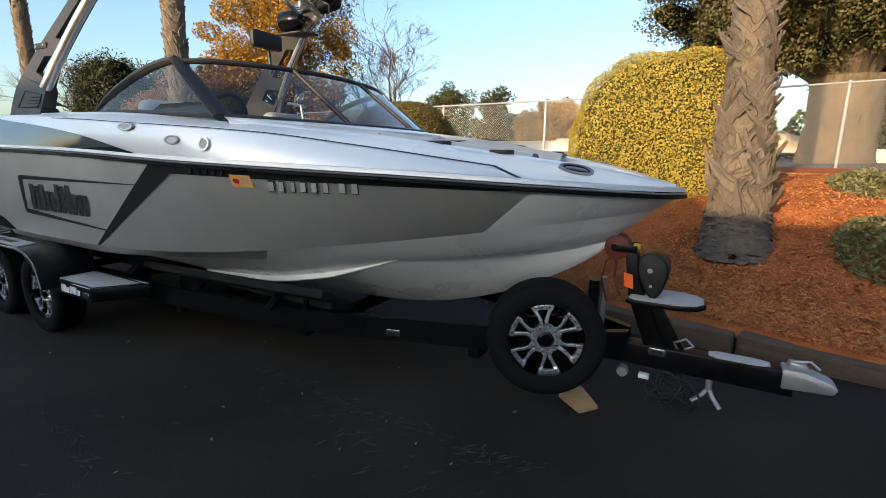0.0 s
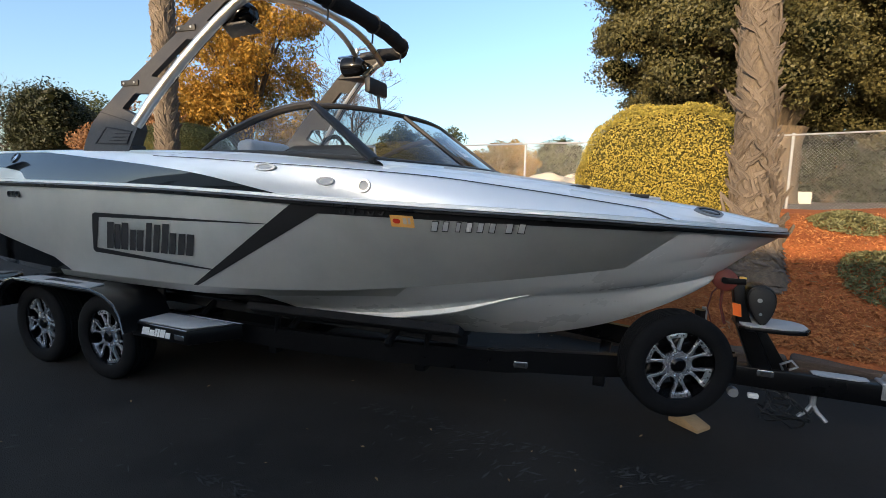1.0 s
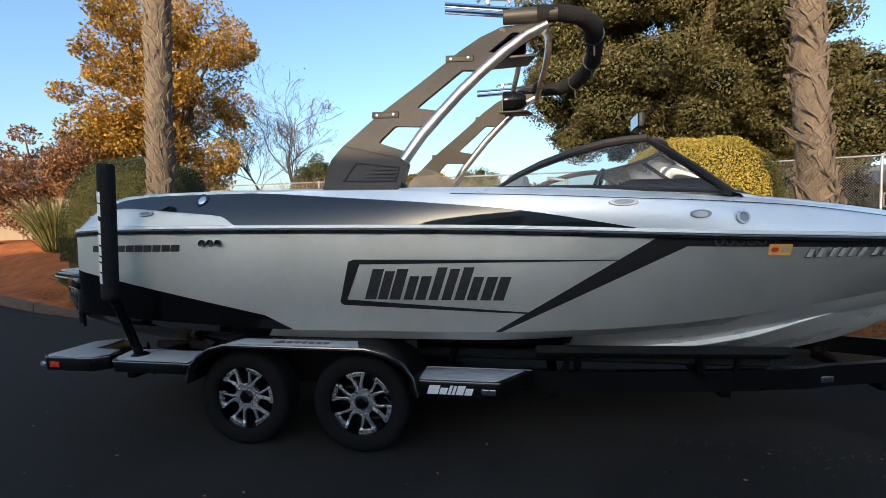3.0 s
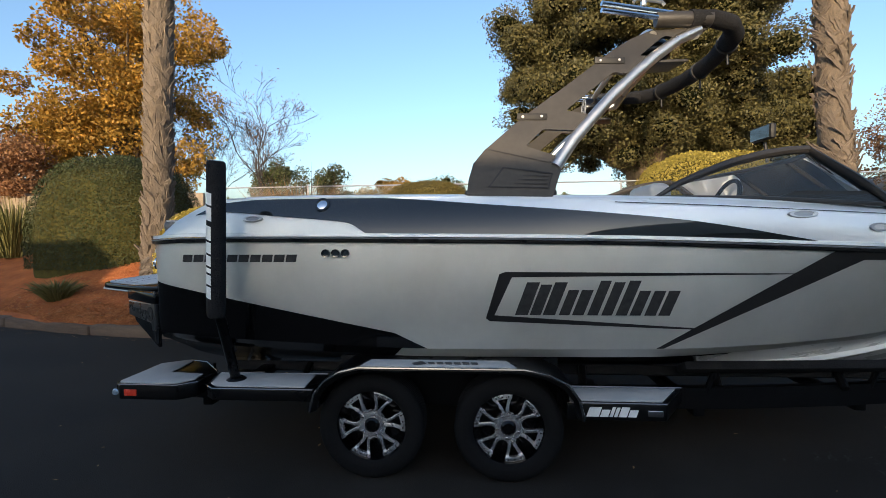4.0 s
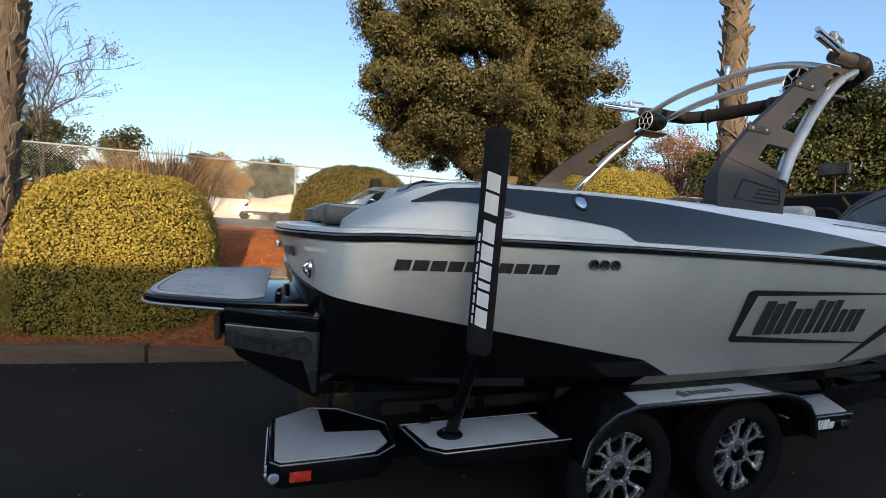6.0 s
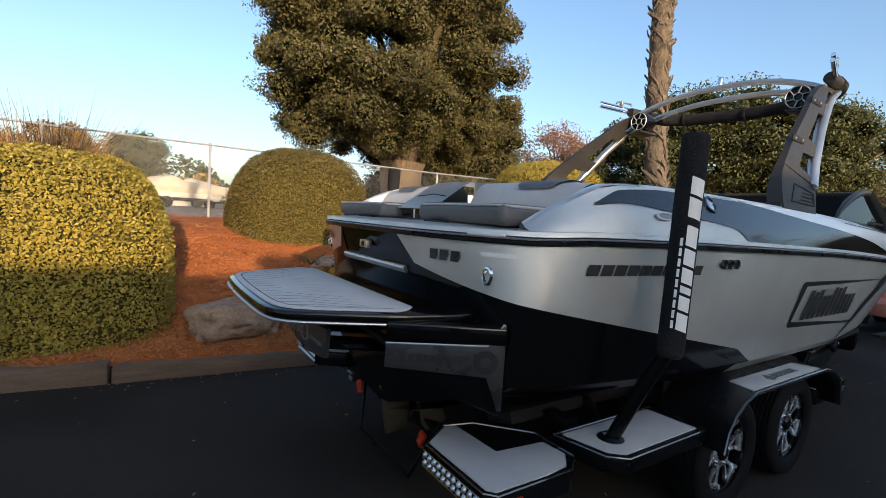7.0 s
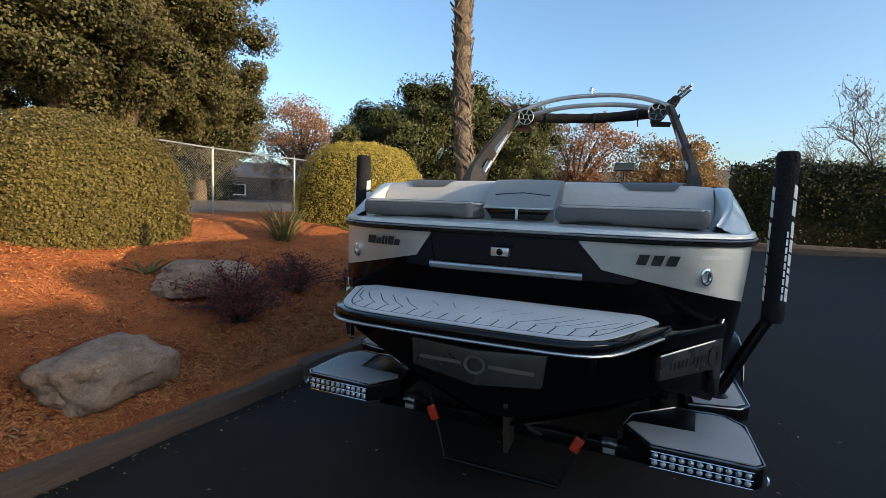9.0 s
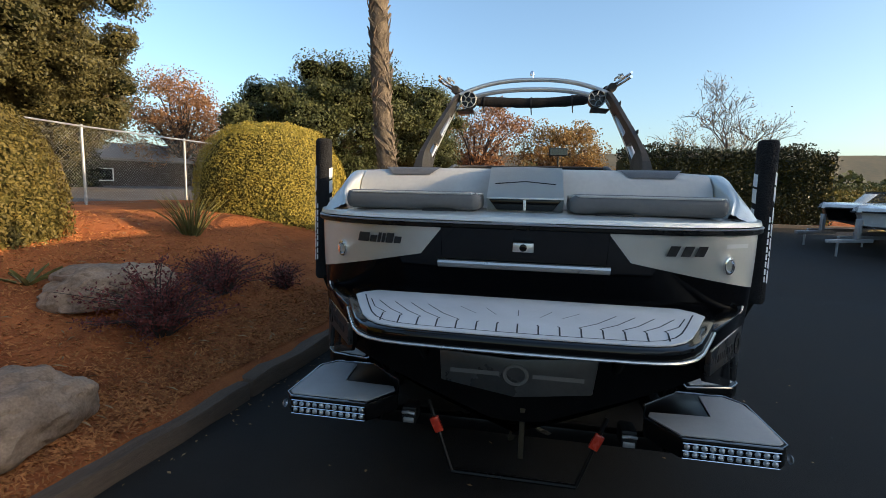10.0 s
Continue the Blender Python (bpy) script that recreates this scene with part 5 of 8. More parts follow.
for k in range(4):
    a = math.pi / 2 * k + 0.4
    m = Matrix.Translation((0.46, -0.06, 0.43)) @ Matrix.Rotation(a, 4, "X") @ Matrix.Rotation(0.5, 4, "Z")
    prism(bm, [(-0.045, 0.02), (0.045, 0.02), (0.085, 0.1), (0.07, 0.17), (0.02, 0.20), (-0.03, 0.20), (-0.075, 0.16), (-0.08, 0.1)], "y", -0.005, 0.005, 0, m)
lathe(bm, [(0.0, -0.06), (0.03, -0.05), (0.035, 0.05), (0.0, 0.06)], Matrix.Translation((0.46, -0.06, 0.43)) @ Matrix.Rotation(radians(90), 4, "Y"), 16)
part("propeller", bm, M_bronze, boat, "four-bladed dark bronze propeller")

# ---- trailer ----
trailer = thing("boat_trailer", (3.6, 0, 0), "black tandem-axle boat trailer with grey foam step pads", "trailer")
frame_y = curve([(0.3, 0.86), (2.5, 0.90), (4.0, 0.90), (5.0, 0.80), (6.0, 0.60), (6.6, 0.42), (7.1, 0.22), (7.35, 0.075)])
for s in (-1, 1):
    bm = B()
    rows = []
    for k in range(45):
        x = 0.3 + 7.05 * k / 44
        y = frame_y(x) * s
        z = 0.36 + 0.015 * (x > 6)
        rows.append([(x, y, z), (x, y - s * 0.06, z), (x, y - s * 0.06, z + 0.15), (x, y, z + 0.15)])
    grid(bm, rows, True)
    part("side_rail", bm, M_frame, trailer, "black side rail")
bm = B()
box(bm, (7.05, -0.055, 0.32), (8.18, 0.055, 0.455), 0.01)
part("tongue", bm, M_frame, trailer, "black box tongue")
for x, hw in ((0.45, 0.86), (1.838, 1.1), (2.736, 1.1), (4.1, 0.88), (5.3, 0.72), (6.5, 0.44)):
    bm = B()
    z = 0.31 if x in (1.838, 2.736) else 0.30
    box(bm, (x - 0.04, -hw, z), (x + 0.04, hw, z + 0.08), 0.01)
    part("cross_member", bm, M_frame, trailer)
for s in (-1, 1):
    bm = B()
    m = Matrix.Translation((3.0, s * 0.62, 0.56)) @ Matrix.Rotation(radians(18 * s), 4, "X")
    box(bm, (-2.4, -0.11, -0.05), (2.6, 0.11, 0.025), 0.02, m)
    part("bunk", bm, M_fabric, trailer, "black carpeted bunk")
    for x in (1.2, 3.3, 4.25, 5.1):
        bm = B()
        tube(bm, [(x, s * 0.84, 0.50), (x + 0.02, s * 0.72, 0.60)], 0.03, 8)
        part("bunk_bracket", bm, M_frame, trailer)
    bm = B()
    m2 = Matrix.Translation((4.9, s * 0.86, 0.665)) @ Matrix.Rotation(radians(-4 * s), 4, "Z") @ Matrix.Rotation(radians(28 * s), 4, "X")
    box(bm, (-0.95, -0.07, -0.03), (0.75, 0.07, 0.03), 0.012, m2)
    part("bunk", bm, M_fabric, trailer)
    for x in (4.15, 5.35):
        bm = B()
        tube(bm, [(x, s * (frame_y(x) - 0.02), 0.48), (x + 0.03, s * (frame_y(x) - 0.0), 0.60), (x + 0.06, s * (frame_y(x) - 0.04), 0.66)], 0.022, 8)
        part("bunk_bracket", bm, M_frame, trailer)


# wheels
def tyre_mesh(r, w):
    bm = B()
    ri = r * 0.65
    prof = [(ri, -w * 0.40), (ri + 0.012, -w * 0.47), (ri + 0.04, -w * 0.50), (r - 0.045, -w * 0.50), (r - 0.015, -w * 0.46), (r, -w * 0.36)]
    n = 6
    for k in range(n):
        a = -w * 0.36 + w * 0.72 * (k + 0.35) / n
        prof += [(r, a), (r - 0.009, a + 0.003), (r - 0.009, a + 0.012), (r, a + 0.015)]
    prof += [(r, w * 0.36), (r - 0.015, w * 0.46), (r - 0.045, w * 0.50), (ri + 0.04, w * 0.50), (ri + 0.012, w * 0.47), (ri, w * 0.40)]
    lathe(bm, prof, None, 56)
    return mesh_of(bm, M_rubber, True, 40)


def rim_meshes(r):
    """Deep black barrel and a machined ten-arm face; +z is the outer side."""
    bm = B()
    lathe(bm, [(r, -0.09), (r, 0.086), (r * 0.985, 0.088), (r * 0.97, 0.075), (r * 0.955, 0.03), (r * 0.93, 0.0), (r * 0.9, -0.04), (0.0, -0.05)], None, 56)
    barrel = mesh_of(bm, M_black)
    bm = B()
    for k in range(6):
        m0 = Matrix.Rotation(2 * math.pi * k / 6 + math.pi / 2, 4, "Z")
        for q in (-1, 1):
            arm = [(r * 0.34, q * 0.002), (r * 0.50, q * r * 0.022), (r * 0.85, q * r * 0.168), (r * 0.855, q * r * 0.262), (r * 0.62, q * r * 0.152), (r * 0.45, q * r * 0.105), (r * 0.36, q * r * 0.155)]
            prism(bm, arm, "z", 0.046, 0.066, 0.0015, m0)
        lip = [(r * 0.962 * math.cos(a), r * 0.962 * math.sin(a)) for a in [-0.31 + 0.62 * j / 8 for j in range(9)]] + [(r * 0.835 * math.cos(a), r * 0.835 * math.sin(a)) for a in [0.305 - 0.61 * j / 8 for j in range(9)]]
        prism(bm, lip, "z", 0.05, 0.078, 0.0015, m0)
    lathe(bm, [(0.05, 0.03), (0.05, 0.066), (0.088, 0.066), (0.092, 0.06), (0.092, 0.03)], None, 30)
    face = mesh_of(bm, M_rimface, True, 25)
    bm = B()
    lathe(bm, [(0.052, 0.02), (0.05, 0.072), (0.036, 0.084), (0.0, 0.086)], None, 24)
    cap = mesh_of(bm, M_black)
    bm = B()
    lathe(bm, [(0.011, 0.05), (0.011, 0.072), (0.006, 0.078), (0, 0.078)], None, 6)
    nut = mesh_of(bm, M_chrome)
    bm = B()
    lathe(bm, [(0.0, 0.082), (0.005, 0.081), (0.006, 0.077)], None, 8)
    return barrel, face, cap, nut, mesh_of(bm, M_black)


T_MESH = tyre_mesh(0.352, 0.23)
RIM = rim_meshes(0.231)


def wheel(x, y, z, s, turn, yaw=0, r=1.0, tyre=None):
    m = Matrix.Translation((x, y, z)) @ Matrix.Rotation(radians(yaw), 4, "Z") @ Matrix.Rotation(radians(90 if s < 0 else -90), 4, "X") @ Matrix.Rotation(radians(turn), 4, "Z") @ Matrix.Diagonal((r, r, r, 1))
    w = put("wheel", T_MESH, trailer, m, "black trailer tyre on a machined alloy rim")
    put("rim", RIM[0], w, m, "gloss black rim barrel")
    put("rim_face", RIM[1], w, m, "machined aluminium split-spoke face")
    put("hub_cap", RIM[2], w, m)
    for k in range(18):
        a = 2 * math.pi * (k // 3) / 6 + math.pi / 2 + 0.2 * (k % 3 - 1)
        put("lip_bolt", RIM[4], w, m @ Matrix.Translation((0.208 * math.cos(a), 0.208 * math.sin(a), 0)))
    for k in range(5):
        a = 2 * math.pi * (k + 0.5) / 5
        put("wheel_nut", RIM[3], w, m @ Matrix.Translation((0.075 * math.cos(a), 0.075 * math.sin(a), -0.004)))


for s in (-1, 1):
    wheel(2.736, s * 1.195, 0.352, s, 11)
    wheel(1.838, s * 1.195, 0.352, s, 38)
wheel(6.943, -0.407, 0.535, -1, 8, yaw=22, r=0.94)
bm = B()
tube(bm, [(6.88, -0.16, 0.44), (6.93, -0.36, 0.535)], 0.03, 10)
part("spare_mount", bm, M_frame, trailer)
bm = B()
prism(bm, [(-0.09, 0), (0.13, 0), (0.13, 0.03), (-0.02, 0.075), (-0.09, 0.075)], "y", -0.07, 0.07, 0.004, pose(7.08, -0.10, 0.0, 0, 0, -40))
tagged(part("wheel_chock", bm, M_wood), "pale wood block lying on the asphalt under the trailer", "wood block")

bm = B()
lathe(bm, [(0.0, 0.014), (0.008, 0.011), (0.0145, 0.0)], None, 12)
LED = mesh_of(bm, M_lens)

# fenders with pads
fo = [(1.52, 0.50), (1.55, 0.61), (1.61, 0.69), (1.70, 0.75), (1.82, 0.782), (2.80, 0.782), (2.94, 0.75), (3.05, 0.69), (3.11, 0.60), (3.14, 0.48)]
fi = [(3.105, 0.48), (3.08, 0.59), (3.02, 0.665), (2.92, 0.72), (2.79, 0.75), (1.83, 0.75), (1.72, 0.72), (1.64, 0.665), (1.585, 0.60), (1.555, 0.50)]
fo, fi = ([(2.33 + (x - 2.33) * 1.055, z) for x, z in tab] for tab in (fo, fi))
for s in (-1, 1):
    bm = B()
    rows = []
    for (x, z), (xi, zi) in zip(fo, fi[::-1]):
        rows.append([(x, s * 1.425, z), (x, s * 1.03, z), (xi, s * 1.03, zi), (xi, s * 1.41, zi), (x, s * 1.43, z - 0.012)])
    grid(bm, rows, True)
    fender = part("fender", bm, M_frame, trailer, "black tandem fender", angle=28)
    bm = B()
    box(bm, (1.56, s * 1.01 - 0.01, 0.40), (3.09, s * 1.01 + 0.01, 0.75), 0.004)
    part("fender_liner", bm, M_frame, fender)
    bm = B()
    tube(bm, [(x, s * 1.428, z + 0.001) for x, z in fo], 0.009, 8)
    part("fender_edge", bm, M_edge, fender, "glossy rolled edge")
    bm = B()
    prism(bm, [(1.80, 1.405), (2.78, 1.405), (2.72, 1.255), (1.84, 1.255)], "z", 0.783, 0.791, 0.002, Matrix.Diagonal((1, s, 1, 1)))
    fp = part("fender_pad", bm, M_pad, fender, "grey foam tread pad")
    bm = B()
    for k in range(6):
        prism(bm, [(2.22 + 0.055 * k, 1.31), (2.262 + 0.055 * k, 1.31), (2.27 + 0.055 * k, 1.36), (2.23 + 0.055 * k, 1.36)], "z", 0.7915, 0.793, 0, Matrix.Diagonal((1, s, 1, 1)))
    prism(bm, [(2.12, 1.34), (2.18, 1.29), (2.22, 1.36), (2.14, 1.38)], "z", 0.7915, 0.793, 0, Matrix.Diagonal((1, s, 1, 1)))
    part("pad_badge", bm, M_decal, fp)
    # step ahead of the wheels
    for nm, poly, z0, z1, padpoly in (
            ("front_step", [(3.10, 1.0), (3.10, 1.31), (3.71, 1.31), (3.93, 1.0)], 0.43, 0.545, [(3.16, 1.04), (3.12, 1.29), (3.69, 1.29), (3.87, 1.04)]),
            ("rear_step", [(0.64, 1.0), (0.70, 1.27), (0.78, 1.335), (1.46, 1.335), (1.46, 1.0)], 0.52, 0.605, [(0.67, 1.03), (0.725, 1.255), (0.79, 1.31), (1.40, 1.31), (1.38, 1.03)]),
            ("tail_step", [(0.02, 0.79), (0.02, 1.22), (0.06, 1.26), (0.48, 1.26), (0.58, 1.18), (0.58, 0.93), (0.36, 0.70), (0.20, 0.66)], 0.485, 0.595, [(0.035, 0.79), (0.035, 1.215), (0.065, 1.245), (0.34, 1.25), (0.47, 1.235), (0.545, 1.16), (0.53, 1.03), (0.265, 1.0), (0.25, 0.70), (0.20, 0.68)])):
        bm = B()
        prism(bm, poly, "z", z0, z1, 0.014, Matrix.Diagonal((1, s, 1, 1)))
        st = part(nm, bm, M_frame, trailer, "black step with a grey foam pad")
        bm = B()
        prism(bm, padpoly, "z", z1 + 0.001, z1 + 0.009, 0.002, Matrix.Diagonal((1, s, 1, 1)))
        part("step_pad", bm, M_pad, st, "grey foam pad")
        bm = B()
        ring = [V((x, s * y, z1 - 0.002)) for x, y in poly]
        tube(bm, ring + [ring[0]], 0.006, 6)
        part("step_edge", bm, M_edge, st, "glossy rolled edge")
        bm = B()
        box(bm, (min(p[0] for p in poly) + 0.2, s * 0.86 - 0.05, z0 + 0.01), (min(p[0] for p in poly) + 0.3, s * 0.86 + 0.15, z0 + 0.07), 0.006)
        part("step_bracket", bm, M_frame, st)
        if nm == "front_step":
            x = 3.22
            for wd, hh in ((0.075, 0.06), (0.05, 0.045), (0.02, 0.062), (0.02, 0.06), (0.05, 0.062), (0.05, 0.045)):
                bm = B()
                prism(bm, [(x, 0.458), (x + wd, 0.458), (x + wd + 0.35 * hh, 0.458 + hh), (x + 0.35 * hh, 0.458 + hh)], "y", s * 1.309, s * 1.313)
                x += wd + 0.008
                part("step_badge", bm, M_whitepaint, st, "plain white badge block")
        if nm == "tail_step":
            bm = B()
            box(bm, (0.10, s * 1.256, 0.515), (0.19, s * 1.268, 0.56), 0.004)
            part("side_marker", bm, M_red, st, "red side marker")
            bm = B()
            box(bm, (0.006, s * 1.0 - 0.215, 0.50), (0.022, s * 1.0 + 0.215, 0.58), 0.008)
            bar = part("tail_light", bm, M_black, st, "twin-row clear LED tail light")
            for r_ in range(2):
                for k in range(11):
                    put("led_lens", LED, bar, Matrix.Translation((0.006, s * 1.0 - 0.19 + 0.038 * k, 0.522 + 0.037 * r_)) @ Matrix.Rotation(radians(-90), 4, "Y"))
            bm = B()
            for z in (0.502, 0.540, 0.578):
                tube(bm, [(0.004, s * 1.0 - 0.21, z), (0.004, s * 1.0 + 0.21, z)], 0.003, 6)
            part("light_trim", bm, M_chrome, bar)
            bm = B()
            lathe(bm, [(0.0, 0.012), (0.018, 0.009), (0.024, 0)], Matrix.Translation((0.035, s * 1.262, 0.54)) @ Matrix.Rotation(radians(-90 * s), 4, "X"), 16)
            part("corner_lamp", bm, M_lens, st)
    # guide pole with a padded sleeve
    bm = B()
    tube(bm, [(0.86, s * 1.17, 0.60), (0.872, s * 1.30, 0.90), (0.885, s * 1.405, 1.12)], 0.033, 12)
    lathe(bm, [(0.07, 0.0), (0.065, 0.01), (0.04, 0.025)], Matrix.Translation((0.86, s * 1.17, 0.608)), 20)
    gp = part("guide_pole", bm, M_frame, trailer, "black slanted guide pole")
    bm = B()
    a, c = V((0.875, s * 1.42, 1.095)), V((0.908, s * 1.426, 2.085))
    tube(bm, [a, a.lerp(c, 0.015), a.lerp(c, 0.03), a.lerp(c, 0.5), a.lerp(c, 0.97), a.lerp(c, 0.99), c], [0.045, 0.054, 0.057, 0.057, 0.057, 0.055, 0.047], 20)
    sl = part("guide_sleeve", bm, M_fabric, gp, "black padded sleeve with a white dealer's mark")
    # plain blocks for the dealer's lettering, round the outer and rear sides
    up = (c - a).normalized()
    for face, n in ((V((-0.45, s * 0.89, 0)), 8), (V((0.05, -s * 1.0, 0)), 8)):
        o = (face - up * face.dot(up)).normalized()
        acr = up.cross(o)
        q = 0.13
        for k in range(n):
            ln = (0.075, 0.062, 0.030, 0.065, 0.07, 0.088, 0.085, 0.075)[k]
            lo, hi = (-0.030, 0.030) if k > 5 else (-0.026, 0.026)
            bm = B()
            for j in range(6):
                w0, w1 = lo + (hi - lo) * j / 6, lo + (hi - lo) * (j + 1) / 6
                pp = []
                for (u_, v_) in ((q, w0), (q + ln, w0), (q + ln, w1), (q, w1)):
                    ang = v_ / 0.0575
                    pp.append(a + up * (u_ + v_ * 0.3 * s) + (o * math.cos(ang) + acr * math.sin(ang)) * 0.0590)
                bm.faces.new([bm.verts.new(p) for p in pp])
            part("sleeve_mark", bm, M_whitepaint, sl, "white lettering kept as a plain block", smooth=False)
            q += ln + (0.034 if k == 5 else 0.013)
        for k in range(9):
            u_, v0, v1 = 0.14 + 0.045 * k, 0.036 * s, 0.047 * s
            pp = [a + up * u2 + (o * math.cos(v2 / 0.0575) + acr * math.sin(v2 / 0.0575)) * 0.0590 for u2, v2 in ((u_, v0), (u_ + 0.034, v0), (u_ + 0.034, v1), (u_, v1))]
            bm = B()
            bm.faces.new([bm.verts.new(p) for p in pp])
            part("sleeve_mark", bm, M_whitepaint, sl, "small white lettering kept as a plain block", smooth=False)

# front end: winch stand, step, coupler, jack, chains
bm = B()
prism(bm, [(7.44, 0.45), (7.56, 0.45), (7.40, 0.80), (7.36, 1.00), (7.29, 1.02), (7.33, 0.74)], "y", -0.05, 0.05, 0.008)
stand = part("winch_stand", bm, M_frame, trailer, "black winch stand")
bm = B()
prism(bm, [(7.55, 0.45), (7.66, 0.45), (7.5, 0.72), (7.42, 0.72)], "y", -0.02, 0.02, 0.004)
part("stand_brace", bm, M_frame, stand)
bm = B()
lathe(bm, [(0.0, -0.07), (0.045, -0.07), (0.072, -0.055), (0.055, 0.0), (0.072, 0.055), (0.045, 0.07), (0.0, 0.07)], Matrix.Translation((7.245, 0, 1.03)) @ Matrix.Rotation(radians(90), 4, "X"), 24)
roller = part("bow_roller", bm, M_maroon, stand, "worn dark red bow roller")
bm = B()
lathe(bm, [(0.0, -0.085), (0.02, -0.085), (0.02, 0.085), (0, 0.085)], Matrix.Translation((7.235, 0, 1.035)) @ Matrix.Rotation(radians(90), 4, "X"), 12)
box(bm, (7.23, -0.075, 1.01), (7.36, -0.065, 1.05), 0.003)
box(bm, (7.23, 0.065, 1.01), (7.36, 0.075, 1.05), 0.003)
part("roller_bracket", bm, M_frame, roller)
bm = B()
ov = [(7.455 + 0.062 * math.cos(a) * (1.3 + 0.5 * math.sin(a)) - 0.012 * math.sin(a), 0.885 + 0.135 * math.sin(a)) for a in [2 * math.pi * k / 28 for k in range(28)]]
prism(bm, ov, "y", -0.09, 0.09, 0.015)
win = part("winch", bm, M_frame, stand, "black enclosed winch")
bm = B()
prism(bm, [(7.455 + (x - 7.455) * 0.86, 0.885 + (z - 0.885) * 0.88) for x, z in ov], "y", -0.096, -0.088, 0.003)
part("winch_cover", bm, M_matte, win, "raised black cover")
bm = B()
lathe(bm, [(0.0, 0.010), (0.014, 0.008), (0.016, 0)], Matrix.Translation((7.44, -0.091, 0.92)) @ Matrix.Rotation(radians(90), 4, "X"), 12)
lathe(bm, [(0.0, 0.010), (0.009, 0.008), (0.010, 0)], Matrix.Translation((7.45, -0.091, 0.83)) @ Matrix.Rotation(radians(90), 4, "X"), 12)
part("winch_bolts", bm, M_galv, win)
bm = B()
prism(bm, [(7.305, 0.80), (7.355, 0.79), (7.345, 0.875), (7.295, 0.885)], "y", -0.056, -0.051)
part("warning_label", bm, M_orange, stand, "orange warning label")
bm = B()
box(bm, (7.33, -0.03, 1.02), (7.37, 0.01, 1.055), 0.006)
part("yellow_tab", bm, M_yellow, stand)
bm = B()
stp = [(7.33, -0.13), (7.36, -0.16), (7.60, -0.16), (7.70, -0.12), (7.74, -0.05), (7.74, 0.05), (7.70, 0.12), (7.60, 0.16), (7.36, 0.16), (7.33, 0.13)]
prism(bm, stp, "z", 0.725, 0.75, 0.006)
bs_ = part("bow_step", bm, M_frame, stand, "black boarding step")
bm = B()
prism(bm, [(7.535 + (x - 7.535) * 0.93, y * 0.92) for x, y in stp], "z", 0.751, 0.759, 0.002)
part("step_pad", bm, M_pad, bs_, "grey foam pad")
bm = B()
tube(bm, [(7.22, 0.0, 0.98), (7.18, 0.0, 0.93), (7.16, 0.0, 0.82), (7.2, -0.01, 0.68)], 0.012, 6, flat=0.4)
tube(bm, [(7.24, 0.0, 0.97), (7.235, 0.0, 0.85), (7.27, 0.0, 0.72)], 0.01, 6)
part("winch_strap", bm, M_maroon, stand, "worn red and grey winch strap")
for dx in (-0.05, 0.05):
    bm = B()
    tube(bm, [(7.14 + dx * 0.4, 0.06 + dx, 0.42), (7.14 + dx * 0.4, 0.06 + dx, 0.80)], 0.035 if dx < 0 else 0.02, 10)
    part("prop_post", bm, M_galv if dx > 0 else M_frame, trailer)
bm = B()
prism(bm, [(8.12, 0.36), (8.34, 0.375), (8.36, 0.41), (8.33, 0.435), (8.22, 0.47), (8.12, 0.47)], "y", -0.06, 0.06, 0.01)
coup = part("coupler", bm, M_galv, trailer, "galvanised ball coupler")
bm = B()
prism(bm, [(8.14, 0.47), (8.24, 0.47), (8.22, 0.50), (8.15, 0.505)], "y", -0.03, 0.03, 0.005)
tube(bm, [(8.16, 0, 0.5), (8.24, 0, 0.515), (8.28, 0, 0.48)], 0.008, 6)
part("latch", bm, M_galv, coup)
bm = B()
tg = [(7.78, -0.03), (7.82, -0.05), (8.0, -0.05), (8.07, -0.03), (8.07, 0.03), (8.0, 0.05), (7.82, 0.05), (7.78, 0.03)]
prism(bm, tg, "z", 0.456, 0.464, 0.002)
part("tongue_pad", bm, M_pad, trailer, "grey foam pad")
for x, y in ((6.008, -0.612), (7.517, -0.062)):
    bm = B()
    prism(bm, [(-0.045, -0.022), (0.045, -0.022), (0.05, 0.0), (0.045, 0.022), (-0.045, 0.022), (-0.05, 0)], "y", -0.006, 0.004, 0.002, pose(x, y, 0.43, 0, 0, 12 if x < 7 else 0))
    lb = part("side_marker", bm, M_chrome, trailer, "small chrome-rimmed marker lamp")
    bm = B()
    prism(bm, [(-0.028, -0.01), (0.028, -0.01), (0.028, 0.01), (-0.028, 0.01)], "y", -0.009, -0.006, 0.0, pose(x, y, 0.43, 0, 0, 12 if x < 7 else 0))
    part("lamp_lens", bm, M_matte, lb)
bm = B()
prism(bm, [(-0.045, -0.02), (0.045, -0.02), (0.05, 0.0), (0.045, 0.02), (-0.045, 0.02), (-0.05, 0)], "y", -0.006, 0.004, 0.002, pose(3.64, -1.316, 0.485))
part("side_marker", bm, M_chrome, trailer, "small chrome-rimmed marker lamp")
# jack foot: tripod casting on a post
bm = B()
tube(bm, [(7.80, -0.02, 0.34), (7.80, -0.02, 0.245)], 0.018, 10)
jack = part("tongue_jack", bm, M_galv, trailer, "galvanised swing jack")
bm = B()
for a in (200, 320, 80):
    w = radians(a)
    tube(bm, [(7.80, -0.02, 0.26), (7.80 + 0.03 * math.cos(w), -0.02 + 0.03 * math.sin(w), 0.215), (7.80 + 0.085 * math.cos(w), -0.02 + 0.085 * math.sin(w), 0.17)], 0.013, 8)
part("jack_foot", bm, M_galv, jack)
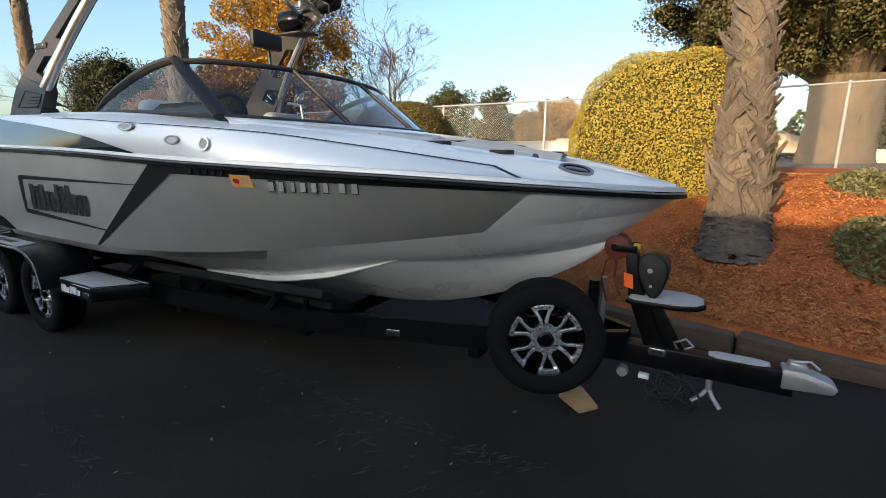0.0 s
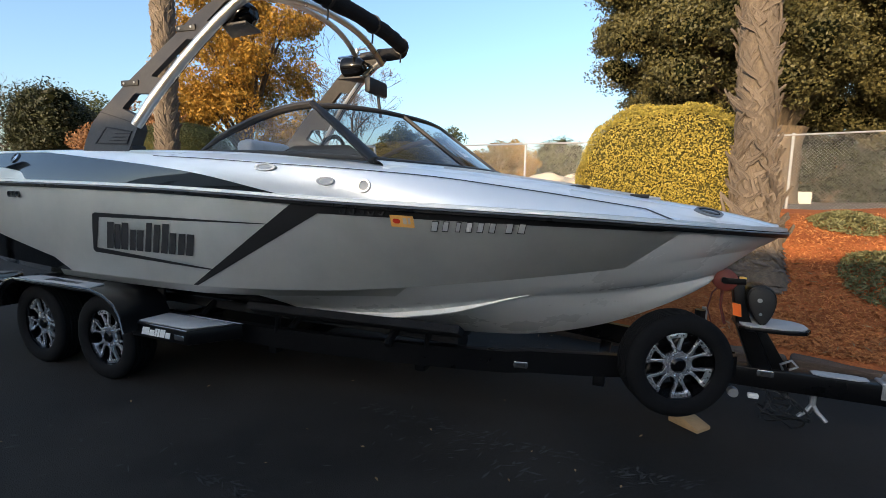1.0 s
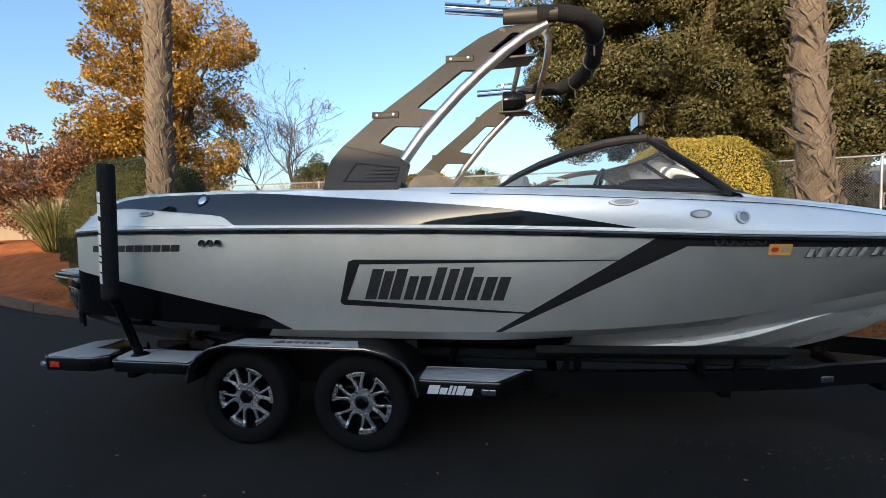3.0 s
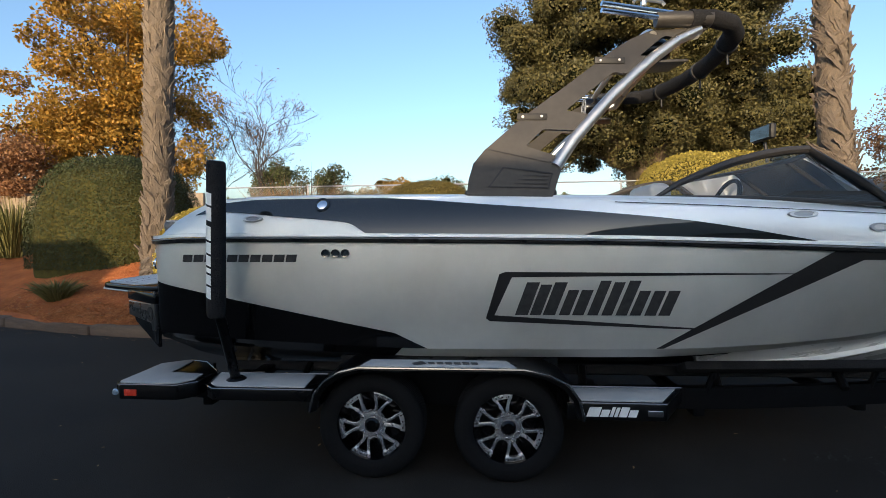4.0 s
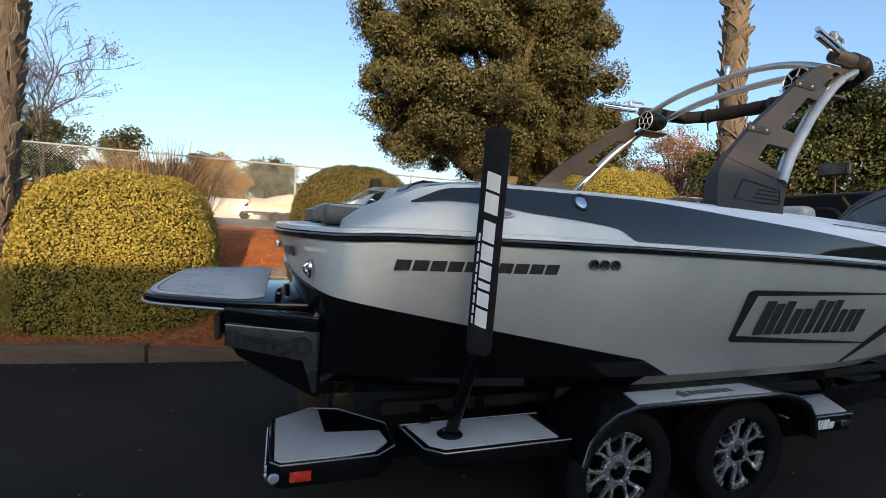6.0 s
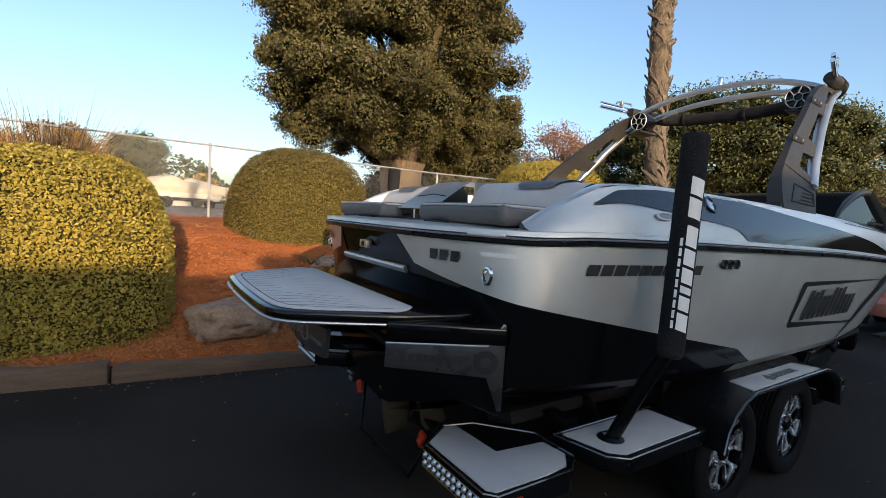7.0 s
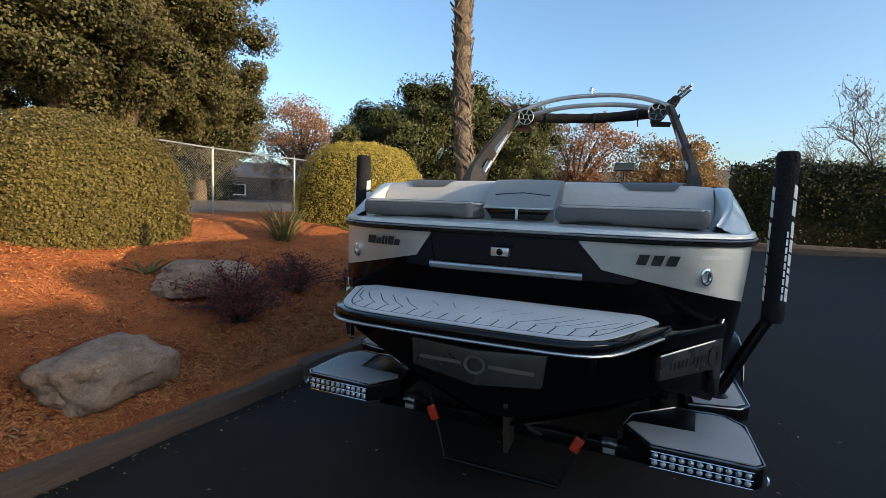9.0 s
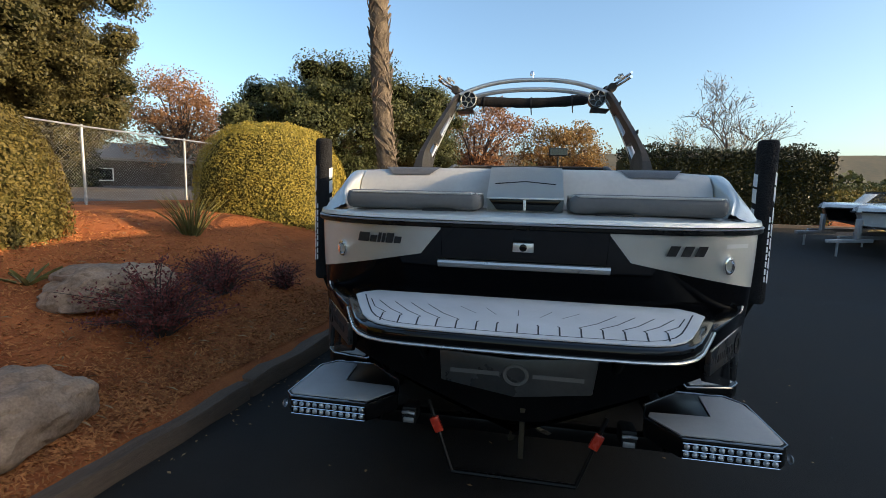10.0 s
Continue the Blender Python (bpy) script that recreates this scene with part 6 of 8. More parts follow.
# safety chains and wiring hanging from the tongue
rng = random.Random(11)
for k in range(6):
    bm = B()
    p = V((7.45 + 0.05 * k, -0.06 + 0.02 * k, 0.32))
    pts = [p]
    for j in range(1, 44):
        u = j / 43
        pts.append(p.lerp(V((7.57 + 0.02 * k + 0.10 * math.sin(u * 9 + k * 2.1), -0.08 + 0.08 * math.cos(u * 8 + k), 0.28 - 0.15 * u + 0.035 * math.sin(u * 14 + k))), min(1, u * 6)))
    tube(bm, pts, 0.006, 6)
    part("safety_cable", bm, M_matte, trailer, "black coiled safety cable")
bm = B()
lathe(bm, [(0.0, -0.03), (0.03, -0.03), (0.035, 0.0), (0.03, 0.03), (0, 0.03)], Matrix.Translation((7.34, -0.08, 0.28)) @ Matrix.Rotation(radians(90), 4, "X"), 16)
part("hub_plug", bm, M_galv, trailer)
bm = B()
box(bm, (7.43, -0.09, 0.255), (7.49, -0.05, 0.285), 0.006)
part("wiring_plug", bm, M_whitepaint, trailer)
bm = B()
tube(bm, [(7.62, -0.02, 0.46), (7.60, -0.04, 0.50), (7.66, -0.03, 0.53), (7.70, -0.02, 0.49), (7.66, -0.01, 0.46)], 0.008, 6)
part("shackle", bm, M_galv, trailer, "bright steel shackle")
# rear cross frame with tie-downs and red reflectors
for s in (-1, 1):
    bm = B()
    tube(bm, [(0.30, s * 0.50, 0.52), (0.20, s * 0.34, 0.16)], 0.012, 8)
    part("tail_brace", bm, M_frame, trailer)
    bm = B()
    box(bm, (-0.012, -0.026, -0.045), (0.012, 0.026, 0.045), 0.005, pose(0.215, s * 0.435, 0.42, 24 * -s, 0, 0))
    part("reflector", bm, M_red, trailer, "red reflector")
    bm = B()
    box(bm, (0.22, s * 0.60 - 0.04, 0.40), (0.34, s * 0.60 + 0.04, 0.50), 0.01)
    td = part("tie_down", bm, M_matte, trailer, "ratchet tie-down")
    bm = B()
    tube(bm, [(0.21, s * 0.60 - 0.035, 0.47), (0.20, s * 0.60, 0.48), (0.21, s * 0.60 + 0.035, 0.47)], 0.01, 8)
    box(bm, (0.212, s * 0.60 - 0.03, 0.41), (0.219, s * 0.60 + 0.03, 0.44), 0.002)
    part("ratchet", bm, M_galv, td)
bm = B()
tube(bm, [(0.20, -0.34, 0.16), (0.20, 0.34, 0.16)], 0.014, 8)
part("tail_bar", bm, M_frame, trailer)

# ---- hedges ----
def dome_dirs(n, rng):
    z = rng.uniform(-0.15, 1, n)
    a = rng.uniform(0, 2 * np.pi, n)
    r = np.sqrt(np.maximum(0, 1 - z * z))
    return np.stack([r * np.cos(a), r * np.sin(a), z], 1)


def superd(D, size, p):
    k = (np.abs(D[:, 0]) ** p + np.abs(D[:, 1]) ** p + np.abs(np.maximum(D[:, 2], 0)) ** p * 1.0 + np.abs(np.minimum(D[:, 2], 0)) ** p) ** (-1 / p)
    return D * k[:, None] * np.array(size)


def hedge(name, at, size, mt, n, leaf, label, p=2.6, seed=1, group="clipped hedges", aspect=0.55):
    """A clipped dome: dark inside, and leaves all over its uneven skin. size: half widths and height."""
    rng = np.random.default_rng(seed)
    e = thing(name, at, label, "hedge", group)
    base = Matrix.Translation(at)
    # plain dark olive dome, slightly smaller than the skin of leaves
    bm = B()
    rows = []
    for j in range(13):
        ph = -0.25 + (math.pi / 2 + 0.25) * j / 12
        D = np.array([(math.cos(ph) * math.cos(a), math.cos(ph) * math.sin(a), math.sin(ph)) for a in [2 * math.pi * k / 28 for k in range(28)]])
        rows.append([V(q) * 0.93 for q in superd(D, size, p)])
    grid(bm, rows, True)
    part("inner_core", bm, M_core, e, "dark olive dome under the leaves", m=base)
    D = dome_dirs(n, rng)
    P = superd(D, size, p)
    w = np.array([1 + 0.035 * noise.noise(V(q) * 1.7 + V((seed, 0, 0))) + 0.022 * noise.noise(V(q) * 5.0) for q in P])
    lay = 1 - 0.09 * rng.uniform(0, 1, n) ** 2
    nrm = unit(D / np.array(size) ** 2)
    Q = P * (w * lay)[:, None] + rng.normal(0, 0.012, (n, 3))
    Q = Q[Q[:, 2] > -0.22]
    nrm = nrm[: len(Q)] if len(Q) == n else unit(Q / np.array(size) ** 2)
    quads("leaves", leaf_quads(Q, rng, leaf, nrm, 0.75, aspect), mt, e, "", base)
    return e


hedge("hedge", (-1.85, 3.62, 0.42), (1.08, 0.98, 1.66), M_privet, 62000, 0.037, "gold variegated hedge clipped into a rounded block", 3.2, 1)
hedge("hedge", (1.40, 6.2, 1.15), (1.26, 1.18, 1.57), M_oliveh, 52000, 0.039, "olive green hedge clipped into a dome", 2.7, 2)
hedge("hedge", (7.02, 5.37, 1.12), (1.42, 1.42, 1.98), M_privet, 62000, 0.040, "gold variegated hedge clipped into a tall dome", 3.0, 3)
hedge("hedge", (-6.4, 6.7, 1.05), (1.75, 1.5, 2.45), M_green, 56000, 0.046, "dark green hedge clipped into a dome", 3.0, 4)


# ---- palms ----
def boot_mesh(seed, crossed=True):
    """One cut leaf base that hugs the trunk: a broad ribbed strap, raked to one hand, with a lifted blunt tip."""
    rng = random.Random(seed)
    bm = B()
    hand = 1 if seed % 2 else -1
    if crossed:
        L, W, th, out = rng.uniform(0.24, 0.40), rng.uniform(0.045, 0.075), rng.uniform(0.55, 1.0), rng.choice((0.006, 0.010, 0.016, 0.024, 0.036))
    else:
        L, W, th, out = rng.uniform(0.15, 0.22), rng.uniform(0.13, 0.17), rng.uniform(0.22, 0.5), rng.uniform(0.035, 0.06)
    R0 = 0.24
    rows = []
    for j in range(7):
        q = j / 6
        w = W * ((1.5 - 1.1 * q if crossed else 1) - 0.70 * q ** 1.2 * (not crossed)) * (1 + (0.28 if crossed else 0.10) * rng.uniform(-1, 1))
        lift = 0.006 + out * q ** 1.8 + (0.007 * rng.uniform(-1, 1) if crossed else 0)
        sway = 0.014 * rng.uniform(-1, 1) if crossed else 0.0
        row = []
        for e_, d in ((-0.5, -0.022), (-0.38, 0.014), (0.0, 0.004 if crossed else 0.012), (0.38, 0.014), (0.5, -0.022)):
            u = sway + hand * (q * L * math.sin(th)) + e_ * w * math.cos(th)
            z = q * L * math.cos(th) * (1 + 0.25 * q) - hand * e_ * w * math.sin(th)
            rr = R0 + lift + d * (1 - 0.4 * q)
            row.append((rr * math.sin(u / R0), rr * math.cos(u / R0) - R0, z))
        rows.append(row)
    vs = grid(bm, rows, True)
    bm.faces.new(vs[-1])
    return mesh_of(bm, M_boot, True, 40)


BOOTS = [boot_mesh(k) for k in range(10)]
STUBS = [boot_mesh(k, False) for k in range(10)]


def palm(at, top, r0, r1, n_boot, z_boot, label, seed, flare=0.18, lean=(0, 0), bend=None, stubby=False, step=0.0085):
    bend = bend or (lambda z: (lean[0] * z, lean[1] * z))
    boots = STUBS if stubby else BOOTS
    rng = random.Random(seed)
    e = thing("palm_tree", at, label, "palm tree", "palms in the bed")
    H = top
    bm = B()
    pts, rs = [], []
    for k in range(60):
        q = k / 59
        z = H * q
        pts.append((at[0] + bend(z)[0], at[1] + bend(z)[1], at[2] - 0.1 + z))
        rs.append(r1 + (r0 - r1) * math.exp(-z / 1.0) + flare * math.exp(-z / 0.22) + 0.012 * math.sin(k * 2.4))
    tube(bm, pts, rs, 22)
    trunk = part("trunk", bm, M_palm, e, "rough fibrous palm trunk")

    def spot(z, a, lift=0.0):
        r = r1 + (r0 - r1) * math.exp(-z / 1.0) + flare * math.exp(-z / 0.22) + lift
        return V((at[0] + bend(z)[0] + r * math.cos(a), at[1] + bend(z)[1] + r * math.sin(a), at[2] - 0.1 + z))
    for k in range(n_boot):
        q = (k + 0.5) / n_boot
        z = 0.38 + (z_boot - 0.38) * q ** 1.08
        a = k * 2.39996 + rng.uniform(-0.12, 0.12)
        tilt = rng.uniform(-0.02, 0.05) if rng.random() < 0.96 else 0.3
        roll = rng.uniform(-0.36, 0.36)
        out = V((math.cos(a), math.sin(a), 0))
        side = V((-math.sin(a), math.cos(a), 0))
        m = Matrix((side, out, V((0, 0, 1)))).transposed().to_4x4()
        sc = rng.uniform(0.85, 1.15) * min(1.05, (spot(z, a) - V((at[0] + bend(z)[0], at[1] + bend(z)[1], spot(z, a).z))).length / 0.25)
        m = Matrix.Translation(spot(z, a, -0.012)) @ m @ Matrix.Rotation(roll, 4, "Y") @ Matrix.Rotation(-tilt, 4, "X") @ Matrix.Scale(sc, 4)
        put("leaf_base", boots[rng.randrange(10)], trunk, m)
    # ragged fibre skirt round the foot
    F = []
    for j in range(15):
        for k in range(44):
            a = 2 * math.pi * (k + 0.5 * (j % 2)) / 44 + rng.uniform(-0.08, 0.08)
            z = 0.52 - 0.034 * j + rng.uniform(-0.05, 0.05)
            wd, sk, ln = rng.uniform(0.12, 0.24), rng.uniform(-0.3, 0.3), rng.uniform(0.03, 0.085)
            lo = rng.uniform(0.02, 0.06)
            F.append([spot(z, a - wd, 0.0), spot(z, a + wd, 0.0), spot(max(0.02, z - ln), a + sk + wd * 0.4, lo), spot(max(0.02, z - ln), a + sk - wd * 0.4, lo)])
    tagged(quads("fibre_skirt", np.array([[tuple(p) for p in f] for f in F]), M_fibre, e, "ragged dark leaf-base fibres"), kind="stuff")
    # the rest of the stubs, higher up
    bm = B()
    z = z_boot
    k = 0
    while z < H - 0.3:
        a = k * 2.39996 + rng.uniform(-0.15, 0.15)
        m = Matrix((V((-math.sin(a), math.cos(a), 0)), V((math.cos(a), math.sin(a), 0)), V((0, 0, 1)))).transposed().to_4x4()
        m = Matrix.Translation(spot(z, a, -0.012)) @ m @ Matrix.Rotation(rng.uniform(-0.3, 0.3), 4, "Y") @ Matrix.Scale(rng.uniform(0.75, 1.05), 4)
        n0 = len(bm.verts)
        bm.from_mesh(boots[rng.randrange(10)])
        bm.verts.ensure_lookup_table()
        for i in range(n0, len(bm.verts)):
            bm.verts[i].co = m @ bm.verts[i].co
        z += step
        k += 1
    tagged(part("upper_bark", bm, M_boot, e, "crossed leaf stubs"), kind="stuff")
    rg = np.random.default_rng(seed)
    Q = []
    hub = V((at[0] + bend(H)[0], at[1] + bend(H)[1], at[2] + H - 0.2))
    for k in range(34):
        a = k * 2.4
        el = rg.uniform(-0.5, 1.2)
        L = 2.6
        for j in range(26):
            q = (j + 1) / 26
            c = hub + V((math.cos(a), math.sin(a), 0)) * L * q * math.cos(el * (1 - 0.3 * q)) + V((0, 0, 1)) * (L * q * math.sin(el) - 1.1 * q * q)
            sd = V((-math.sin(a), math.cos(a), 0))
            for s in (-1, 1):
                t = c + sd * s * 0.5 * (1 - 0.5 * q) + V((0, 0, -0.15))
                w = V((math.cos(a), math.sin(a), 0)) * 0.03
                Q.append([c - w, c + w, t + w * 0.3, t - w * 0.3])
    quads("crown", np.array(Q, dtype=np.float32), M_frond, e, "green feather fronds")
    return e


palm((7.98, 2.72, 0.62), 10.5, 0.305, 0.19, 300, 2.25, "tall palm trunk ringed with crossed dry leaf bases", 3, flare=0.05, bend=lambda z: (-0.03 * min(z, 3), 0.68 * (1 - math.exp(-z / 1.9))))
palm((-3.42, 3.92, 0.75), 10.0, 0.28, 0.215, 290, 3.3, "palm trunk with cut leaf bases beside the gold hedge", 8, 0.03, lean=(0.06, -0.028), stubby=True, step=0.012)
palm((-17.5, 6.2, 0.8), 13.0, 0.33, 0.27, 60, 3.0, "distant palm trunk at the bed's end", 12, stubby=True, step=0.035)


# ---- trees ----
def limbs(bm, base, targets, r, rng, n=7, sides=7):
    for t in targets:
        t = V(t)
        b = V(base)
        mid = b.lerp(t, 0.5) + V((rng.uniform(-0.4, 0.4), rng.uniform(-0.4, 0.4), 0.25 * (t - b).length))
        pts = []
        for k in range(n):
            q = k / (n - 1)
            pts.append(b * (1 - q) ** 2 + mid * 2 * q * (1 - q) + t * q * q)
        tube(bm, pts, [r * (1 - 0.85 * k / (n - 1)) for k in range(n)], sides)


def crown_tree(name, at, trunk_h, trunk_r, center, radii, clumps, per, leaf, mt, label, seed, clump_r=1.0, shell=0.55, bark=None, group="", flat=0.75, low=None, dense=False):
    rng = np.random.default_rng(seed)
    pr = random.Random(seed)
    e = thing(name, at, label, "tree", group)
    C = []
    while len(C) < clumps:
        d = unit(rng.normal(size=3))
        q = shell + (1 - shell) * rng.uniform() ** 0.6
        wob = 1 + 0.25 * noise.noise(V(d) * 1.6 + V((seed, seed, 0)))
        c = np.array(center) + d * q * wob * np.array(radii)
        if c[2] > (low or at[2] + trunk_h * 0.55):
            C.append(c)
    C = np.array(C)
    bm = B()
    fk = V(at) + V((0, 0, trunk_h))
    if trunk_r > 0.9:
        ks = [k / 27 for k in range(28)]
        tube(bm, [V(at) + V((0.05 * q, 0.03 * q, -0.2 + (trunk_h + 0.4) * q)) for q in ks], [trunk_r * (1 + 0.32 * math.exp(-q * 7) + 0.12 * q * q) for q in ks], 48)
        for v in bm.verts:
            p = v.co.copy()
            v.co += V((p.x - at[0], p.y - at[1], 0)).normalized() * (0.16 * noise.noise(p * 0.9) + 0.07 * noise.noise(V((p.x * 4, p.y * 4, p.z * 1.3))) + 0.04 * noise.noise(p * 7))
        for dx, dy, dz, r in ((-3.0, 0.2, 4.6, 0.45), (3.2, 0.5, 4.2, 0.5), (-0.8, 1.0, 6.0, 0.6), (1.5, -2.4, 5.2, 0.4)):
            limbs(bm, fk - V((0, 0, 0.5)), [fk + V((dx, dy, dz))], r, pr, 10, 16)
    else:
        tube(bm, [V(at) - V((0, 0, 0.2)), V(at) + V((0, 0, 0.35)), V(at) + V((0.05, 0.03, trunk_h * 0.6)), fk], [trunk_r * 1.45, trunk_r * 1.08, trunk_r, trunk_r * 0.85], 14)
    idx = rng.permutation(clumps)[: min(clumps, 26)]
    limbs(bm, fk - V((0, 0, 0.2)), [C[i] for i in idx], trunk_r * 0.5, pr)
    part("trunk", bm, bark or M_bark, e, "trunk and limbs")
    P, N = [], []
    heart = B()
    for c in C:
        r = clump_r * rng.uniform(0.6, 1.25)
        d = unit(rng.normal(size=(per, 3)))
        sq = np.array([1, 1, flat])
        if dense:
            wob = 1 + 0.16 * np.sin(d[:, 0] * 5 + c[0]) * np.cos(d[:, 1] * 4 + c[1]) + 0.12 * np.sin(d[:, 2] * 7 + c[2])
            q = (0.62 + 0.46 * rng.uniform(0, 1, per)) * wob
            # near-black lump put in as the shade between the clump's leaves
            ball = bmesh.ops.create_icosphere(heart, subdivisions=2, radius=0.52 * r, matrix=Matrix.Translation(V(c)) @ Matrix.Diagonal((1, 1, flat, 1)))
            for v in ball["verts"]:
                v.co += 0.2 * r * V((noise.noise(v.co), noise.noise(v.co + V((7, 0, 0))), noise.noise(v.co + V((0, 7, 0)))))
        else:
            q = rng.uniform(0.25, 1, per) ** 0.5
        P.append(c + d * (q * r)[:, None] * sq)
        N.append(d)
    P, N = np.concatenate(P), np.concatenate(N)
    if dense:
        part("crown_shade_lumps", heart, M_shade, e, "near-black lumps painted as the shade inside the crown", smooth=False)
    else:
        heart.free()
    quads("crown", leaf_quads(P, rng, leaf, N if dense else None, 0.9 if dense else 1, 0.6), mt, e, "")
    return e


crown_tree("oak_tree", (12.15, 22.6, 1.2), 3.4, 1.18, (11.7, 24.4, 10.8), (7.6, 7.2, 6.5), 360, 1500, 0.150, M_oakleaf, "large spreading live oak behind the fence", 21, 1.2, 0.45, low=5.6, dense=True)
crown_tree("ginkgo_tree", (-14.9, 17.5, 1.2), 2.4, 0.35, (-14.9, 17.5, 8.6), (4.4, 4.2, 6.4), 120, 520, 0.17, M_ginkgo, "tall tree in golden orange autumn leaf", 22, 1.15, 0.3)
crown_tree("shrub_tree", (-17.5, 13.2, 1.2), 0.5, 0.2, (-17.5, 13.2, 3.7), (3.2, 2.4, 2.3), 75, 300, 0.14, M_rust, "rust-brown shrub behind the wall", 23, 0.8, 0.4)
crown_tree("evergreen_tree", (27, 13.5, 1.2), 1.8, 0.4, (27, 13.0, 5.6), (5.6, 6.5, 4.0), 140, 1150, 0.15, M_fargreen, "broad dark evergreen trees beyond the fence", 24, 1.25, 0.45, dense=True)
crown_tree("evergreen_tree", (30, 7.5, 1.0), 1.8, 0.4, (30, 7.5, 6.2), (4.5, 2.6, 3.6), 90, 520, 0.15, M_fargreen, "tall dark evergreen beyond the lot", 25, 1.2, 0.4, dense=True)
crown_tree("maple_tree", (33, 29, 1.5), 2.5, 0.3, (33, 29.5, 7.4), (3.5, 5.2, 4.2), 90, 170, 0.2, M_rust, "thin autumn tree with coppery leaves", 26, 1.3, 0.2, M_twig)
crown_tree("maple_tree", (41, 5.0, 1.2), 2.2, 0.3, (41, 5.0, 6.6), (3.5, 4.2, 4.0), 70, 170, 0.22, M_rust, "rust-coloured tree behind the lot", 27, 1.3, 0.3, M_twig)
crown_tree("maple_tree", (42, -3.0, 1.2), 2.0, 0.3, (42, -3.0, 5.2), (3.0, 4.6, 3.0), 80, 170, 0.22, M_dull, "fading orange-brown tree behind the lot", 28, 1.2, 0.3, M_twig)
crown_tree("evergreen_tree", (-26, 13.5, 1.2), 1.5, 0.4, (-26, 13.5, 4.9), (1.7, 1.5, 2.0), 60, 900, 0.15, M_darkgreen, "dark evergreen at the far end", 29, 1.3, 0.4, dense=True)


def bare_tree(at, h, label, seed, spread=0.5, r=0.12, leaves=None):
    pr = random.Random(seed)
    e = thing("bare_tree", at, label, "tree")
    bm = B()
    tips = []

    def grow(p, d, L, rad, lev):
        pts = [p]
        q = p.copy()
        dd = d.copy()
        for _ in range(3):
            dd = (dd + V((pr.uniform(-1, 1), pr.uniform(-1, 1), pr.uniform(-0.5, 0.75))) * 0.22).normalized()
            q = q + dd * L / 3
            pts.append(q)
        tube(bm, pts, [rad, rad * 0.86, rad * 0.74, rad * 0.62], 6 if lev < 2 else 4 if lev < 4 else 3, caps=False)
        if lev > 3:
            tips.append(q)
        if lev < 7:
            for _ in range(3 if lev in (0, 1, 2, 4) else 2):
                nd = (dd + V((pr.uniform(-1, 1), pr.uniform(-1, 1), pr.uniform(-0.35, 0.6))) * spread * 1.7).normalized()
                grow(pts[pr.choice((1, 2, 3, 3))], nd, L * pr.uniform(0.62, 0.86), max(0.011, rad * 0.6), lev + 1)
    grow(V(at), V((0, 0, 1)), h * 0.32, r, 0)
    part("trunk", bm, M_twig, e, "bare branches", smooth=False)
    if leaves:
        rng = np.random.default_rng(seed)
        P = np.repeat(np.array([tuple(t) for t in tips]), 3, 0)
        P = P + rng.normal(0, 0.2, P.shape)
        quads("crown", leaf_quads(P[::2], rng, 0.09, None, 1, 0.6), leaves, e)
    return e


crown_tree("maple_tree", (-7, 46, 1.3), 1.5, 0.25, (-7.2, 46, 4.6), (3.9, 3.0, 2.5), 90, 420, 0.24, M_ginkgo, "broad orange autumn tree far beyond the fence", 34, 1.1, 0.3, M_twig)
crown_tree("evergreen_tree", (-14.2, 47, 1.3), 1.8, 0.25, (-14.2, 47, 5.6), (2.3, 2.2, 3.0), 50, 240, 0.24, M_fargreen, "round dark pine far beyond the fence", 35, 1.0, 0.3)
crown_tree("evergreen_tree", (-20.5, 48, 1.3), 1.8, 0.25, (-20.5, 48, 6.4), (3.0, 2.4, 3.6), 60, 240, 0.24, M_fargreen, "round dark pine far beyond the fence", 36, 1.0, 0.3)
crown_tree("evergreen_tree", (-46, 26, 1.2), 2.0, 0.4, (-46, 26, 6.4), (4.6, 4.0, 3.9), 70, 300, 0.24, M_fargreen, "round dark evergreen at the far end", 30, 1.4, 0.4)
bare_tree((-62, 27, 1.2), 15.0, "tall bare tree at the far end", 46, 0.6, 0.25, M_rust)
bare_tree((-10.1, 22, 1.2), 8.6, "leafless young tree beyond the fence", 41, 0.5, 0.10, M_rust)
bare_tree((-13.2, 24, 1.2), 9.4, "leafless young tree beyond the fence", 43, 0.45, 0.10, M_rust)
bare_tree((27, -11.2, 0.8), 7.2, "thinly leaved spreading tree behind the hedge", 44, 0.5, 0.12, M_dull)
bare_tree((28.5, -8.6, 0.8), 5.6, "leafless spreading tree behind the hedge", 47, 0.5, 0.09, M_dull)
crown_tree("oak_tree", (20.6, 27.4, 1.2), 1.8, 0.45, (20.6, 27.4, 7.2), (3.9, 3.4, 4.6), 125, 900, 0.165, M_oakleaf, "younger dark oak crowding the large one", 33, 1.15, 0.4, dense=True)
# thickets in the darkest leaf colour fill in the shade under the oak
crown_tree("shrub_tree", (16.6, 29.0, 1.2), 0.6, 0.3, (16.6, 29.0, 3.2), (4.4, 2.4, 2.6), 90, 420, 0.17, M_darkgreen, "overgrown thicket behind the fence, its dark leaves standing in for the oak's shade", 31, 1.0, 0.2, dense=True)
crown_tree("shrub_tree", (22.6, 30.0, 1.2), 0.6, 0.3, (22.6, 30.0, 3.2), (3.0, 2.4, 2.4), 70, 420, 0.17, M_darkgreen, "overgrown thicket behind the fence, its dark leaves standing in for the oak's shade", 37, 1.0, 0.2, dense=True)
crown_tree("evergreen_tree", (-1.4, 47, 1.3), 1.6, 0.25, (-1.4, 47, 5.0), (2.2, 2.2, 2.3), 46, 300, 0.22, M_fargreen, "round dark pine far beyond the fence", 38, 1.0, 0.2, dense=True)
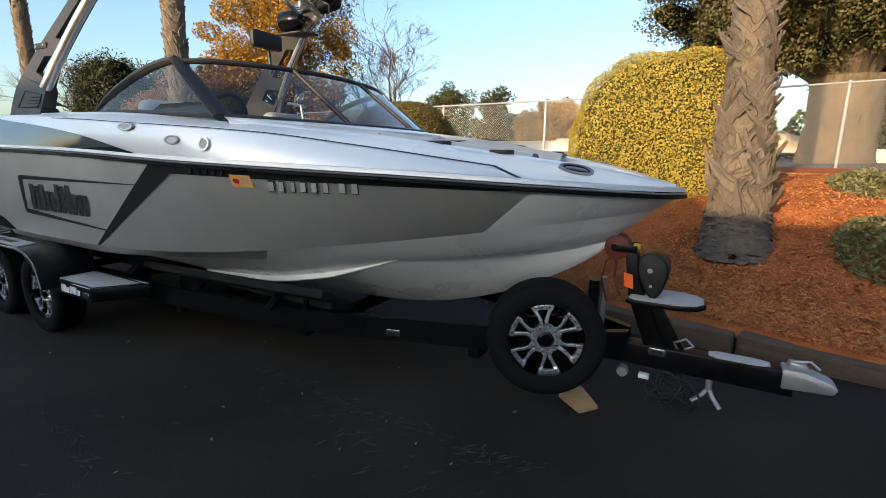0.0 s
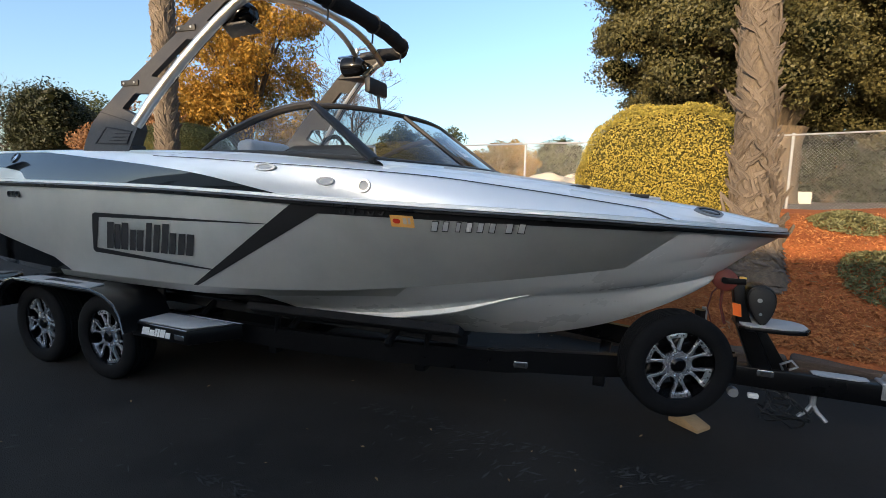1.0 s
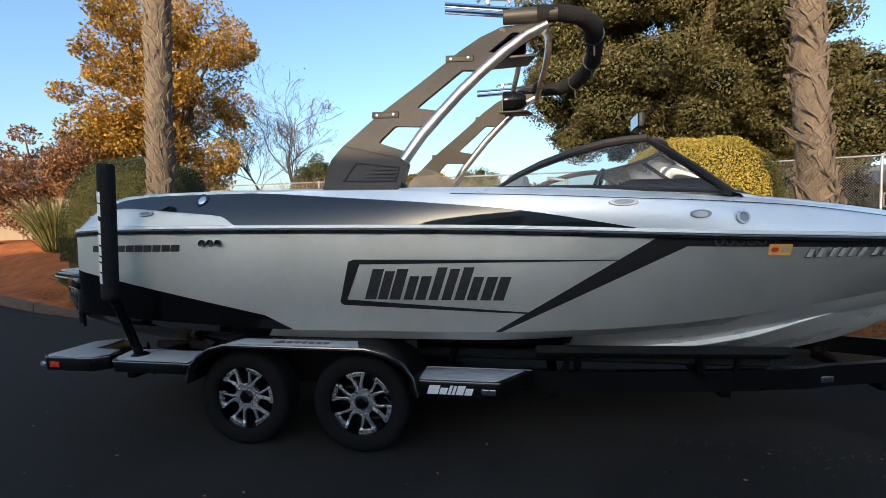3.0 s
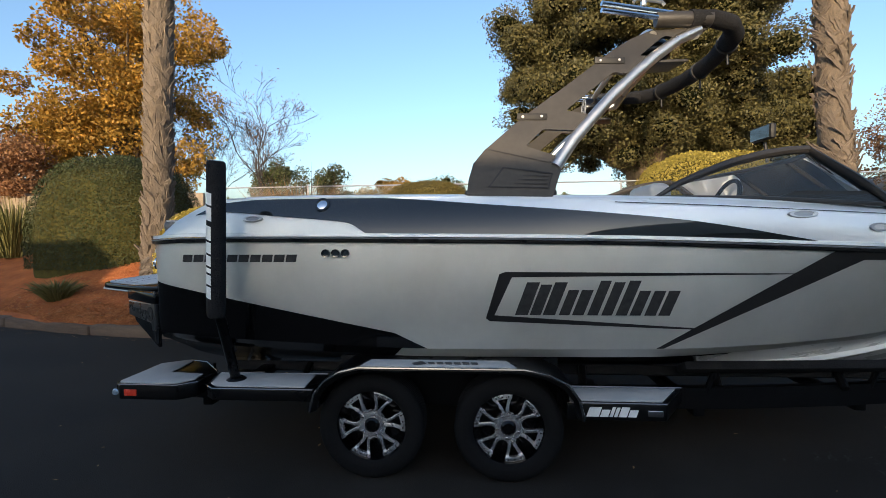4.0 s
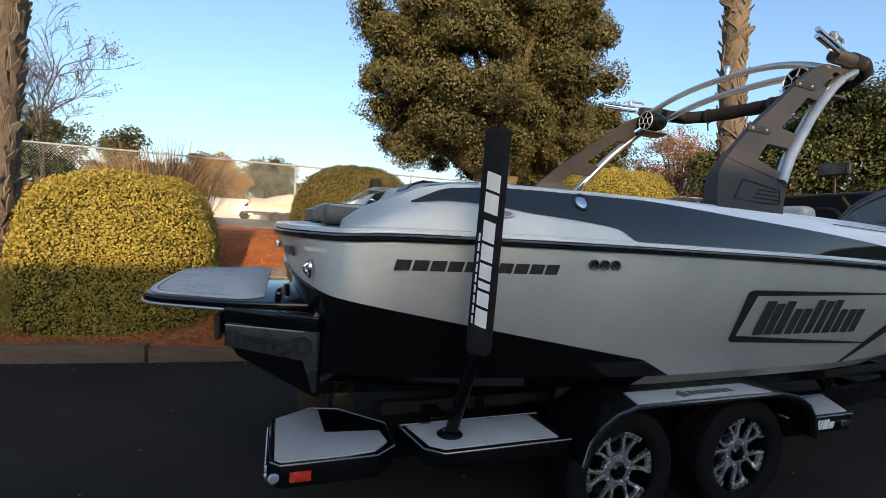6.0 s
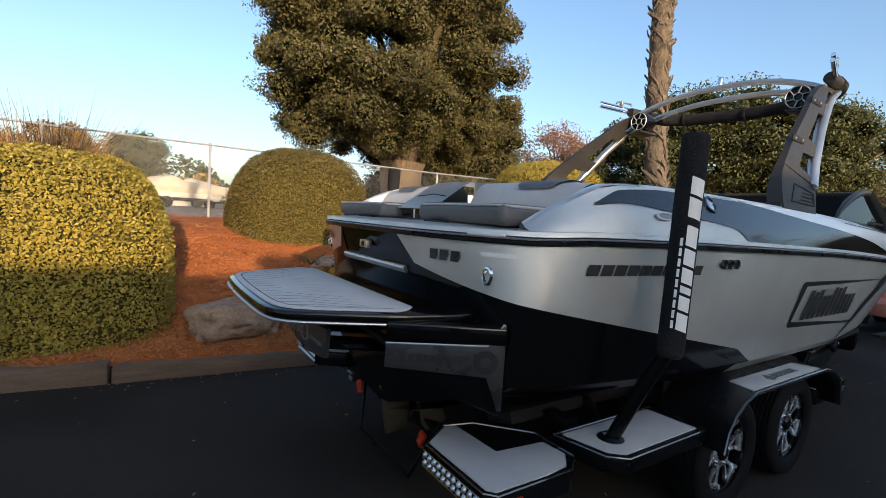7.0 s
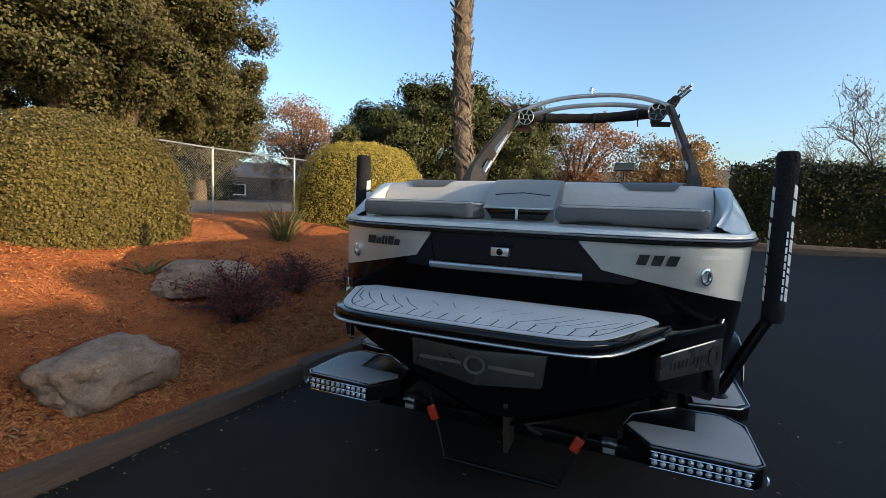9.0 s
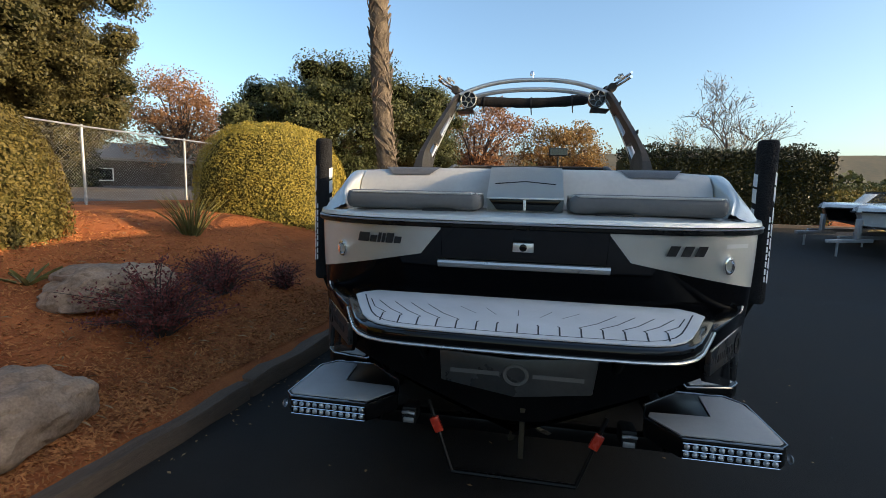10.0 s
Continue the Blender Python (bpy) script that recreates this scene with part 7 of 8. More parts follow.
crown_tree("shrub_tree", (38.5, 31.0, 1.2), 0.6, 0.3, (38.5, 31.0, 3.6), (4.0, 3.0, 3.2), 90, 300, 0.18, M_darkgreen, "overgrown thicket behind the fence, its dark leaves standing in for the oak's shade", 32, 1.1, 0.3)


# ---- low plants in the bed ----
def grass(name, at, n, h, spread, mt, label, seed, fan=0.5, w=0.012, cat="grass clump"):
    rng = np.random.default_rng(seed)
    e = thing(name, at, label, cat)
    a = rng.uniform(0, 2 * np.pi, n)
    o = rng.uniform(0, 1, n) ** 0.6
    base = np.stack([np.cos(a) * o * spread, np.sin(a) * o * spread, np.zeros(n)], 1)
    L = h * rng.uniform(0.6, 1.1, n)
    out = np.stack([np.cos(a) * fan * o, np.sin(a) * fan * o, np.ones(n)], 1) + rng.normal(0, 0.12, (n, 3))
    out = unit(out)
    sd = unit(np.cross(out, rng.normal(size=(n, 3)))) * w
    mid = base + out * (L * 0.55)[:, None]
    tip = base + out * L[:, None] + np.stack([np.cos(a), np.sin(a), -np.ones(n)], 1) * (L * 0.18 * fan)[:, None]
    Q = np.concatenate([np.stack([base - sd, base + sd, mid + sd, mid - sd], 1), np.stack([mid - sd, mid + sd, tip + sd * 0.1, tip - sd * 0.1], 1)])
    quads("blades", Q, mt, e, "", Matrix.Translation(at))
    return e


def in_bed(x, y, dz=-0.02):
    return (x, y, bed_z(x, y) + dz)


grass("fountain_grass", in_bed(-10.3, 7.6), 900, 1.75, 0.35, M_grassg, "tall ornamental grass clump", 51, 0.45)
grass("fountain_grass", in_bed(-5.55, 4.0), 350, 0.5, 0.16, M_grassg, "low grass clump in the mulch", 52, 0.8)
grass("fountain_grass", in_bed(-2.9, 9.3), 620, 2.0, 0.75, M_grassb, "tall dry brown ornamental grass", 53, 0.35, 0.007)
grass("fountain_grass", in_bed(-2.5, 9.2), 170, 2.3, 0.8, M_twig, "tall bare reed stems", 54, 0.4, 0.006)
grass("fountain_grass", in_bed(3.66, 4.75), 130, 0.72, 0.1, M_grassg, "grey-green spiky grass in the mulch", 55, 0.6, 0.007)


def agave(at, n, L, seed, label):
    rng = random.Random(seed)
    e = thing("agave", at, label, "succulent")
    for k in range(n):
        a = 2 * math.pi * k / n + rng.uniform(-0.3, 0.3)
        el = rng.uniform(0.4, 1.2)
        o = V((math.cos(a), math.sin(a), 0))
        sd = V((-math.sin(a), math.cos(a), 0))
        ln = L * rng.uniform(0.7, 1.1)
        rows = []
        for j in range(6):
            q = j / 5
            c = o * ln * q * math.cos(el) + V((0, 0, ln * q * math.sin(el) - 0.05 * q * q))
            w = 0.035 * (1 - q) ** 0.7 * (0.6 + 1.2 * q * (1 - q)) + 0.001
            rows.append([c - sd * w + V((0, 0, 0.012)), c, c + sd * w + V((0, 0, 0.012)), c + V((0, 0, -0.012))])
        bm = B()
        grid(bm, rows, True)
        part("leaf", bm, M_grassg, e, m=Matrix.Translation(at))
    return e


agave(in_bed(1.07, 4.32), 8, 0.30, 61, "small green agave in the mulch")


def bush(name, at, r, h, n, mt, label, seed):
    rng = np.random.default_rng(seed)
    pr = random.Random(seed)
    e = thing(name, at, label, "bush", "red bushes in the bed")
    bm = B()
    P = []
    for k in range(80):
        a, o = pr.uniform(0, 6.28), pr.uniform(0.1, 1.15) ** 0.7
        t = V((math.cos(a) * r * o, math.sin(a) * r * o, h * pr.uniform(0.3, 1.05) * (1.05 - 0.35 * o)))
        m = V((t.x * 0.45 + pr.gauss(0, 0.02), t.y * 0.45 + pr.gauss(0, 0.02), t.z * 0.75))
        pts = [V((t.x * 0.12, t.y * 0.12, 0)), m, t]
        tube(bm, pts, [0.007, 0.005, 0.002], 4, caps=False)
        for j in range(n // 80):
            q = pr.uniform(0.22, 1)
            c = m.lerp(t, (q - 0.5) * 2) if q > 0.5 else V((0, 0, 0)).lerp(m, q * 2)
            P.append(tuple(c + V((pr.gauss(0, 0.03), pr.gauss(0, 0.03), pr.gauss(0, 0.03)))))
    base = Matrix.Translation(at)
    tagged(part("stem_tangle", bm, M_twig, e, "thin dark stems", smooth=False, m=base), kind="stuff")
    quads("leaves", leaf_quads(np.array(P), rng, 0.029, None, 1, 0.6), mt, e, "", base)
    return e


bush("barberry", in_bed(1.22, 3.12), 0.66, 0.72, 5200, M_redbush, "dark red barberry bush in the mulch", 71)
bush("barberry", in_bed(2.38, 3.38), 0.58, 0.58, 3600, M_redbush, "dark red barberry bush beside the boulder", 72)
bush("barberry", in_bed(3.2, 3.05), 0.25, 0.42, 1400, M_redbush, "small red barberry near the kerb", 73)


def groundcover(at, r, n, label, seed):
    rng = np.random.default_rng(seed)
    e = thing("juniper", at, label, "groundcover")
    a = rng.uniform(0, 2 * np.pi, n)
    o = np.sqrt(rng.uniform(0, 1, n))
    X, Y = at[0] + np.cos(a) * o * r[0], at[1] + np.sin(a) * o * r[1]
    Z = np.array([bed_z(x, y) for x, y in zip(X, Y)]) + 0.03 + 0.16 * (1 - o ** 2) * rng.uniform(0.2, 1, n)
    quads("leaves", leaf_quads(np.stack([X, Y, Z], 1), rng, 0.075, np.tile(np.array([0, 0, 1.0]), (n, 1)), 1.2, 0.25), M_juniper, e)


groundcover(in_bed(9.35, 4.4), (0.42, 0.7), 2600, "low green juniper spreading on the mulch", 81)
groundcover(in_bed(9.15, 2.6), (0.4, 0.58), 2400, "low green juniper spreading on the mulch", 82)

# ---- chain-link fence ----
fence = thing("chain_link_fence", (3, 10, 1.25), "grey chain-link fence with steel posts along the bed", "fence")
FX = [-6.0, -2.8, 0.3, 3.55, 6.8, 10.0, 13.25, 16.5, 19.7]


def fz(x):
    return 1.27 + 0.6 * lot_z(x, 0)


for x in FX:
    bm = B()
    tube(bm, [(x, 10.0, fz(x) - 0.15), (x, 10.0, fz(x) + 1.78)], 0.03, 10)
    lathe(bm, [(0.036, 0.0), (0.036, 0.03), (0.02, 0.05), (0, 0.055)], Matrix.Translation((x, 10.0, fz(x) + 1.77)), 10)
    part("post", bm, M_galv, fence, "galvanised post")
bm = B()
tube(bm, [(x, 9.97, fz(x) + 1.77) for x in FX], 0.021, 8)
part("top_rail", bm, M_galv, fence, "galvanised top rail")
bm = B()
step = 0.075
x = FX[0] - 1.8
H = 1.74
W = 0.0022
Q = []
while x < FX[-1]:
    for s in (1, -1):
        a = max(FX[0], x) if s == 1 else x
        p0 = (x, 0.0) if s == 1 else (x + H, 0.0)
        p1 = (x + H, H) if s == 1 else (x, H)
        y = 9.955 + 0.004 * s
        d = 0.7071 * W * 1.4
        z0, z1 = fz(p0[0]), fz(p1[0])
        for off in ((d, 0), (0, d)):
            Q.append([(p0[0] - d, y - off[1], z0 + p0[1]), (p0[0] + d, y + off[1], z0 + p0[1]), (p1[0] + d, y + off[1], z1 + p1[1]), (p1[0] - d, y - off[1], z1 + p1[1])])
    x += step
bm.free()
tagged(quads("wire_mesh", np.array(Q), M_galv, fence, "woven wire diamonds"), kind="stuff")

# ---- tall hedge, kerb, parked boats and a forklift across the lot ----
def long_hedge(at, length, depth, height, mt, n, leaf, label, seed, yaw):
    rng = np.random.default_rng(seed)
    e = thing("tall_hedge", at, label, "hedge")
    base = pose(*at, 0, 0, yaw)
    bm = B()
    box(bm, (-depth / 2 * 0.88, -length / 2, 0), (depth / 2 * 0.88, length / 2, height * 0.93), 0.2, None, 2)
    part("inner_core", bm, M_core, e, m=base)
    u, v = rng.uniform(-length / 2, length / 2, n), rng.uniform(0, 1, n)
    side = rng.uniform(0, 1, n)
    w = np.array([noise.noise(V((a * 0.5, b * 2, seed))) + 0.5 * noise.noise(V((a * 1.6, b * 5, seed))) for a, b in zip(u, v)])
    top = side > 0.72
    X = np.where(top, rng.uniform(-depth / 2, depth / 2, n), np.where(side < 0.6, -1, 1) * depth / 2 * (1 + 0.25 * w))
    Z = np.where(top, height * (1 + 0.22 * w), v * height * 1.02)
    P = np.stack([X, u, Z], 1) + rng.normal(0, 0.06, (n, 3))
    quads("leaves", leaf_quads(P, rng, leaf, None, 1, 0.55), mt, e, "", base)


long_hedge((23.5, -9.4, 0.55), 9.6, 1.9, 3.5, M_darkgreen, 24000, 0.13, "tall dark green hedge across the lot", 91, 0)
long_hedge((24.0, -1.2, 0.55), 7.2, 1.7, 2.05, M_darkgreen, 13000, 0.12, "lower dark green hedge across the lot", 93, 0)
long_hedge((31, -21, 0.8), 18, 1.6, 1.9, M_fargreen, 9000, 0.16, "lower dark hedge at the lot's edge", 92, 30)
bm = B()
box(bm, (21.6, -40, 0.4), (21.95, 6, 0.68), 0.03)
tagged(part("kerb_far", bm, M_wornkerb), "worn brownish concrete kerb across the lot", "kerb", kind="structure")
bm = B()
grid(bm, [[(x, y, z) for y in (-40, -20, 0, 8)] for x, z in ((21.95, 0.63), (26, 0.82), (40, 1.3), (70, 2.2))])
tagged(part("verge", bm, M_mulch), "bare brown strip under the far hedge", "verge", kind="structure")


def parked_boat(at, yaw, colour, label):
    e = thing("parked_boat", at, label, "boat", "boats parked across the lot")
    m = pose(*at, 0, 0, yaw)
    bm = B()
    hl = curve([(0, 1.1), (3, 1.15), (4.5, 1.0), (5.5, 0.65), (6.1, 0.25), (6.3, 0.0)])
    rows = []
    for k in range(22):
        x = 6.3 * k / 21
        y = hl(x)
        r = 0.35 * (x / 6.3) ** 3
        rows.append([(x - r * 0.4, -y, 1.25), (x - r, -y * 0.85, 0.75 + r * 0.3), (x - r * 1.3, 0, 0.5 + r), (x - r, y * 0.85, 0.75 + r * 0.3), (x - r * 0.4, y, 1.25)])
    grid(bm, rows)
    part("hull", bm, colour, e, m=m)
    bm = B()
    rows = []
    for k in range(22):
        x = 6.3 * k / 21
        y = hl(x)
        rows.append([(x - 0.0, -y * 1.02, 1.24), (x - 0.02, -y * 0.95, 1.36), (x - 0.05, 0, 1.46 - 0.02 * k / 21), (x - 0.02, y * 0.95, 1.36), (x, y * 1.02, 1.24)])
    grid(bm, rows)
    part("deck", bm, M_carwhite, e, m=m)
    bm = B()
    arc = ((2.9, -0.98), (3.7, -0.9), (4.25, -0.5), (4.4, 0), (4.25, 0.5), (3.7, 0.9), (2.9, 0.98))
    grid(bm, [[(x, y, 1.38), (x - 0.55, y * 0.9, 1.80)] for x, y in arc])
    shield = part("windshield", bm, M_glass, e, m=m)
    bm = B()
    tube(bm, [(x - 0.55, y * 0.9, 1.80) for x, y in arc], 0.022, 8)
    part("frame", bm, M_matte, shield, m=m)
    bm = B()
    for s in (-1, 1):
        tube(bm, [(x, s * (hl(x) * 1.02 + 0.012), 1.245) for x in [6.25 * k / 24 for k in range(25)]], 0.025, 8)
    part("rub_rail", bm, M_matte, e, m=m)
    bm = B()
    for s in (-1, 1):
        box(bm, (0.5, s * 0.75 - 0.04, 0.38), (5.8, s * 0.75 + 0.04, 0.5), 0.01)
    box(bm, (5.6, -0.05, 0.38), (7.3, 0.05, 0.48), 0.01)
    box(bm, (6.1, -0.05, 0.48), (6.25, 0.05, 1.05), 0.01)
    tube(bm, [(6.9, 0, 0.42), (6.9, 0, 0.0)], 0.03, 8)
    tube(bm, [(5.4, 0.75, 0.42), (5.4, 0.75, 0.0)], 0.03, 8)
    part("trailer_frame", bm, M_galv, e, m=m)
    for x in (1.9, 2.7):
        for s in (-1, 1):
            bm = B()
            lathe(bm, [(0.0, -0.1), (0.2, -0.1), (0.33, -0.09), (0.34, 0.0), (0.33, 0.09), (0.2, 0.1), (0, 0.1)], Matrix.Translation((x, s * 1.0, 0.34)) @ Matrix.Rotation(radians(90), 4, "X"), 24)
            part("wheel", bm, M_rubber, e, m=m)


parked_boat((17.96, -15.4, lot_z(16, 0)), 115, M_black, "black and white boat on a trailer across the lot")
parked_boat((15.25, -14.8, lot_z(14, 0)), 115, M_carwhite, "white boat on a trailer across the lot")

# forklift
def forklift(at, yaw):
    e = thing("forklift", at, "faded orange forklift parked beyond the boat", "forklift")
    m = pose(*at, 0, 0, yaw)
    bm = B()
    prism(bm, [(-0.95, 0.25), (-1.05, 0.5), (-1.0, 0.95), (-0.5, 1.05), (0.1, 0.85), (0.25, 0.55), (0.75, 0.5), (0.75, 0.25)], "y", -0.5, 0.5, 0.05, m)
    part("body", bm, M_pink, e, "faded orange body")
    bm = B()
    for x, y in ((-0.75, 0.45), (-0.75, -0.45), (0.55, 0.45), (0.55, -0.45)):
        tube(bm, [m @ V((x, y, 0.9 if x < 0 else 0.5)), m @ V((x * 0.85, y, 2.05))], 0.035, 8)
    box(bm, (-0.68, -0.5, 2.03), (0.52, 0.5, 2.08), 0.015, m)
    part("overhead_guard", bm, M_alu, e, "pale overhead guard")
    bm = B()
    box(bm, (-0.45, -0.28, 0.95), (0.0, 0.28, 1.12), 0.05, m)
    box(bm, (-0.52, -0.28, 1.05), (-0.4, 0.28, 1.5), 0.05, m)
    part("seat", bm, M_vinyl2, e)
    bm = B()
    for s in (-1, 1):
        box(bm, (0.85, s * 0.28 - 0.05, 0.1), (0.97, s * 0.28 + 0.05, 2.2), 0.01, m)
    box(bm, (0.88, -0.3, 1.2), (0.94, 0.3, 1.28), 0.01, m)
    box(bm, (0.88, -0.3, 2.1), (0.94, 0.3, 2.18), 0.01, m)
    part("mast", bm, M_matte, e)
    for s in (-1, 1):
        bm = B()
        box(bm, (0.97, s * 0.25 - 0.06, 0.08), (2.0, s * 0.25 + 0.06, 0.12), 0.01, m)
        part("fork", bm, M_matte, e)
        for x, r in ((0.62, 0.34), (-0.65, 0.26)):
            bm = B()
            lathe(bm, [(0.0, -0.09), (r * 0.5, -0.09), (r * 0.55, -0.11), (r * 0.95, -0.11), (r, -0.07), (r, 0.07), (r * 0.95, 0.11), (r * 0.55, 0.11), (r * 0.5, 0.09), (0, 0.09)], m @ Matrix.Translation((x, s * 0.5, r)) @ Matrix.Rotation(radians(90), 4, "X"), 28)
            part("wheel", bm, M_rubber, e)


forklift((10.6, -0.28, lot_z(10.6, 0)), 175)

# ---- beyond the fence ----
def house(at, size, roof_h, yaw, wall_m, label, n_win=1):
    e = thing("house", at, label, "house", "houses in the distance")
    m = pose(*at, 0, 0, yaw)
    L, D, Hh = size
    bm = B()
    box(bm, (-L / 2, -D / 2, 0), (L / 2, D / 2, Hh), 0.0, m)
    w = part("wall", bm, wall_m, e, smooth=False)
    bm = B()
    prism(bm, [(-D / 2 - 0.5, Hh - 0.1), (0, Hh + roof_h), (D / 2 + 0.5, Hh - 0.1), (D / 2 + 0.5, Hh + 0.08), (0, Hh + roof_h + 0.2), (-D / 2 - 0.5, Hh + 0.08)], "x", -L / 2 - 0.4, L / 2 + 0.4, 0, m)
    part("roof", bm, M_roof, e, smooth=False)
    for k in range(n_win):
        x = -L / 2 + L * (k + 0.5) / n_win
        bm = B()
        holed(bm, [(x - 0.6, 0.9), (x + 0.6, 0.9), (x + 0.6, 1.9), (x - 0.6, 1.9)], [[(x - 0.52, 0.98), (x + 0.52, 0.98), (x + 0.52, 1.82), (x - 0.52, 1.82)]], lambda a, z: m @ V((a, -D / 2 - 0.04, z)), lambda a, z: m @ V((a, -D / 2 + 0.01, z)))
        wf = part("window", bm, M_whitepaint, e, smooth=False)
        bm = B()
        box(bm, (x - 0.52, -D / 2 - 0.012, 0.98), (x + 0.52, -D / 2 - 0.004, 1.82), 0, m)
        part("pane", bm, M_black, wf, smooth=False)


house((-42, 28, 1.2), (12, 8, 4.2), 2.4, 62, M_stucco, "tan house at the far end of the bed")
house((31.5, 35.0, 1.2), (11.5, 7, 2.6), 1.35, -48, M_wall, "low dark grey house beyond the chain-link fence", 1)
garden = thing("wall_garden", (-20, 12.3, 1.2), "tan panelled garden wall behind the grass", "wall", kind="structure")
for k in range(11):
    x = -34 + 2.4 * k
    bm = B()
    box(bm, (x + 0.06, 12.25, 1.1), (x + 2.34, 12.4, 3.1), 0.01)
    part("panel", bm, M_stucco, garden, smooth=False)
    bm = B()
    box(bm, (x - 0.06, 12.2, 1.1), (x + 0.06, 12.45, 3.2), 0.012)
    part("pilaster", bm, M_stucco, garden, smooth=False)
bm = B()
box(bm, (-16, 42, 1.2), (9, 42.3, 3.0), 0.02)
tagged(part("wall_lot", bm, M_concrete), "low pale wall beyond the lot", "wall", kind="structure")


def far_car(at, yaw, mt, label, pick=False):
    e = thing("parked_car", at, label, "car", "cars beyond the fence")
    m = pose(*at, 0, 0, yaw)
    bm = B()
    prism(bm, [(-2.2, 0.35), (-2.25, 0.85), (-1.7, 0.95), (-1.2, 1.45), (0.5, 1.48), (1.1, 0.98), (2.1, 0.85), (2.25, 0.5), (2.2, 0.35)], "y", -0.85, 0.85, 0.06, m)
    part("body", bm, mt, e)
    for s in (-1, 1):
        bm = B()
        prism(bm, [(-1.45, 0.98), (-1.08, 1.38), (0.42, 1.40), (0.9, 0.98)], "y", s * 0.852, s * 0.858, 0, m)
        part("window", bm, M_black, e, smooth=False)
        for x in (-1.35, 1.4):
            bm = B()
            lathe(bm, [(0.0, -0.1), (0.2, -0.1), (0.32, -0.09), (0.33, 0.0), (0.32, 0.09), (0.2, 0.1), (0, 0.1)], m @ Matrix.Translation((x, s * 0.78, 0.33)) @ Matrix.Rotation(radians(90), 4, "X"), 20)
            part("wheel", bm, M_rubber, e)


def covered_boat(at, yaw, label):
    e = thing("covered_boat", at, label, "boat", "covered boats beyond the fence")
    m = pose(*at, 0, 0, yaw)
    bm = B()
    hl = curve([(0, 1.0), (2.5, 1.15), (4.5, 0.95), (5.6, 0.45), (6.0, 0.05)])
    rows = []
    for k in range(19):
        x = 6.0 * k / 18
        y = hl(x)
        top = 1.55 + 0.45 * math.exp(-((x - 2.6) / 1.1) ** 2) + 0.04 * math.sin(5 * x)
        rows.append([(x, -y * 0.9, 0.95), (x, -y, 1.25), (x, -y * 0.55, top - 0.1), (x, 0, top), (x, y * 0.55, top - 0.1), (x, y, 1.25), (x, y * 0.9, 0.95)])
    grid(bm, rows)
    part("cover", bm, M_cover, e, "tan canvas boat cover", m=m)
    bm = B()
    grid(bm, [[(6.0 * k / 18 - 0.1, -hl(6.0 * k / 18) * 0.92, 1.0), (6.0 * k / 18 - 0.3, -hl(6.0 * k / 18) * 0.7, 0.65), (6.0 * k / 18 - 0.4, 0, 0.5), (6.0 * k / 18 - 0.3, hl(6.0 * k / 18) * 0.7, 0.65), (6.0 * k / 18 - 0.1, hl(6.0 * k / 18) * 0.92, 1.0)] for k in range(19)])
    part("hull", bm, M_carwhite, e, m=m)
    for s in (-1, 1):
        bm = B()
        box(bm, (0.3, s * 0.7 - 0.05, 0.42), (6.6, s * 0.7 * 1.0 + 0.05, 0.52), 0.01)
        part("trailer_rail", bm, M_frame, e, m=m)
        for x in (1.6, 2.4):
            bm = B()
            lathe(bm, [(0.0, -0.1), (0.2, -0.1), (0.33, -0.09), (0.34, 0.0), (0.33, 0.09), (0.2, 0.1), (0, 0.1)], m @ Matrix.Translation((x, s * 0.95, 0.34)) @ Matrix.Rotation(radians(90), 4, "X"), 20)
            part("wheel", bm, M_rubber, e)


covered_boat((-2.2, 31.0, 1.25), 8, "boat under a tan canvas cover on its trailer")
covered_boat((4.6, 33.5, 1.25), 176, "boat under a tan canvas cover beside another")
covered_boat((8.6, 34.0, 1.25), 5, "boat under a tan cover far beyond the fence")
far_car((-1.5, 36, 1.27), 0, M_carwhite, "white pickup parked far beyond the fence")
far_car((4.0, 38, 1.27), 0, M_lens, "silver car parked far beyond the fence")
bm = B()
box(bm, (13.5, 23.0, 0.9), (14.15, 23.3, 1.95), 0.03)
tagged(part("utility_box", bm, M_concrete), "white utility cabinet beyond the fence", "utility box")

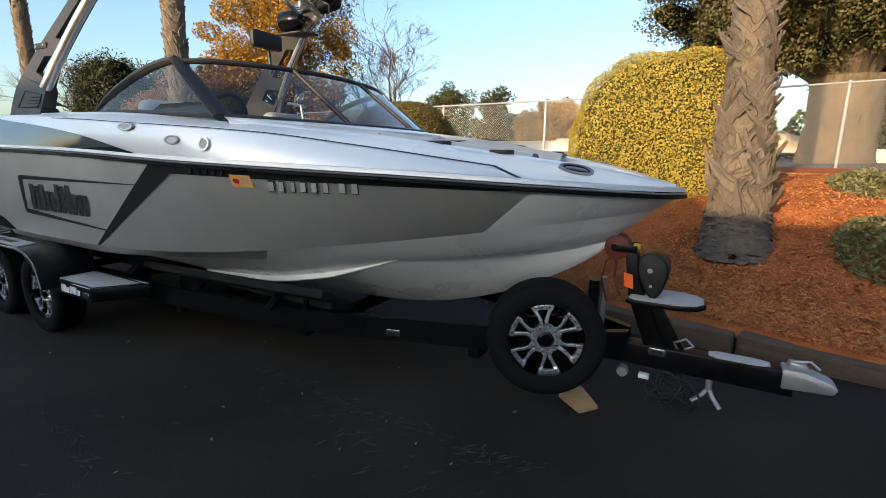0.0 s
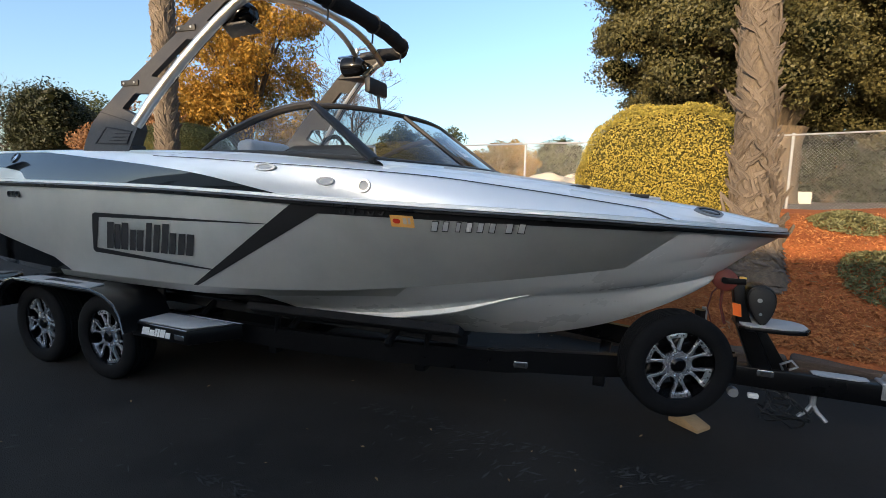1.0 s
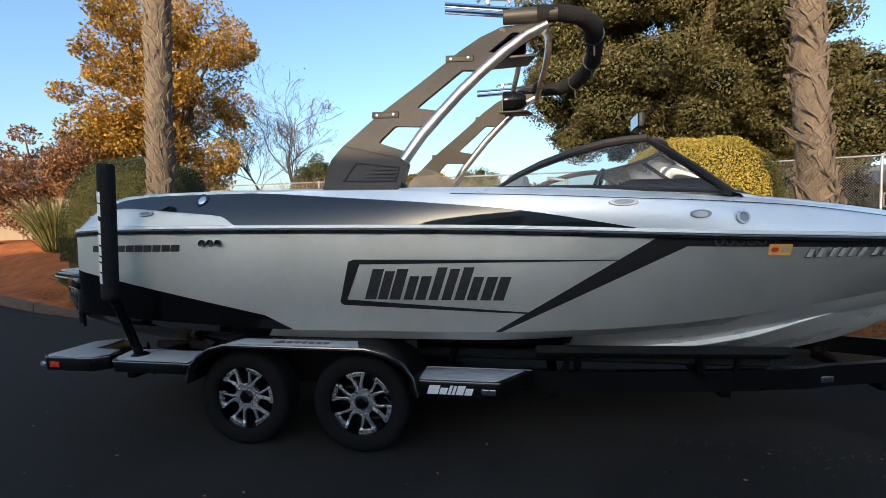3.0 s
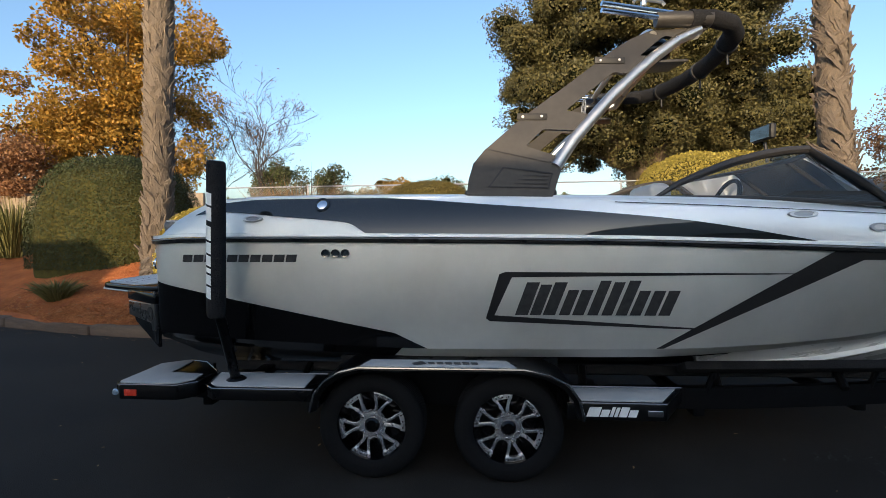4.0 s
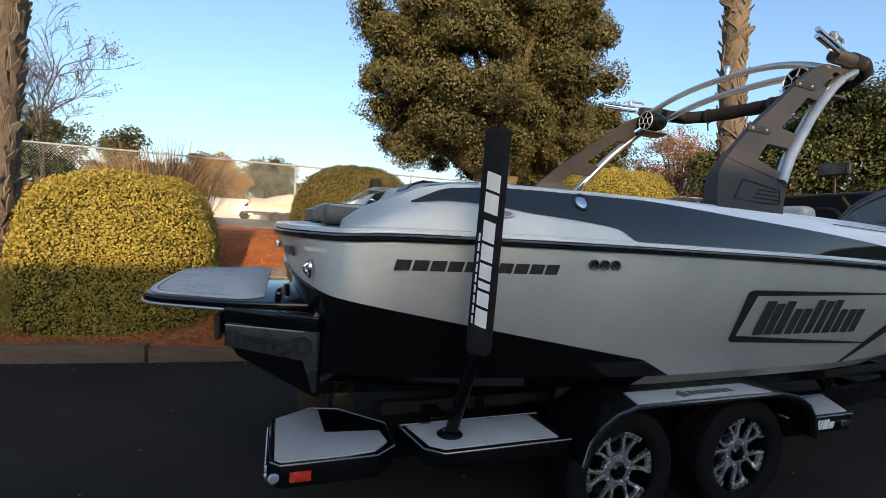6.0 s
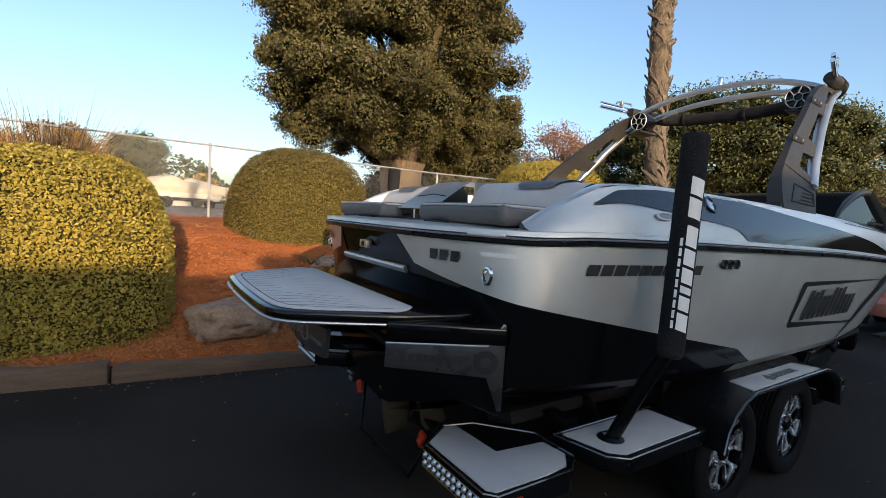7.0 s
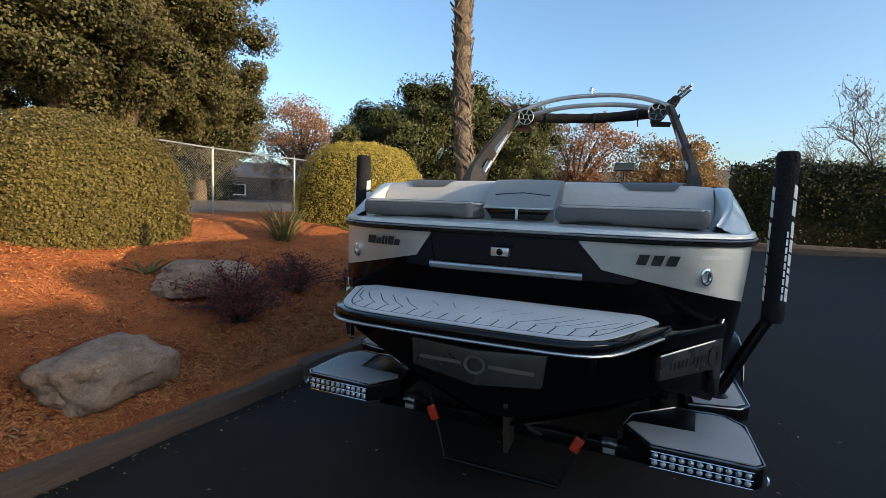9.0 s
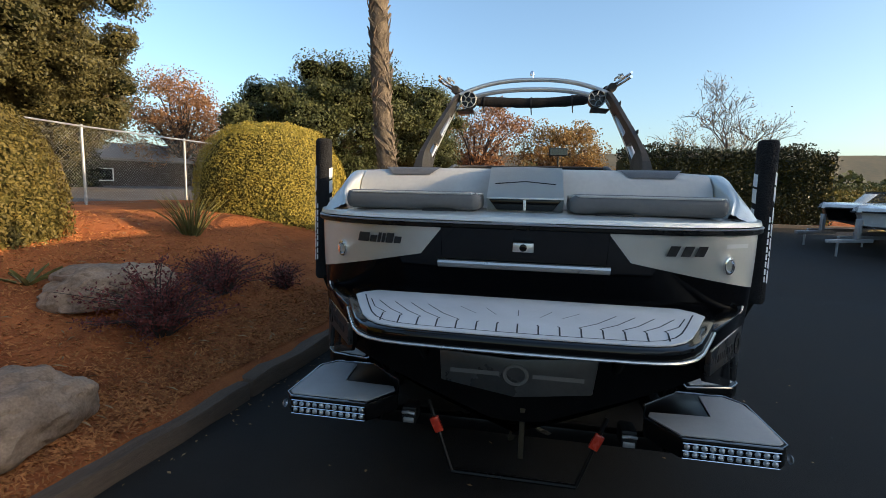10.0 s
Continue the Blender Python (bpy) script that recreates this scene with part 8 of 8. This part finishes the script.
# distant tree line on all sides, then the unseen building that shades the lot
def tree_line(name, pts, h, depth, n, leaf, mt, label, seed):
    rng = np.random.default_rng(seed)
    out = []
    for (x0, y0), (x1, y1) in zip(pts, pts[1:]):
        L = math.hypot(x1 - x0, y1 - y0)
        m = int(n * L / sum(math.hypot(c[0] - a[0], c[1] - a[1]) for a, c in zip(pts, pts[1:])))
        u = rng.uniform(0, 1, m)
        v = rng.uniform(0, 1, m)
        top = np.array([h * (0.62 + 0.55 * noise.noise(V((a * L / (h * 0.9), seed, 0))) + 0.2 * noise.noise(V((a * L / (h * 0.25), seed, 5)))) for a in u])
        nx, ny = -(y1 - y0) / L, (x1 - x0) / L
        w = rng.uniform(-depth / 2, depth / 2, m)
        out.append(np.stack([x0 + (x1 - x0) * u + nx * w, y0 + (y1 - y0) * u + ny * w, 0.8 + v ** 0.8 * np.maximum(top, h * 0.25)], 1))
    P = np.concatenate(out)
    tagged(quads(name, leaf_quads(P, rng, leaf, None, 1, 0.7), mt), label, "far trees", kind="stuff")


tree_line("far_trees", [(-120, 60), (-60, 75), (0, 80), (60, 75), (120, 50)], 9.5, 8, 26000, 0.75, M_fargreen, "distant green trees along the horizon", 101)
tree_line("far_trees", [(-70, 60), (-30, 66), (10, 68), (50, 60)], 6.0, 5, 9000, 0.6, M_ginkgo, "distant orange autumn trees", 102)
tree_line("far_trees", [(60, 45), (70, 10), (75, -30), (60, -70)], 7.5, 8, 12000, 0.8, M_fargreen, "distant trees past the lot", 103)
bm = B()
grid(bm, [[(170 + 20 * j, -160 + 26 * k, 1.0 + (0, 15, 26)[j] * (0.75 + 0.35 * noise.noise(V((k * 0.5, j, 2))))) for j in range(3)] for k in range(14)])
tagged(part("hills", bm, M_hill), "low brown hills on the horizon", "hills", kind="structure")

# unseen building added to block the sun; parapet steps set the shadow's edge
occluder = thing("occluder_building", (0, -20, 0), "long low stucco building, unseen, added with a stepped parapet to shade the lot", "building")
for x0, x1, top in ((-34, -9.5, 5.9), (-9.5, -3.2, 4.9), (-3.2, 4.0, 5.2), (4.0, 16, 4.85)):
    bm = B()
    box(bm, (x0 + 0.01, -24, 0), (x1 - 0.01, -16.05, top - 0.2), 0.03)
    # walls made pale to brighten the boat hull's reflections
    part("wall", bm, M_pale, occluder, smooth=False)
    bm = B()
    box(bm, (x0 - 0.1 if x0 == -3.2 else x0 + 0.12, -24.2, top - 0.2), (x1 + 0.1 if x0 == -3.2 else x1 - 0.12, -16.0, top), 0.03)
    part("roof", bm, M_roof, occluder, smooth=False)
for k in range(3):
    x = -18 + 10 * k
    bm = B()
    holed(bm, [(x - 1.6, 0.1), (x + 1.6, 0.1), (x + 1.6, 3.0), (x - 1.6, 3.0)], [[(x - 1.5, 0.2), (x + 1.5, 0.2), (x + 1.5, 2.9), (x - 1.5, 2.9)]], lambda a, z: V((a, -15.95, z)), lambda a, z: V((a, -16.07, z)))
    dr = part("door", bm, M_whitepaint, occluder, smooth=False)
    bm = B()
    box(bm, (x - 1.5, -16.02, 0.2), (x + 1.5, -16.0, 2.9))
    part("panel", bm, M_wall, dr, smooth=False)
